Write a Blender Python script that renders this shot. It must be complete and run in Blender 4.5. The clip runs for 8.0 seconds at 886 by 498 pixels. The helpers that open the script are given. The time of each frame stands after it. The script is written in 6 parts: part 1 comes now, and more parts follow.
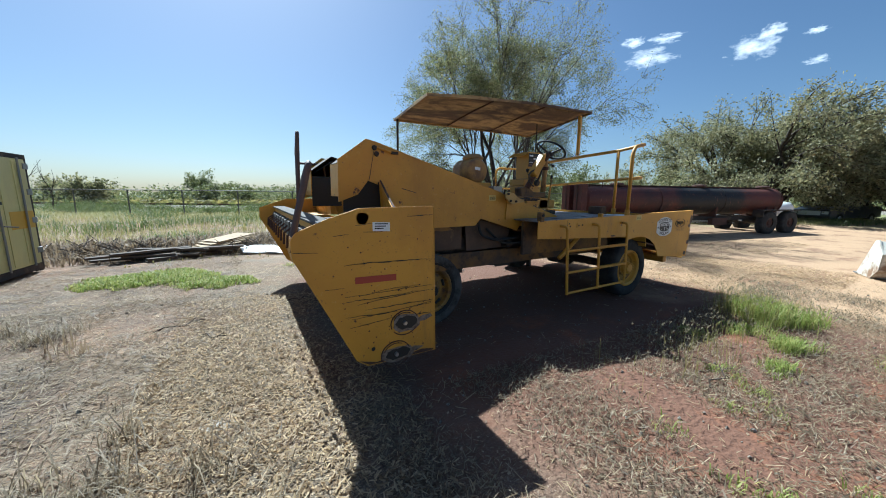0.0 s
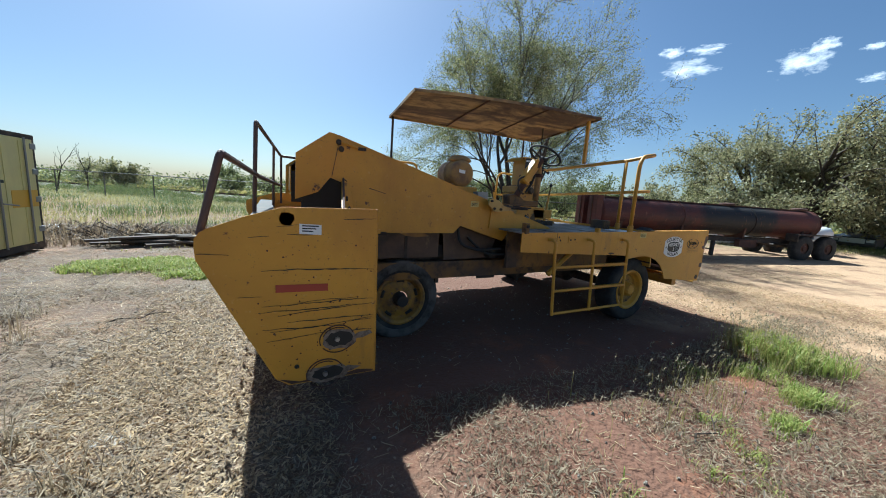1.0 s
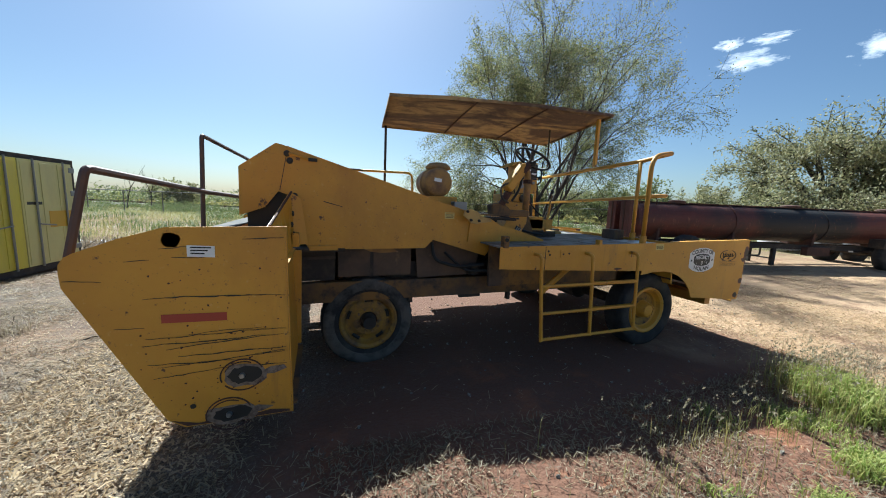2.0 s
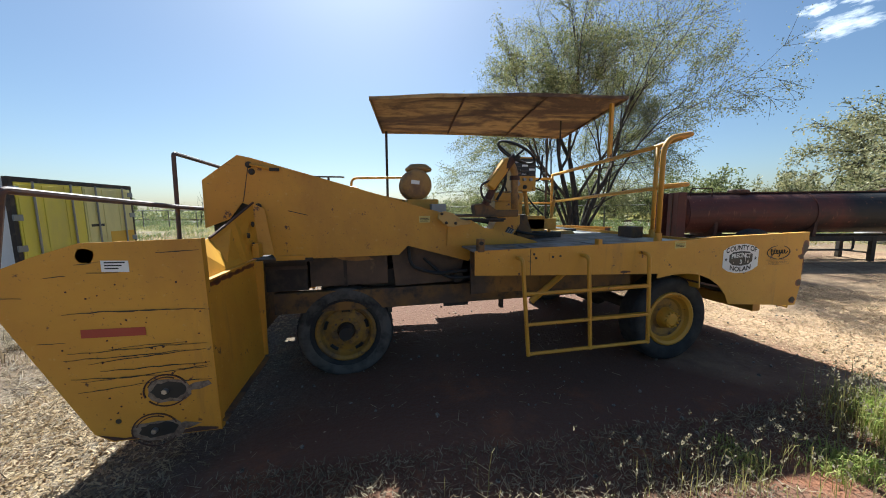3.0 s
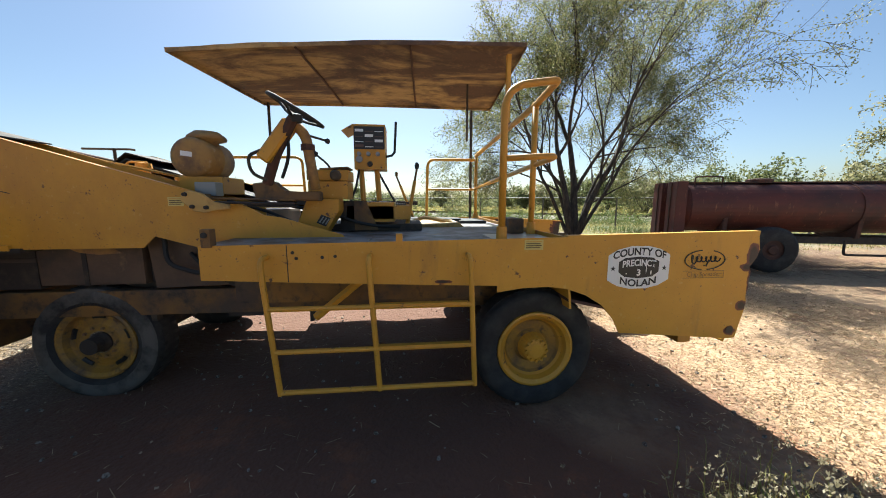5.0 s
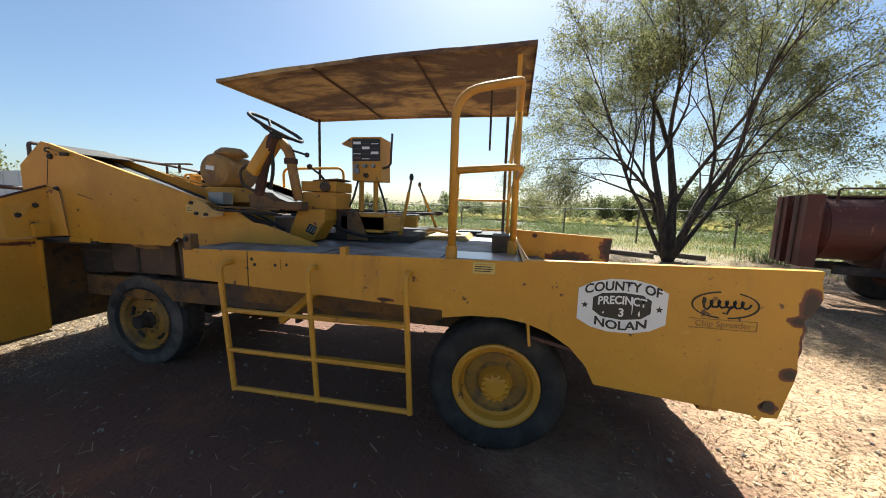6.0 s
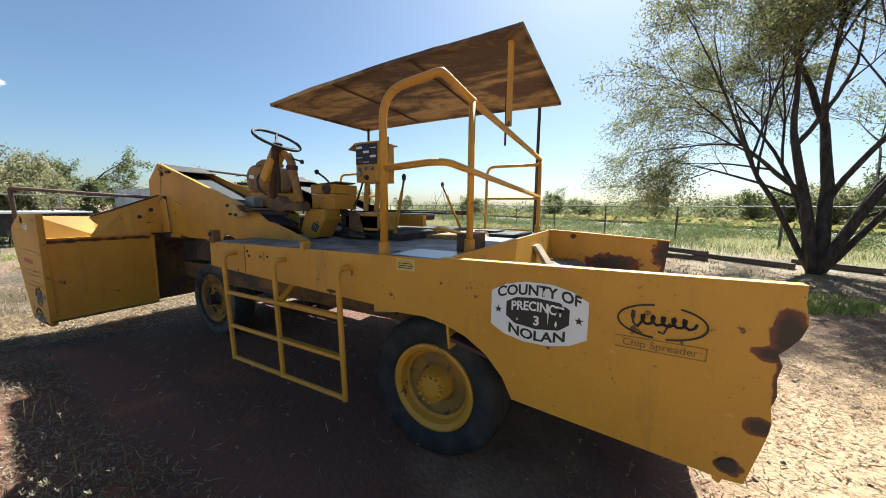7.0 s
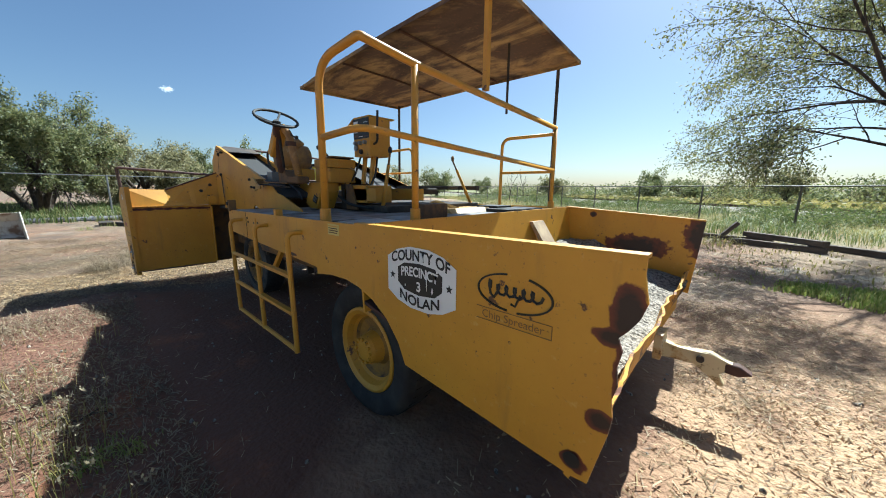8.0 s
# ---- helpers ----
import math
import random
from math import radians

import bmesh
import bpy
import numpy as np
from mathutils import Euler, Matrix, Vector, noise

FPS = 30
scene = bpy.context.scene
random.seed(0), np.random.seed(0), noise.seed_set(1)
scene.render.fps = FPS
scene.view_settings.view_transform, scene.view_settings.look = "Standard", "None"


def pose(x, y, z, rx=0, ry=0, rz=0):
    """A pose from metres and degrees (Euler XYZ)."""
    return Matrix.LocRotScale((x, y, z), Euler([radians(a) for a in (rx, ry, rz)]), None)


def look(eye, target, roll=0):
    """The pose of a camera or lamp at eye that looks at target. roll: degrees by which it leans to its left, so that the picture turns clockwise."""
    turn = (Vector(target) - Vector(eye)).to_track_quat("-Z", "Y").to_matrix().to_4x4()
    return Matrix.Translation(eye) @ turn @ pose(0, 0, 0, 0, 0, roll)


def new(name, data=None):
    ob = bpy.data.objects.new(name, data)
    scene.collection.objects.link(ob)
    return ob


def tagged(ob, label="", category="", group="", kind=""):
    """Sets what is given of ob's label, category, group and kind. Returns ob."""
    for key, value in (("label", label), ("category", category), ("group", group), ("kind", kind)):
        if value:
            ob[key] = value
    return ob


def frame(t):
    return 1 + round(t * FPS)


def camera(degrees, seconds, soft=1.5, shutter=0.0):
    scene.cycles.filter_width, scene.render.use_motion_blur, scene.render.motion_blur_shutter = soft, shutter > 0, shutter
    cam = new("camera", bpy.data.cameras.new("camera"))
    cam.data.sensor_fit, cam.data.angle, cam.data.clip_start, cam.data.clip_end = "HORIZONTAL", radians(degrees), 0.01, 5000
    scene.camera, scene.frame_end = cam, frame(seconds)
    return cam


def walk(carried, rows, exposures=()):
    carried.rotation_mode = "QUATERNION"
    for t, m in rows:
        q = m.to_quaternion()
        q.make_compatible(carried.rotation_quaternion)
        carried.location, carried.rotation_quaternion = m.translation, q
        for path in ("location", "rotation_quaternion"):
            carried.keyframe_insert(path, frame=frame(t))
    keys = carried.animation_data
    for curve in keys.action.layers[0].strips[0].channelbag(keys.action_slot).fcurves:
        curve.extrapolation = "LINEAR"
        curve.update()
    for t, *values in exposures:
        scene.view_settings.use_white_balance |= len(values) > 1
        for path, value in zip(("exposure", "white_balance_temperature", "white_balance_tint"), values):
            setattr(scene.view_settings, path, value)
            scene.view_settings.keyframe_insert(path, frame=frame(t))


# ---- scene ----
cam = camera(106, 8.0, soft=1.0)
PATH = [
    (0, (-0.134, 0.361, 1.523), (0.879, 2.056, 1.203), 0.5),
    (0.5, (0.144, 0.320, 1.534), (1.107, 2.044, 1.216), 1.9),
    (1, (0.436, 0.391, 1.550), (1.351, 2.142, 1.241), 3.8),
    (1.5, (0.775, 0.399, 1.581), (1.604, 2.199, 1.312), 0.0),
    (1.7, (0.958, 0.405, 1.605), (1.721, 2.232, 1.320), 1.0),
    (2.8, (1.763, 0.555, 1.588), (2.316, 2.464, 1.362), 0.8),
    (3, (1.927, 0.458, 1.589), (2.339, 2.400, 1.347), -0.6),
    (3.5, (2.336, 0.479, 1.603), (2.561, 2.454, 1.377), 1.5),
    (4, (2.889, 0.733, 1.531), (3.248, 2.684, 1.276), -0.1),
    (4.5, (3.406, 0.931, 1.535), (3.768, 2.887, 1.328), -1.8),
    (4.7, (3.653, 0.948, 1.502), (3.976, 2.899, 1.202), -0.7),
    (5.8, (4.689, 1.167, 1.524), (4.441, 3.138, 1.292), 0.6),
    (6, (4.891, 1.184, 1.562), (4.533, 3.136, 1.311), 1.6),
    (6.5, (5.428, 1.417, 1.531), (4.767, 3.285, 1.259), 2.7),
    (7, (5.861, 1.534, 1.551), (4.911, 3.276, 1.299), 0.6),
    (7.5, (6.265, 1.694, 1.542), (5.049, 3.258, 1.270), 0.7),
    (8, (6.598, 2.063, 1.473), (5.265, 3.509, 1.113), 0.6),
]
EXPOSURES = [(0.0, 1.20, 5200, -1), (1.5, 1.30, 5350, -1), (3.0, 1.42, 5700, 1), (4.5, 1.62, 6000, 3), (6.5, 1.70, 6000, 3), (8.0, 1.48, 5500, 0)]
walk(cam, [(t, look(eye, target, roll)) for t, eye, target, roll in PATH], EXPOSURES)

# ---- light ----
SUN_AZ, SUN_EL = -1.5, 50.0     # degrees: from +y towards +x, and above the horizon
world = bpy.data.worlds.new("sky")
scene.world = world
world.use_nodes = True
wn, wl = world.node_tree.nodes, world.node_tree.links
sky = wn.new("ShaderNodeTexSky")
sky.sky_type, sky.sun_disc = "NISHITA", False
sky.sun_elevation, sky.sun_rotation = radians(SUN_EL), radians(SUN_AZ)
sky.altitude, sky.air_density, sky.dust_density, sky.ozone_density = 400, 1.0, 1.6, 1.8
wl.new(sky.outputs[0], wn["Background"].inputs[0])
wn["Background"].inputs[1].default_value = 0.043
sun = new("sun", bpy.data.lights.new("sun", "SUN"))
sun.data.energy, sun.data.angle, sun.data.color = 5.0, radians(0.55), (1.0, 0.95, 0.86)
a, e = radians(SUN_AZ), radians(SUN_EL)
sun.matrix_world = look((20 * math.sin(a) * math.cos(e), 20 * math.cos(a) * math.cos(e), 20 * math.sin(e)), (0, 0, 0))


# ---- helpers of this scene ----
def mesh_object(name, bm, material, parent=None, label="", smooth=False):
    data = bpy.data.meshes.new(name)
    bmesh.ops.recalc_face_normals(bm, faces=bm.faces)
    bm.to_mesh(data)
    bm.free()
    if material:
        data.materials.append(material)
    if smooth:
        for p in data.polygons:
            p.use_smooth = True
    ob = new(name, data)
    if parent:
        ob.parent = parent
    if label:
        ob["label"] = label
    return ob


def part(name, bm, material, parent, label="", smooth=False):
    return mesh_object(name, bm, material, parent, label, smooth)


def empty(name, label="", category="", group="", kind="", at=(0, 0, 0)):
    ob = new(name)
    ob.location = at
    ob.empty_display_size = 0.2
    return tagged(ob, label, category, group, kind)


def B(*boxes, bevel=0.0):
    """A bmesh of boxes given as (x0, y0, z0, x1, y1, z1)."""
    bm = bmesh.new()
    for x0, y0, z0, x1, y1, z1 in boxes:
        m = Matrix.Translation(((x0 + x1) / 2, (y0 + y1) / 2, (z0 + z1) / 2)) @ Matrix.Diagonal((abs(x1 - x0), abs(y1 - y0), abs(z1 - z0), 1))
        bmesh.ops.create_cube(bm, size=1, matrix=m)
    if bevel:
        bmesh.ops.bevel(bm, geom=bm.edges[:], offset=bevel, segments=2, affect="EDGES", profile=0.7)
    return bm


def slab(points, axis, a0, a1, bm=None, bevel=0.0):
    """A plate with a straight-edged outline: points are (u, v) in the plane square to axis, which goes from a0 to a1."""
    bm = bm or bmesh.new()
    def at(u, v, w):
        return {"y": (u, w, v), "x": (w, u, v), "z": (u, v, w)}[axis]
    f = [bm.verts.new(at(u, v, a0)) for u, v in points]
    b = [bm.verts.new(at(u, v, a1)) for u, v in points]
    n = len(points)
    new_faces = [bm.faces.new(f), bm.faces.new(b[::-1])]
    for i in range(n):
        new_faces.append(bm.faces.new((f[i], b[i], b[(i + 1) % n], f[(i + 1) % n])))
    if bevel:
        edges = list({e for fc in new_faces for e in fc.edges})
        bmesh.ops.bevel(bm, geom=edges, offset=bevel, segments=1, affect="EDGES")
    return bm


def tube(points, r, bm=None, sides=8, caps=True, r2=None):
    """A round bar along a line of points."""
    bm = bm or bmesh.new()
    pts = [Vector(p) for p in points]
    rings = []
    up = None
    for i, p in enumerate(pts):
        d = (pts[min(i + 1, len(pts) - 1)] - pts[max(i - 1, 0)]).normalized()
        if up is None:
            up = d.orthogonal().normalized()
        else:
            up = (up - d * up.dot(d))
            up = up.normalized() if up.length > 1e-5 else d.orthogonal().normalized()
        side = d.cross(up)
        rr = r if r2 is None else r + (r2 - r) * i / max(1, len(pts) - 1)
        rings.append([bm.verts.new(p + (up * math.cos(2 * math.pi * k / sides) + side * math.sin(2 * math.pi * k / sides)) * rr) for k in range(sides)])
    for a_, b_ in zip(rings, rings[1:]):
        for k in range(sides):
            bm.faces.new((a_[k], a_[(k + 1) % sides], b_[(k + 1) % sides], b_[k]))
    if caps:
        bm.faces.new(rings[0][::-1])
        bm.faces.new(rings[-1])
    return bm


def bend(points, radius=0.1, steps=5):
    """The same line with rounded corners."""
    pts = [Vector(p) for p in points]
    out = [pts[0]]
    for a_, b_, c_ in zip(pts, pts[1:], pts[2:]):
        d0, d1 = (a_ - b_), (c_ - b_)
        k = min(radius, d0.length * 0.49, d1.length * 0.49)
        p0, p1 = b_ + d0.normalized() * k, b_ + d1.normalized() * k
        for i in range(steps + 1):
            s = i / steps
            out.append((1 - s) ** 2 * p0 + 2 * s * (1 - s) * b_ + s * s * p1)
    out.append(pts[-1])
    return out


def turned(profile, centre, axis="y", sides=32, bm=None, caps=True):
    """A body of revolution: profile rows are (along the axis, radius)."""
    bm = bm or bmesh.new()
    rings = []
    for h, r in profile:
        ring = []
        for k in range(sides):
            c, s = math.cos(2 * math.pi * k / sides) * r, math.sin(2 * math.pi * k / sides) * r
            o = {"y": (c, h, s), "x": (h, c, s), "z": (c, s, h)}[axis]
            ring.append(bm.verts.new(Vector(centre) + Vector(o)))
        rings.append(ring)
    for a_, b_ in zip(rings, rings[1:]):
        for k in range(sides):
            bm.faces.new((a_[k], a_[(k + 1) % sides], b_[(k + 1) % sides], b_[k]))
    for ring in (rings[0], rings[-1]) if caps else ():
        if (ring[0].co - ring[sides // 2].co).length > 1e-4:
            bm.faces.new(ring)
    bmesh.ops.remove_doubles(bm, verts=bm.verts[:], dist=1e-5)
    return bm


# ---- materials ----
def material(name, colour, rough=0.7, metal=0.0):
    m = bpy.data.materials.new(name)
    m.use_nodes = True
    b = m.node_tree.nodes["Principled BSDF"]
    b.inputs["Base Color"].default_value = (*colour, 1)
    b.inputs["Roughness"].default_value = rough
    b.inputs["Metallic"].default_value = metal
    return m


def noise_mix(m, base, other, scale, lo, hi, detail=6, stretch=(1, 1, 1), rough=None, after=None, distort=0.0):
    """Blend a second colour into a material where a noise lies above a threshold."""
    n, l = m.node_tree.nodes, m.node_tree.links
    b = n["Principled BSDF"]
    co = n.new("ShaderNodeTexCoord")
    mp = n.new("ShaderNodeMapping")
    mp.inputs["Scale"].default_value = stretch
    nz = n.new("ShaderNodeTexNoise")
    nz.inputs["Scale"].default_value, nz.inputs["Detail"].default_value, nz.inputs["Roughness"].default_value = scale, detail, 0.65
    nz.inputs["Distortion"].default_value = distort
    rp = n.new("ShaderNodeValToRGB")
    rp.color_ramp.elements[0].position, rp.color_ramp.elements[1].position = lo, hi
    mx = n.new("ShaderNodeMix")
    mx.data_type = "RGBA"
    l.new(co.outputs["Object"], mp.inputs[0])
    l.new(mp.outputs[0], nz.inputs["Vector"])
    l.new(nz.outputs["Fac"], rp.inputs[0])
    l.new(rp.outputs[0], mx.inputs["Factor"])
    if after is not None:
        l.new(after, mx.inputs["A"])
    else:
        mx.inputs["A"].default_value = (*base, 1)
    mx.inputs["B"].default_value = (*other, 1)
    l.new(mx.outputs["Result"], b.inputs["Base Color"])
    return mx.outputs["Result"]


def bump(m, scale, strength, detail=4, stretch=(1, 1, 1), distance=0.02):
    n, l = m.node_tree.nodes, m.node_tree.links
    b = n["Principled BSDF"]
    co = n.new("ShaderNodeTexCoord")
    mp = n.new("ShaderNodeMapping")
    mp.inputs["Scale"].default_value = stretch
    nz = n.new("ShaderNodeTexNoise")
    nz.inputs["Scale"].default_value, nz.inputs["Detail"].default_value = scale, detail
    bp = n.new("ShaderNodeBump")
    bp.inputs["Strength"].default_value, bp.inputs["Distance"].default_value = strength, distance
    l.new(co.outputs["Object"], mp.inputs[0])
    l.new(mp.outputs[0], nz.inputs["Vector"])
    l.new(nz.outputs["Fac"], bp.inputs["Height"])
    l.new(bp.outputs[0], b.inputs["Normal"])


YEL = (0.58, 0.295, 0.026)
def wear_shade_spots(m, spots, after):
    """Rusted spots, on the far panel its shadow too, as (x, z, radius x, radius z): blistered red-brown rim and a dark
    core, with ragged edges.
    """
    n, l = m.node_tree.nodes, m.node_tree.links
    co = n.new("ShaderNodeTexCoord")
    last = None
    for x, z, rx, rz in spots:
        mp = n.new("ShaderNodeMapping")
        mp.inputs["Location"].default_value = (-x / rx, 0, -z / rz)
        mp.inputs["Scale"].default_value = (1 / rx, 0, 1 / rz)
        ln = n.new("ShaderNodeVectorMath")
        ln.operation = "LENGTH"
        l.new(co.outputs["Object"], mp.inputs[0])
        l.new(mp.outputs[0], ln.inputs[0])
        if last is None:
            last = ln.outputs["Value"]
        else:
            mn = n.new("ShaderNodeMath")
            mn.operation = "MINIMUM"
            l.new(last, mn.inputs[0])
            l.new(ln.outputs["Value"], mn.inputs[1])
            last = mn.outputs[0]
    nz = n.new("ShaderNodeTexNoise")
    nz.inputs["Scale"].default_value, nz.inputs["Detail"].default_value = 16, 7
    l.new(co.outputs["Object"], nz.inputs["Vector"])
    ad = n.new("ShaderNodeMath")
    ad.operation = "MULTIPLY_ADD"
    ad.inputs[1].default_value = 1.3
    l.new(nz.outputs["Fac"], ad.inputs[0])
    l.new(last, ad.inputs[2])
    for lo, hi, colour in ((1.58, 1.72, (0.13, 0.03, 0.014)), (1.15, 1.5, (0.03, 0.016, 0.013))):
        mr = n.new("ShaderNodeMapRange")
        mr.inputs["From Min"].default_value, mr.inputs["From Max"].default_value = hi, lo
        l.new(ad.outputs[0], mr.inputs["Value"])
        mx = n.new("ShaderNodeMix")
        mx.data_type = "RGBA"
        l.new(mr.outputs["Result"], mx.inputs["Factor"])
        l.new(after, mx.inputs["A"])
        mx.inputs["B"].default_value = (*colour, 1)
        after = mx.outputs["Result"]
    l.new(after, n["Principled BSDF"].inputs["Base Color"])


def yellow_paint(name):
    m = material(name, YEL, 0.5)
    c_ = noise_mix(m, YEL, (0.47, 0.22, 0.02), 1.3, 0.4, 0.75)
    c_ = noise_mix(m, YEL, (0.33, 0.145, 0.022), 0.8, 0.52, 0.75, detail=10, stretch=(1, 1, 0.5), after=c_)
    c_ = noise_mix(m, YEL, (0.58, 0.36, 0.09), 22, 0.62, 0.75, after=c_)
    c_ = noise_mix(m, YEL, (0.11, 0.05, 0.025), 11.0, 0.64, 0.68, detail=9, after=c_)
    c_ = noise_mix(m, YEL, (0.20, 0.10, 0.035), 55.0, 0.62, 0.72, after=c_)
    c_ = noise_mix(m, YEL, (0.22, 0.115, 0.035), 4.0, 0.60, 0.82, detail=9, stretch=(1, 1, 0.16), after=c_)
    bump(m, 5, 0.12, distance=0.01)
    return m, c_


yellow, c = yellow_paint("yellow_paint")
near_paint, c = yellow_paint("yellow_paint_near_panel")
wear_shade_spots(near_paint, ((6.38, 1.13, 0.05, 0.10), (6.34, 1.05, 0.05, 0.03), (6.385, 0.93, 0.03, 0.13), (6.335, 0.765, 0.045, 0.035), (6.265, 0.585, 0.05, 0.036), (4.2, 0.99, 0.05, 0.012)), c)
# the two large far-panel spots paint in its shadow along with the rust
far_paint, c = yellow_paint("yellow_paint_far_panel")
wear_shade_spots(far_paint, ((6.30, 1.05, 0.16, 0.22), (5.75, 0.9, 0.3, 0.12), (5.3, 1.2, 0.04, 0.03)), c)
box_paint, c = yellow_paint("yellow_paint_hopper")
wear_shade_spots(box_paint, ((0.87, 0.36, 0.3, 0.05), (0.87, 1.17, 0.2, 0.02)), c)
lip_paint, c = yellow_paint("yellow_paint_rear_lip")
c = noise_mix(lip_paint, (0, 0, 0), (0.12, 0.045, 0.022), 9, 0.50, 0.60, detail=9, after=c)
drum_paint = material("faded_yellow_drum", (0.33, 0.2, 0.07), 0.7)
c = noise_mix(drum_paint, (0.36, 0.20, 0.055), (0.17, 0.095, 0.05), 5, 0.42, 0.62, detail=9)
noise_mix(drum_paint, (0, 0, 0), (0.46, 0.33, 0.19), 9, 0.6, 0.7, detail=9, after=c)
pale_yellow = material("sun_faded_yellow", (0.46, 0.29, 0.085), 0.6)
noise_mix(pale_yellow, (0.46, 0.29, 0.085), (0.22, 0.12, 0.04), 7, 0.48, 0.66, detail=9)
# yellow darkened for grime and for the shade under the machine
grimy_shaded_yellow = material("grimy_shaded_frame", (0.2, 0.1, 0.03), 0.75)
c = noise_mix(grimy_shaded_yellow, (0.23, 0.115, 0.025), (0.075, 0.05, 0.035), 2.2, 0.38, 0.62, detail=9)
noise_mix(grimy_shaded_yellow, (0, 0, 0), (0.04, 0.03, 0.025), 9, 0.52, 0.68, detail=9, after=c)
brown_grime = material("brown_greasy_sheet", (0.09, 0.06, 0.045), 0.75)
c = noise_mix(brown_grime, (0.115, 0.072, 0.045), (0.045, 0.034, 0.03), 2.5, 0.4, 0.62, detail=9)
noise_mix(brown_grime, (0, 0, 0), (0.19, 0.12, 0.06), 5, 0.6, 0.7, detail=9, after=c)
dust_rubber = material("dusty_sidewall", (0.08, 0.075, 0.068), 0.9)
c = noise_mix(dust_rubber, (0.105, 0.096, 0.085), (0.028, 0.026, 0.025), 4, 0.44, 0.60, detail=10)
noise_mix(dust_rubber, (0, 0, 0), (0.11, 0.095, 0.078), 3, 0.56, 0.7, detail=8, after=c)
rim_mat = material("dull_yellow_rim", (0.3, 0.17, 0.03), 0.65)
c = noise_mix(rim_mat, (0.36, 0.19, 0.025), (0.14, 0.085, 0.04), 6, 0.4, 0.65)
noise_mix(rim_mat, (0, 0, 0), (0.06, 0.04, 0.03), 14, 0.55, 0.7, after=c)
rust = material("rusty_steel", (0.09, 0.04, 0.025), 0.85)
c = noise_mix(rust, (0.10, 0.045, 0.03), (0.045, 0.025, 0.02), 6, 0.35, 0.7)
noise_mix(rust, (0, 0, 0), (0.2, 0.085, 0.04), 20, 0.62, 0.75, after=c)
bump(rust, 40, 0.3, distance=0.005)
dark = material("greasy_dark_steel", (0.03, 0.026, 0.022), 0.8)
noise_mix(dark, (0.035, 0.028, 0.024), (0.12, 0.085, 0.05), 5, 0.5, 0.8)
black = material("black_rubber", (0.02, 0.02, 0.02), 0.75)
tyre_mat = material("dusty_tyre_rubber", (0.02, 0.02, 0.02), 0.8)
noise_mix(tyre_mat, (0.016, 0.016, 0.017), (0.06, 0.056, 0.05), 6, 0.45, 0.8)
bump(tyre_mat, 30, 0.2, distance=0.006)
deck_mat = material("worn_grey_deck", (0.2, 0.2, 0.2), 0.55)
c = noise_mix(deck_mat, (0.24, 0.23, 0.22), (0.09, 0.07, 0.055), 4, 0.42, 0.6)
noise_mix(deck_mat, (0, 0, 0), (0.33, 0.19, 0.04), 5, 0.62, 0.7, after=c)
canopy_mat = material("rusty_canopy_sheet", (0.10, 0.055, 0.035), 0.8)
c = noise_mix(canopy_mat, (0.10, 0.058, 0.038), (0.42, 0.28, 0.12), 1.1, 0.43, 0.57, detail=10, stretch=(0.7, 1.6, 1), distort=1.2)
c = noise_mix(canopy_mat, (0, 0, 0), (0.055, 0.032, 0.026), 5, 0.48, 0.7, detail=10, stretch=(0.5, 1.4, 1), after=c)
noise_mix(canopy_mat, (0, 0, 0), (0.20, 0.10, 0.05), 22, 0.56, 0.75, after=c)
white = material("white_paint", (0.75, 0.75, 0.74), 0.5)
ink = material("black_paint", (0.015, 0.015, 0.015), 0.5)
red = material("red_reflector", (0.33, 0.045, 0.022), 0.5)

def leaf_material(name, a_, b_):
    m = material(name, a_, 0.6)
    n, l = m.node_tree.nodes, m.node_tree.links
    g = n.new("ShaderNodeNewGeometry")
    rp = n.new("ShaderNodeValToRGB")
    rp.color_ramp.elements[0].color, rp.color_ramp.elements[1].color = (*a_, 1), (*b_, 1)
    l.new(g.outputs["Random Per Island"], rp.inputs[0])
    p_ = n["Principled BSDF"]
    l.new(rp.outputs[0], p_.inputs["Base Color"])
    tr = n.new("ShaderNodeBsdfTranslucent")
    l.new(rp.outputs[0], tr.inputs[0])
    mx = n.new("ShaderNodeMixShader")
    mx.inputs[0].default_value = 0.45
    l.new(p_.outputs[0], mx.inputs[1])
    l.new(tr.outputs[0], mx.inputs[2])
    l.new(mx.outputs[0], n["Material Output"].inputs[0])
    return m


# soil: pale chaff, red earth, darker thatch, grit; greenish field beyond the fence line
ground_mat = material("dry_soil", (0.3, 0.22, 0.15), 0.95)
c = noise_mix(ground_mat, (0.235, 0.155, 0.09), (0.26, 0.10, 0.042), 0.28, 0.42, 0.62, detail=9)
c = noise_mix(ground_mat, (0, 0, 0), (0.09, 0.072, 0.056), 0.55, 0.5, 0.68, detail=9, after=c)
c = noise_mix(ground_mat, (0, 0, 0), (0.33, 0.29, 0.225), 0.9, 0.54, 0.68, detail=10, after=c)
n_, l_ = ground_mat.node_tree.nodes, ground_mat.node_tree.links


def zone(after, colour, x_lo, x_hi, y_lo, y_hi, scale, lo, hi):
    """Another soil over a stretch of the yard, with a ragged border."""
    ex, ez, en = (n_.new("ShaderNode" + k) for k in ("TexCoord", "SeparateXYZ", "TexNoise"))
    wn_, wv, wa = n_.new("ShaderNodeTexNoise"), n_.new("ShaderNodeVectorMath"), n_.new("ShaderNodeVectorMath")
    wn_.inputs["Scale"].default_value, wn_.inputs["Detail"].default_value = 0.45, 9
    l_.new(ex.outputs["Object"], wn_.inputs["Vector"])
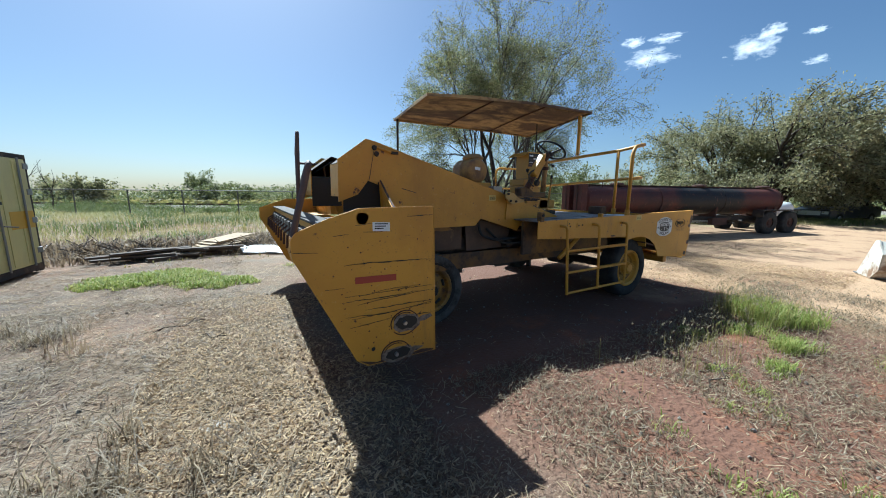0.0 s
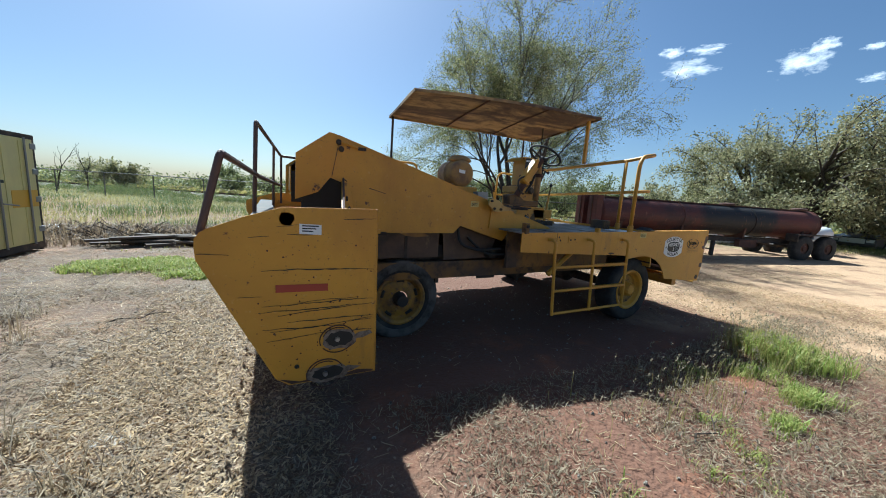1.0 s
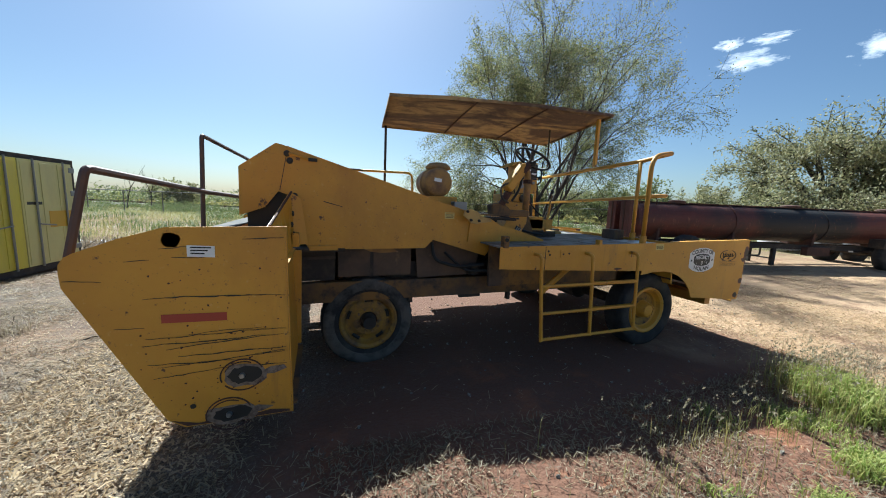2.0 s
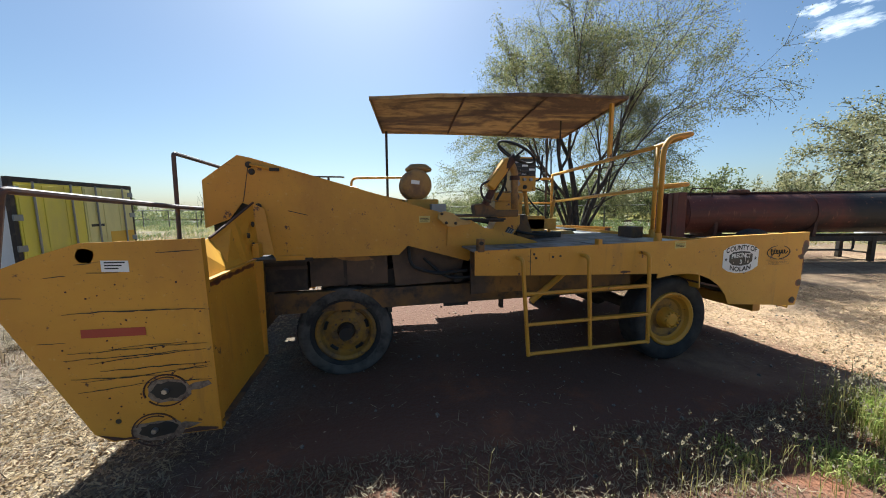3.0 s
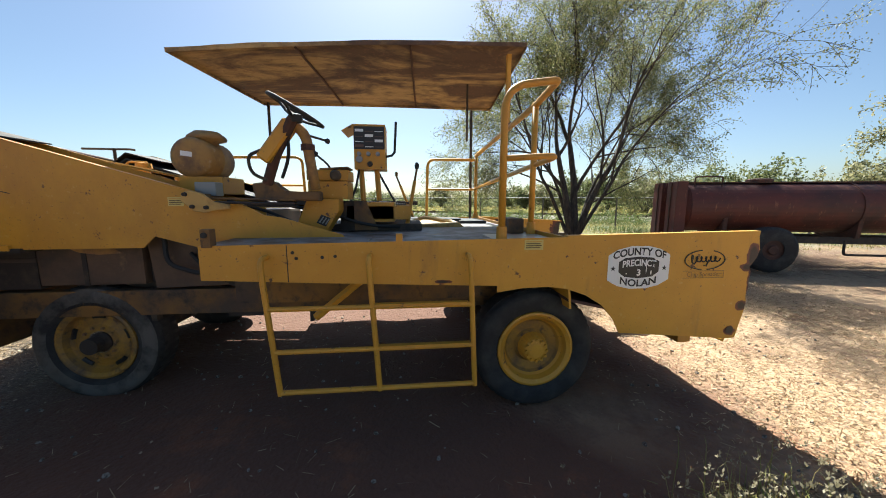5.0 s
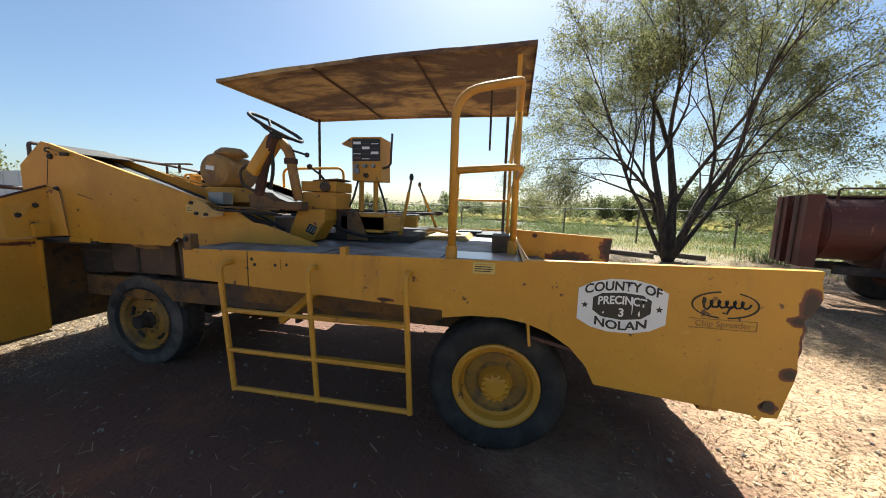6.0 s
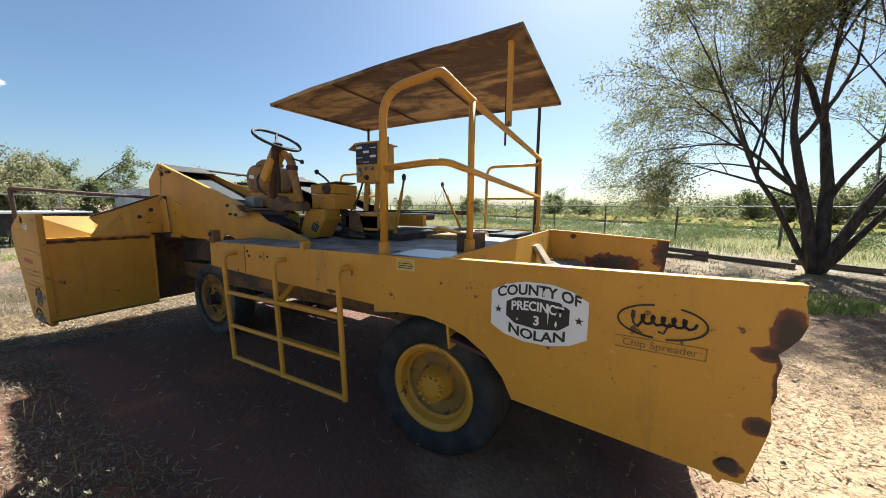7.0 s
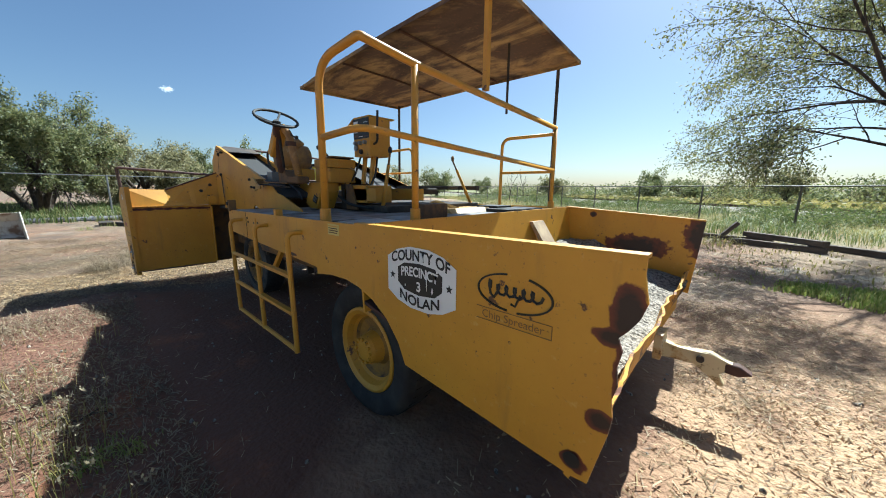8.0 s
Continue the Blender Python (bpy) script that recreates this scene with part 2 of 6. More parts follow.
    wv.operation, wv.inputs[1].default_value, wv.inputs[2].default_value = "MULTIPLY_ADD", (5, 5, 0), (-2.5, -2.5, 0)
    l_.new(wn_.outputs["Color"], wv.inputs[0])
    wa.operation = "ADD"
    l_.new(ex.outputs["Object"], wa.inputs[0])
    l_.new(wv.outputs[0], wa.inputs[1])
    l_.new(wa.outputs[0], ez.inputs[0])
    en.inputs["Scale"].default_value, en.inputs["Detail"].default_value, en.inputs["Roughness"].default_value = scale, 10, 0.72
    l_.new(ex.outputs["Object"], en.inputs["Vector"])
    value = None
    for a0, a1, src in ((x_lo, x_hi, ez.outputs["X"]), (y_lo, y_hi, ez.outputs["Y"]), (lo, hi, en.outputs["Fac"])):
        f_ = n_.new("ShaderNodeMapRange")
        f_.inputs["From Min"].default_value, f_.inputs["From Max"].default_value = a0, a1
        l_.new(src, f_.inputs["Value"])
        if value is None:
            value = f_.outputs["Result"]
        else:
            mul = n_.new("ShaderNodeMath")
            mul.operation = "MULTIPLY"
            l_.new(value, mul.inputs[0])
            l_.new(f_.outputs["Result"], mul.inputs[1])
            value = mul.outputs[0]
    em = n_.new("ShaderNodeMix")
    em.data_type = "RGBA"
    l_.new(value, em.inputs["Factor"])
    l_.new(after, em.inputs["A"])
    em.inputs["B"].default_value = (*colour, 1)
    return em.outputs["Result"]


c = zone(c, (0.11, 0.082, 0.055), -1.0, -0.5, 9.5, 6.5, 3.0, 0.3, 0.5)          # brown soil under the chips
c = zone(c, (0.42, 0.38, 0.33), -0.1, -1.0, 9.5, 7.0, 1.7, 0.60, 0.67)        # pale powder
c = noise_mix(ground_mat, (0, 0, 0), (0.41, 0.32, 0.21), 26, 0.52, 0.62, detail=8, stretch=(1, 5, 1), distort=1.5, after=c)
c = noise_mix(ground_mat, (0, 0, 0), (0.065, 0.048, 0.034), 24, 0.53, 0.62, detail=9, stretch=(4, 1, 1), distort=1.8, after=c)
c = noise_mix(ground_mat, (0, 0, 0), (0.45, 0.37, 0.27), 70, 0.58, 0.66, detail=8, after=c)
c = noise_mix(ground_mat, (0, 0, 0), (0.035, 0.026, 0.02), 80, 0.56, 0.64, detail=8, distort=1.0, after=c)
c = zone(c, (0.135, 0.064, 0.038), 0.5, 1.5, 9.5, 7.5, 1.1, 0.22, 0.36)         # brown earth, coloured dark to deepen the machine's shade
c = zone(c, (0.215, 0.085, 0.04), 0.9, 2.0, 4.0, 2.4, 1.3, 0.52, 0.62)           # red earth showing through
c = zone(c, (0.40, 0.26, 0.15), 5.3, 6.6, 8.5, 6.0, 1.2, 0.30, 0.50)            # pale sandy tracks
c = zone(c, (0.050, 0.037, 0.029), -0.3, -1.4, 13.0, 10.0, 1.0, 0.34, 0.70)      # grey rotted straw
tc, dt, nz, sm, rp, mx = (n_.new("ShaderNode" + k) for k in ("TexCoord", "VectorMath", "TexNoise", "Math", "ValToRGB", "Mix"))
dt.operation = "DOT_PRODUCT"
dt.inputs[1].default_value = (0.06, 0.1, 0)
l_.new(tc.outputs["Object"], dt.inputs[0])
nz.inputs["Scale"].default_value, nz.inputs["Detail"].default_value = 0.5, 8
l_.new(tc.outputs["Object"], nz.inputs["Vector"])
sm.operation = "ADD"
l_.new(dt.outputs["Value"], sm.inputs[0])
l_.new(nz.outputs["Fac"], sm.inputs[1])
rp.color_ramp.elements[0].position, rp.color_ramp.elements[1].position = 0.0, 1.0
mr = n_.new("ShaderNodeMapRange")
mr.inputs["From Min"].default_value, mr.inputs["From Max"].default_value = 2.3, 2.8
l_.new(sm.outputs[0], mr.inputs["Value"])
mx.data_type = "RGBA"
l_.new(mr.outputs["Result"], mx.inputs["Factor"])
l_.new(c, mx.inputs["A"])
mx.inputs["B"].default_value = (0.17, 0.17, 0.065, 1)
n_.remove(rp)
l_.new(mx.outputs["Result"], n_["Principled BSDF"].inputs["Base Color"])
bump(ground_mat, 26, 0.9, detail=12, distance=0.035)
straw_mat = leaf_material("dry_straw", (0.53, 0.415, 0.24), (0.18, 0.11, 0.06))
grass_mat = leaf_material("green_grass", (0.19, 0.27, 0.04), (0.44, 0.42, 0.14))
mat_grass = leaf_material("grey_dried_grass", (0.40, 0.32, 0.205), (0.10, 0.072, 0.045))
chip_mat = leaf_material("pale_stone_chips", (0.46, 0.355, 0.24), (0.21, 0.14, 0.085))
seed_mat = leaf_material("pale_seed_heads", (0.42, 0.36, 0.24), (0.24, 0.20, 0.12))
weed_mat = leaf_material("green_weeds", (0.06, 0.105, 0.028), (0.20, 0.205, 0.07))
dry_grass = leaf_material("dry_grass", (0.38, 0.31, 0.11), (0.21, 0.205, 0.065))
bucket_mat = material("chipped_cream_paint", (0.5, 0.46, 0.38), 0.6)
noise_mix(bucket_mat, (0.55, 0.52, 0.45), (0.20, 0.12, 0.07), 3.0, 0.48, 0.62, detail=9)
brush_mat = leaf_material("dead_brush", (0.30, 0.22, 0.13), (0.12, 0.085, 0.06))
wood_chip = leaf_material("pale_wood_chips", (0.64, 0.48, 0.28), (0.19, 0.12, 0.062))
leaf_tree = leaf_material("elm_leaves", (0.10, 0.125, 0.045), (0.33, 0.31, 0.13))
leaf_oak = leaf_material("mesquite_leaves", (0.085, 0.11, 0.045), (0.25, 0.25, 0.10))
leaf_olive = leaf_material("olive_leaves", (0.15, 0.16, 0.075), (0.36, 0.32, 0.17))
bark = material("rough_bark", (0.05, 0.038, 0.028), 0.95)
noise_mix(bark, (0.035, 0.027, 0.021), (0.12, 0.09, 0.065), 12, 0.4, 0.75, stretch=(1, 1, 0.25))
bump(bark, 25, 1.0, stretch=(1, 1, 0.2), distance=0.03)


def stain_band(m, after, x0, x1, x2, x3, colour):
    """A dark stain round the shell between two lengths, with a ragged border."""
    n, l = m.node_tree.nodes, m.node_tree.links
    co, se, nz_, ad = (n.new("ShaderNode" + k) for k in ("TexCoord", "SeparateXYZ", "TexNoise", "Math"))
    nz_.inputs["Scale"].default_value, nz_.inputs["Detail"].default_value = 1.4, 8
    l.new(co.outputs["Object"], nz_.inputs["Vector"])
    l.new(co.outputs["Object"], se.inputs[0])
    ad.operation = "MULTIPLY_ADD"
    l.new(nz_.outputs["Fac"], ad.inputs[0])
    ad.inputs[1].default_value = 1.6
    l.new(se.outputs["X"], ad.inputs[2])
    up, down, mul, mx_ = n.new("ShaderNodeMapRange"), n.new("ShaderNodeMapRange"), n.new("ShaderNodeMath"), n.new("ShaderNodeMix")
    for node, a0, a1 in ((up, x0 + 0.8, x1 + 0.8), (down, x3 + 0.8, x2 + 0.8)):
        node.inputs["From Min"].default_value, node.inputs["From Max"].default_value = a0, a1
        l.new(ad.outputs[0], node.inputs["Value"])
    mul.operation = "MULTIPLY"
    l.new(up.outputs["Result"], mul.inputs[0])
    l.new(down.outputs["Result"], mul.inputs[1])
    mx_.data_type = "RGBA"
    l.new(mul.outputs[0], mx_.inputs["Factor"])
    l.new(after, mx_.inputs["A"])
    mx_.inputs["B"].default_value = (*colour, 1)
    return mx_.outputs["Result"]


tank_red = material("rusty_red_tank_paint", (0.12, 0.025, 0.018), 0.65)
c = noise_mix(tank_red, (0.125, 0.028, 0.017), (0.05, 0.019, 0.014), 1.2, 0.35, 0.65, detail=9, stretch=(0.5, 1, 1))
c = noise_mix(tank_red, (0, 0, 0), (0.022, 0.016, 0.015), 0.45, 0.52, 0.66, after=c)
c = stain_band(tank_red, c, 3.9, 4.5, 7.2, 7.6, (0.012, 0.010, 0.010))
noise_mix(tank_red, (0, 0, 0), (0.24, 0.10, 0.05), 7, 0.60, 0.72, detail=9, stretch=(2, 2, 0.4), after=c)
van_white = material("dirty_white_panel", (0.62, 0.63, 0.64), 0.5)
noise_mix(van_white, (0.66, 0.67, 0.68), (0.45, 0.44, 0.42), 1.5, 0.45, 0.8, stretch=(1, 1, 0.3))
van_yellow = material("bright_yellow_door", (0.62, 0.52, 0.06), 0.45)
noise_mix(van_yellow, (0.64, 0.54, 0.06), (0.48, 0.40, 0.10), 2.0, 0.45, 0.8, stretch=(1, 1, 0.3))
van_pale = material("pale_yellow_door", (0.60, 0.55, 0.22), 0.5)
noise_mix(van_pale, (0.62, 0.57, 0.24), (0.45, 0.41, 0.20), 2.0, 0.45, 0.8, stretch=(1, 1, 0.3))
steel_grey = material("galvanised_steel", (0.25, 0.25, 0.25), 0.5, 0.6)
pipe_grey = material("dull_grey_pipe", (0.10, 0.10, 0.11), 0.7)
noise_mix(pipe_grey, (0.11, 0.11, 0.12), (0.06, 0.055, 0.05), 1.5, 0.4, 0.65, detail=8)
post_mat = material("weathered_fence_steel", (0.10, 0.09, 0.08), 0.7)
timber = material("old_grey_timber", (0.16, 0.12, 0.09), 0.9)
noise_mix(timber, (0.065, 0.05, 0.04), (0.17, 0.13, 0.10), 8, 0.4, 0.7, stretch=(0.15, 1, 1))
bump(timber, 30, 0.8, stretch=(0.1, 1, 1), distance=0.01)
pale_wood = material("pale_worn_wood", (0.38, 0.28, 0.17), 0.85)
noise_mix(pale_wood, (0.40, 0.30, 0.18), (0.24, 0.16, 0.10), 9, 0.4, 0.7, stretch=(0.2, 1, 1))
gravel_mat = material("grey_gravel", (0.30, 0.29, 0.28), 0.9)
c = noise_mix(gravel_mat, (0.33, 0.29, 0.235), (0.08, 0.066, 0.052), 40, 0.45, 0.58)
bump(gravel_mat, 45, 1.0, distance=0.03)
label_mat = material("pale_yellow_label", (0.55, 0.45, 0.14), 0.5)
brown = material("brown_painted_pipe", (0.085, 0.05, 0.042), 0.6)
noise_mix(brown, (0.09, 0.052, 0.044), (0.16, 0.075, 0.04), 12, 0.5, 0.75)
glass_dark = material("dark_car_glass", (0.02, 0.022, 0.025), 0.08)
car_paint = material("dark_blue_grey_car_paint", (0.03, 0.035, 0.05), 0.3)
chrome = material("bare_steel", (0.45, 0.45, 0.45), 0.35, 0.9)


def cloud_material():
    """A far cloud: white, thinning out at an uneven border."""
    m = bpy.data.materials.new("far_cloud")
    m.use_nodes = True
    n, l = m.node_tree.nodes, m.node_tree.links
    n.remove(n["Principled BSDF"])
    co = n.new("ShaderNodeTexCoord")
    ln = n.new("ShaderNodeVectorMath")
    ln.operation = "LENGTH"
    l.new(co.outputs["Object"], ln.inputs[0])
    nz = n.new("ShaderNodeTexNoise")
    nz.inputs["Scale"].default_value, nz.inputs["Detail"].default_value, nz.inputs["Roughness"].default_value = 1.9, 7, 0.62
    oi = n.new("ShaderNodeObjectInfo")
    ad = n.new("ShaderNodeVectorMath")
    ad.operation = "ADD"
    l.new(co.outputs["Object"], ad.inputs[0])
    l.new(oi.outputs["Location"], ad.inputs[1])
    l.new(ad.outputs[0], nz.inputs["Vector"])
    sb = n.new("ShaderNodeMath")
    sb.operation = "MULTIPLY_ADD"
    l.new(ln.outputs["Value"], sb.inputs[0])
    sb.inputs[1].default_value = -0.48
    l.new(nz.outputs["Fac"], sb.inputs[2])
    rp = n.new("ShaderNodeValToRGB")
    rp.color_ramp.elements[0].position, rp.color_ramp.elements[1].position = 0.13, 0.60
    l.new(sb.outputs[0], rp.inputs[0])
    em = n.new("ShaderNodeEmission")
    em.inputs[0].default_value, em.inputs[1].default_value = (1, 0.99, 0.97, 1), 0.75
    tr = n.new("ShaderNodeBsdfTransparent")
    mx = n.new("ShaderNodeMixShader")
    l.new(rp.outputs[0], mx.inputs[0])
    l.new(tr.outputs[0], mx.inputs[1])
    l.new(em.outputs[0], mx.inputs[2])
    l.new(mx.outputs[0], n["Material Output"].inputs[0])
    return m


cloud_mat = cloud_material()

# ---- ground ----
def axis_steps(lo, hi, far):
    xs = list(np.arange(lo, hi, 0.14))
    s, a0, b0 = 0.14, lo, xs[-1]
    while b0 < far:
        s *= 1.16
        b0 += s
        a0 -= s
        xs = [a0] + xs + [b0]
    return np.array(xs)


def ground_height(x, y):
    h = 0.022 * noise.noise((x * 0.6, y * 0.6, 0)) + 0.018 * noise.noise((x * 2.2, y * 2.2, 3)) + 0.008 * noise.noise((x * 6, y * 6, 7))
    left = min(1.0, max(0.0, (3.9 - x) / 2.0))    # a low swell round the front of the machine
    open_side = max(min(1.0, max(0.0, (3.2 - y) / 0.8)), min(1.0, max(0.0, (0.7 - x) / 0.8)))
    h += left * (0.02 + 0.09 * open_side) * min(1.0, max(0.0, (12 - y) / 6))
    d = y + 0.6 * x - 22.5          # rising a little towards the fence
    if d > -9:
        h += 0.25 * min(1.0, (d + 9) / 8)
    if d > 7.5:
        h += 0.15 * max(0.0, 1 - abs(d - 10.5) / 3)   # railway bank
    return h


gx, gy = axis_steps(-4, 10, 1800), axis_steps(-1.5, 9, 1800)
gv = [(x, y, ground_height(x, y)) for y in gy for x in gx]
nx = len(gx)
gf = [(j * nx + i, j * nx + i + 1, (j + 1) * nx + i + 1, (j + 1) * nx + i) for j in range(len(gy) - 1) for i in range(nx - 1)]
gm = bpy.data.meshes.new("ground")
gm.from_pydata(gv, [], gf)
gm.materials.append(ground_mat)
for p_ in gm.polygons:
    p_.use_smooth = True
ground = tagged(new("ground", gm), "dry pale soil yard with straw chaff and red earth", "ground", kind="structure")

# ---- chip spreader: body ----
SIDE, FAR = 3.07, 5.93
ZH, RT = 0.44, 0.445
spreader = empty("chip_spreader", "weathered yellow chip spreader with rusty canopy parked on dry soil", "road machine")


def sp(name, bm, material_, label="", smooth=False, parent=None):
    return part(name, bm, material_, parent or spreader, label, smooth)


# side panels with wheel arch, torn and rusted rear edge on the near one
rear_edge = [(6.41, 1.293), (6.41, 1.25), (6.417, 1.21), (6.425, 1.17), (6.41, 1.12), (6.385, 1.08), (6.36, 1.05), (6.375, 1.01), (6.365, 0.96), (6.372, 0.90), (6.36, 0.85), (6.368, 0.79), (6.36, 0.73), (6.335, 0.62), (6.315, 0.53)]
arch = [(5.42, 0.60), (5.37, 0.70), (5.28, 0.80), (5.16, 0.875), (5.03, 0.92), (4.90, 0.94), (4.72, 0.935), (4.55, 0.91)]
panel = [(2.75, 1.03), (2.75, 1.235), (5.01, 1.27)] + rear_edge + [(6.26, 0.525)] + arch + [(4.55, 0.955), (3.4, 1.0)]
near_panel = sp("side_panel", slab(panel, "y", SIDE, SIDE + 0.01), near_paint)
sp("side_panel", slab([(2.75, 1.03), (2.75, 1.235), (5.01, 1.27), (6.30, 1.20), (6.24, 0.50)] + arch + [(4.55, 0.955)], "y", FAR, FAR + 0.01), far_paint)
sp("top_flange", slab([(5.01, 1.268), (5.01, 1.28), (6.41, 1.303), (6.41, 1.292)], "y", SIDE - 0.002, SIDE + 0.05), yellow)
sp("top_flange", slab([(5.01, 1.268), (5.01, 1.28), (6.30, 1.211), (6.30, 1.199)], "y", FAR - 0.05, FAR + 0.012), yellow)
for q in (5.46, 6.0):
    sp("panel_stiffener", B((q, SIDE + 0.01, 0.60, q + 0.04, SIDE + 0.05, 1.26)), yellow)
# wheel arch lining
sp("wheel_arch", slab([(4.3, 1.02), (4.3, 1.0), (5.3, 1.0), (5.45, 0.7), (5.47, 0.7), (5.32, 1.02)], "y", SIDE + 0.012, 3.62), dark)


sp("drain_hole", turned([(0, 0.001), (0, 0.028), (0.003, 0.026)], (6.262, SIDE - 0.006, 0.59), "y", 16), ink, parent=near_panel)

# skirt seam, small lock plate and bolts on the walkway edge
sp("seam", B((3.245, SIDE - 0.002, 1.01, 3.25, SIDE, 1.235)), ink, parent=near_panel)
sp("lock_plate", B((3.42, SIDE - 0.006, 1.13, 3.49, SIDE, 1.20), bevel=0.002), yellow, parent=near_panel)
sp("lock_hole", turned([(0, 0.0), (0, 0.011), (0.002, 0.011)], (3.455, SIDE - 0.008, 1.16), "y", 10), ink, parent=near_panel)
for bx, bz in ((3.28, 1.19), (3.30, 1.155), (3.53, 1.165)):
    sp("bolt", turned([(-0.006, 0.0), (-0.005, 0.009), (0.0, 0.011)], (bx, SIDE, bz), "y", 8), dark, parent=near_panel)


def warning_label(x, z, w, h, y, parent):
    lab = part("warning_label", slab([(x - w / 2, z - h / 2), (x + w / 2, z - h / 2), (x + w / 2, z + h / 2), (x - w / 2, z + h / 2)], "y", y - 0.002, y), label_mat, parent, "pale yellow printed label")
    for k in range(4):
        zz = z + h * (0.32 - 0.2 * k)
        part("print_bar", slab([(x - w * 0.42, zz - h * 0.04), (x + w * (0.42 - 0.08 * (k % 2)), zz - h * 0.04), (x + w * (0.42 - 0.08 * (k % 2)), zz + h * 0.04), (x - w * 0.42, zz + h * 0.04)], "y", y - 0.0035, y - 0.002), rust if k else yellow, lab)


warning_label(4.785, 1.222, 0.125, 0.065, SIDE - 0.001, near_panel)
warning_label(2.40, 1.492, 0.10, 0.06, 3.478, spreader)

# ---- lettering ----
def letters(text, size):
    cu = bpy.data.curves.new("letters", "FONT")
    cu.body, cu.size, cu.align_x, cu.align_y = text, size, "CENTER", "CENTER"
    cu.offset = size * 0.028 if size > 0.05 else 0.0
    ob = bpy.data.objects.new("letters", cu)
    scene.collection.objects.link(ob)
    me = bpy.data.meshes.new_from_object(ob.evaluated_get(bpy.context.evaluated_depsgraph_get()))
    bpy.data.objects.remove(ob)
    bm_ = bmesh.new()
    bm_.from_mesh(me)
    bpy.data.meshes.remove(me)
    return bm_


def painted(name, bm_, x, y, z, mat, parent, arc=0.0, wide=1.0, tall=1.0):
    """Lettering stood upright on a plane that faces -y; arc: sag in metres at the ends of a bowed line."""
    half = max(abs(v.co.x) for v in bm_.verts) or 1
    for v in bm_.verts:
        px, pz = v.co.x * wide, v.co.y * tall
        v.co = (x + px, y, z + pz - arc * (v.co.x / half) ** 2)
    return part(name, bm_, mat, parent)


SY = SIDE - 0.002
cx, cz = 5.525, 1.06
oct_ = [(-0.222, -0.085), (-0.15, -0.125), (-0.06, -0.146), (0.06, -0.146), (0.15, -0.125), (0.222, -0.085), (0.222, 0.085), (0.15, 0.125), (0.06, 0.146), (-0.06, 0.146), (-0.15, 0.125), (-0.222, 0.085)]
sign = sp("county_sign", slab([(cx + u, cz + v) for u, v in oct_], "y", SY - 0.001, SY), white, "white painted county emblem with black lettering", parent=near_panel)
core = [(-0.145, -0.03), (-0.1, -0.063), (0, -0.075), (0.1, -0.063), (0.145, -0.03), (0.145, 0.04), (0.1, 0.066), (0, 0.075), (-0.1, 0.066), (-0.145, 0.04)]
part("emblem_field", slab([(cx + u, cz + v) for u, v in core], "y", SY - 0.002, SY - 0.001), ink, sign)
painted("lettering", letters("COUNTY OF", 0.066), cx, SY - 0.003, cz + 0.108, ink, sign, arc=0.03, wide=1.0, tall=1.05)
painted("lettering", letters("NOLAN", 0.066), cx, SY - 0.003, cz - 0.11, ink, sign, arc=-0.022, wide=1.15, tall=1.0)
painted("lettering", letters("PRECINCT", 0.056), cx, SY - 0.004, cz + 0.032, white, sign, arc=0.012, wide=0.93, tall=1.1)
painted("lettering", letters("3", 0.062), cx, SY - 0.004, cz - 0.036, white, sign)
for sx in (-0.185, 0.185):
    star = [(cx + sx + (0.02 if k % 2 == 0 else 0.0085) * math.sin(k * math.pi / 5), cz - 0.005 + (0.02 if k % 2 == 0 else 0.0085) * math.cos(k * math.pi / 5)) for k in range(10)]
    part("star", slab(star, "y", SY - 0.002, SY - 0.001), ink, sign)
for k, (ux, uz, w, h) in enumerate(((0.053, 0.01, 0.0035, 0.10), (0.118, 0.058, 0.008, 0.02), (0.088, -0.035, 0.005, 0.03), (0.03, 0.1, 0.004, 0.03), (-0.09, -0.04, 0.004, 0.012))):
    rnd = random.Random(60 + k)
    part("flaked_spot", slab([(cx + ux + w * math.cos(q * math.tau / 9) * rnd.uniform(0.6, 1.2), cz + uz + h * 0.5 * math.sin(q * math.tau / 9) * rnd.uniform(0.6, 1.2)) for q in range(9)], "y", SY - 0.0052, SY - 0.0042), white, sign)

# maker's badge as plain shapes: two arcs of an oval and a plain bar, with the model name in a box below
lx, lz = 6.01, 1.105
badge = sp("badge", tube([(lx + 0.15 * math.cos(t), SY, lz + 0.068 * math.sin(t)) for t in np.linspace(radians(100), radians(262), 24)], 0.0045, sides=4), ink, "black oval maker badge", parent=near_panel)
part("badge_arc", tube([(lx + 0.15 * math.cos(t), SY, lz + 0.068 * math.sin(t)) for t in np.linspace(radians(-82), radians(66), 24)], 0.0045, sides=4), ink, badge)
wave = [(lx - 0.105 + 0.21 * k / 40 + 0.012 * math.cos(k * 0.95), SY, lz + 0.002 * k / 40 + (0.034 if k < 6 else 0.020) * math.sin(k * 0.95) + 0.004) for k in range(41)]
part("badge_stroke", tube(wave, 0.0055, sides=4), ink, badge)
part("badge_tail", tube([(lx + 0.03, SY, lz + 0.0), (lx + 0.012, SY, lz - 0.045), (lx - 0.006, SY, lz - 0.04)], 0.0045, sides=4), ink, badge)
brown_ink = material("faded_brown_print", (0.20, 0.12, 0.04), 0.6)
painted("lettering", letters("Chip Spreader", 0.043), lx, SY - 0.003, 1.003, brown_ink, near_panel, wide=1.02)
for box in ((lx - 0.155, 0.977, lx + 0.155, 0.980), (lx - 0.155, 1.026, lx + 0.155, 1.029), (lx + 0.152, 0.977, lx + 0.155, 1.029)):
    x0, z0, x1, z1 = box
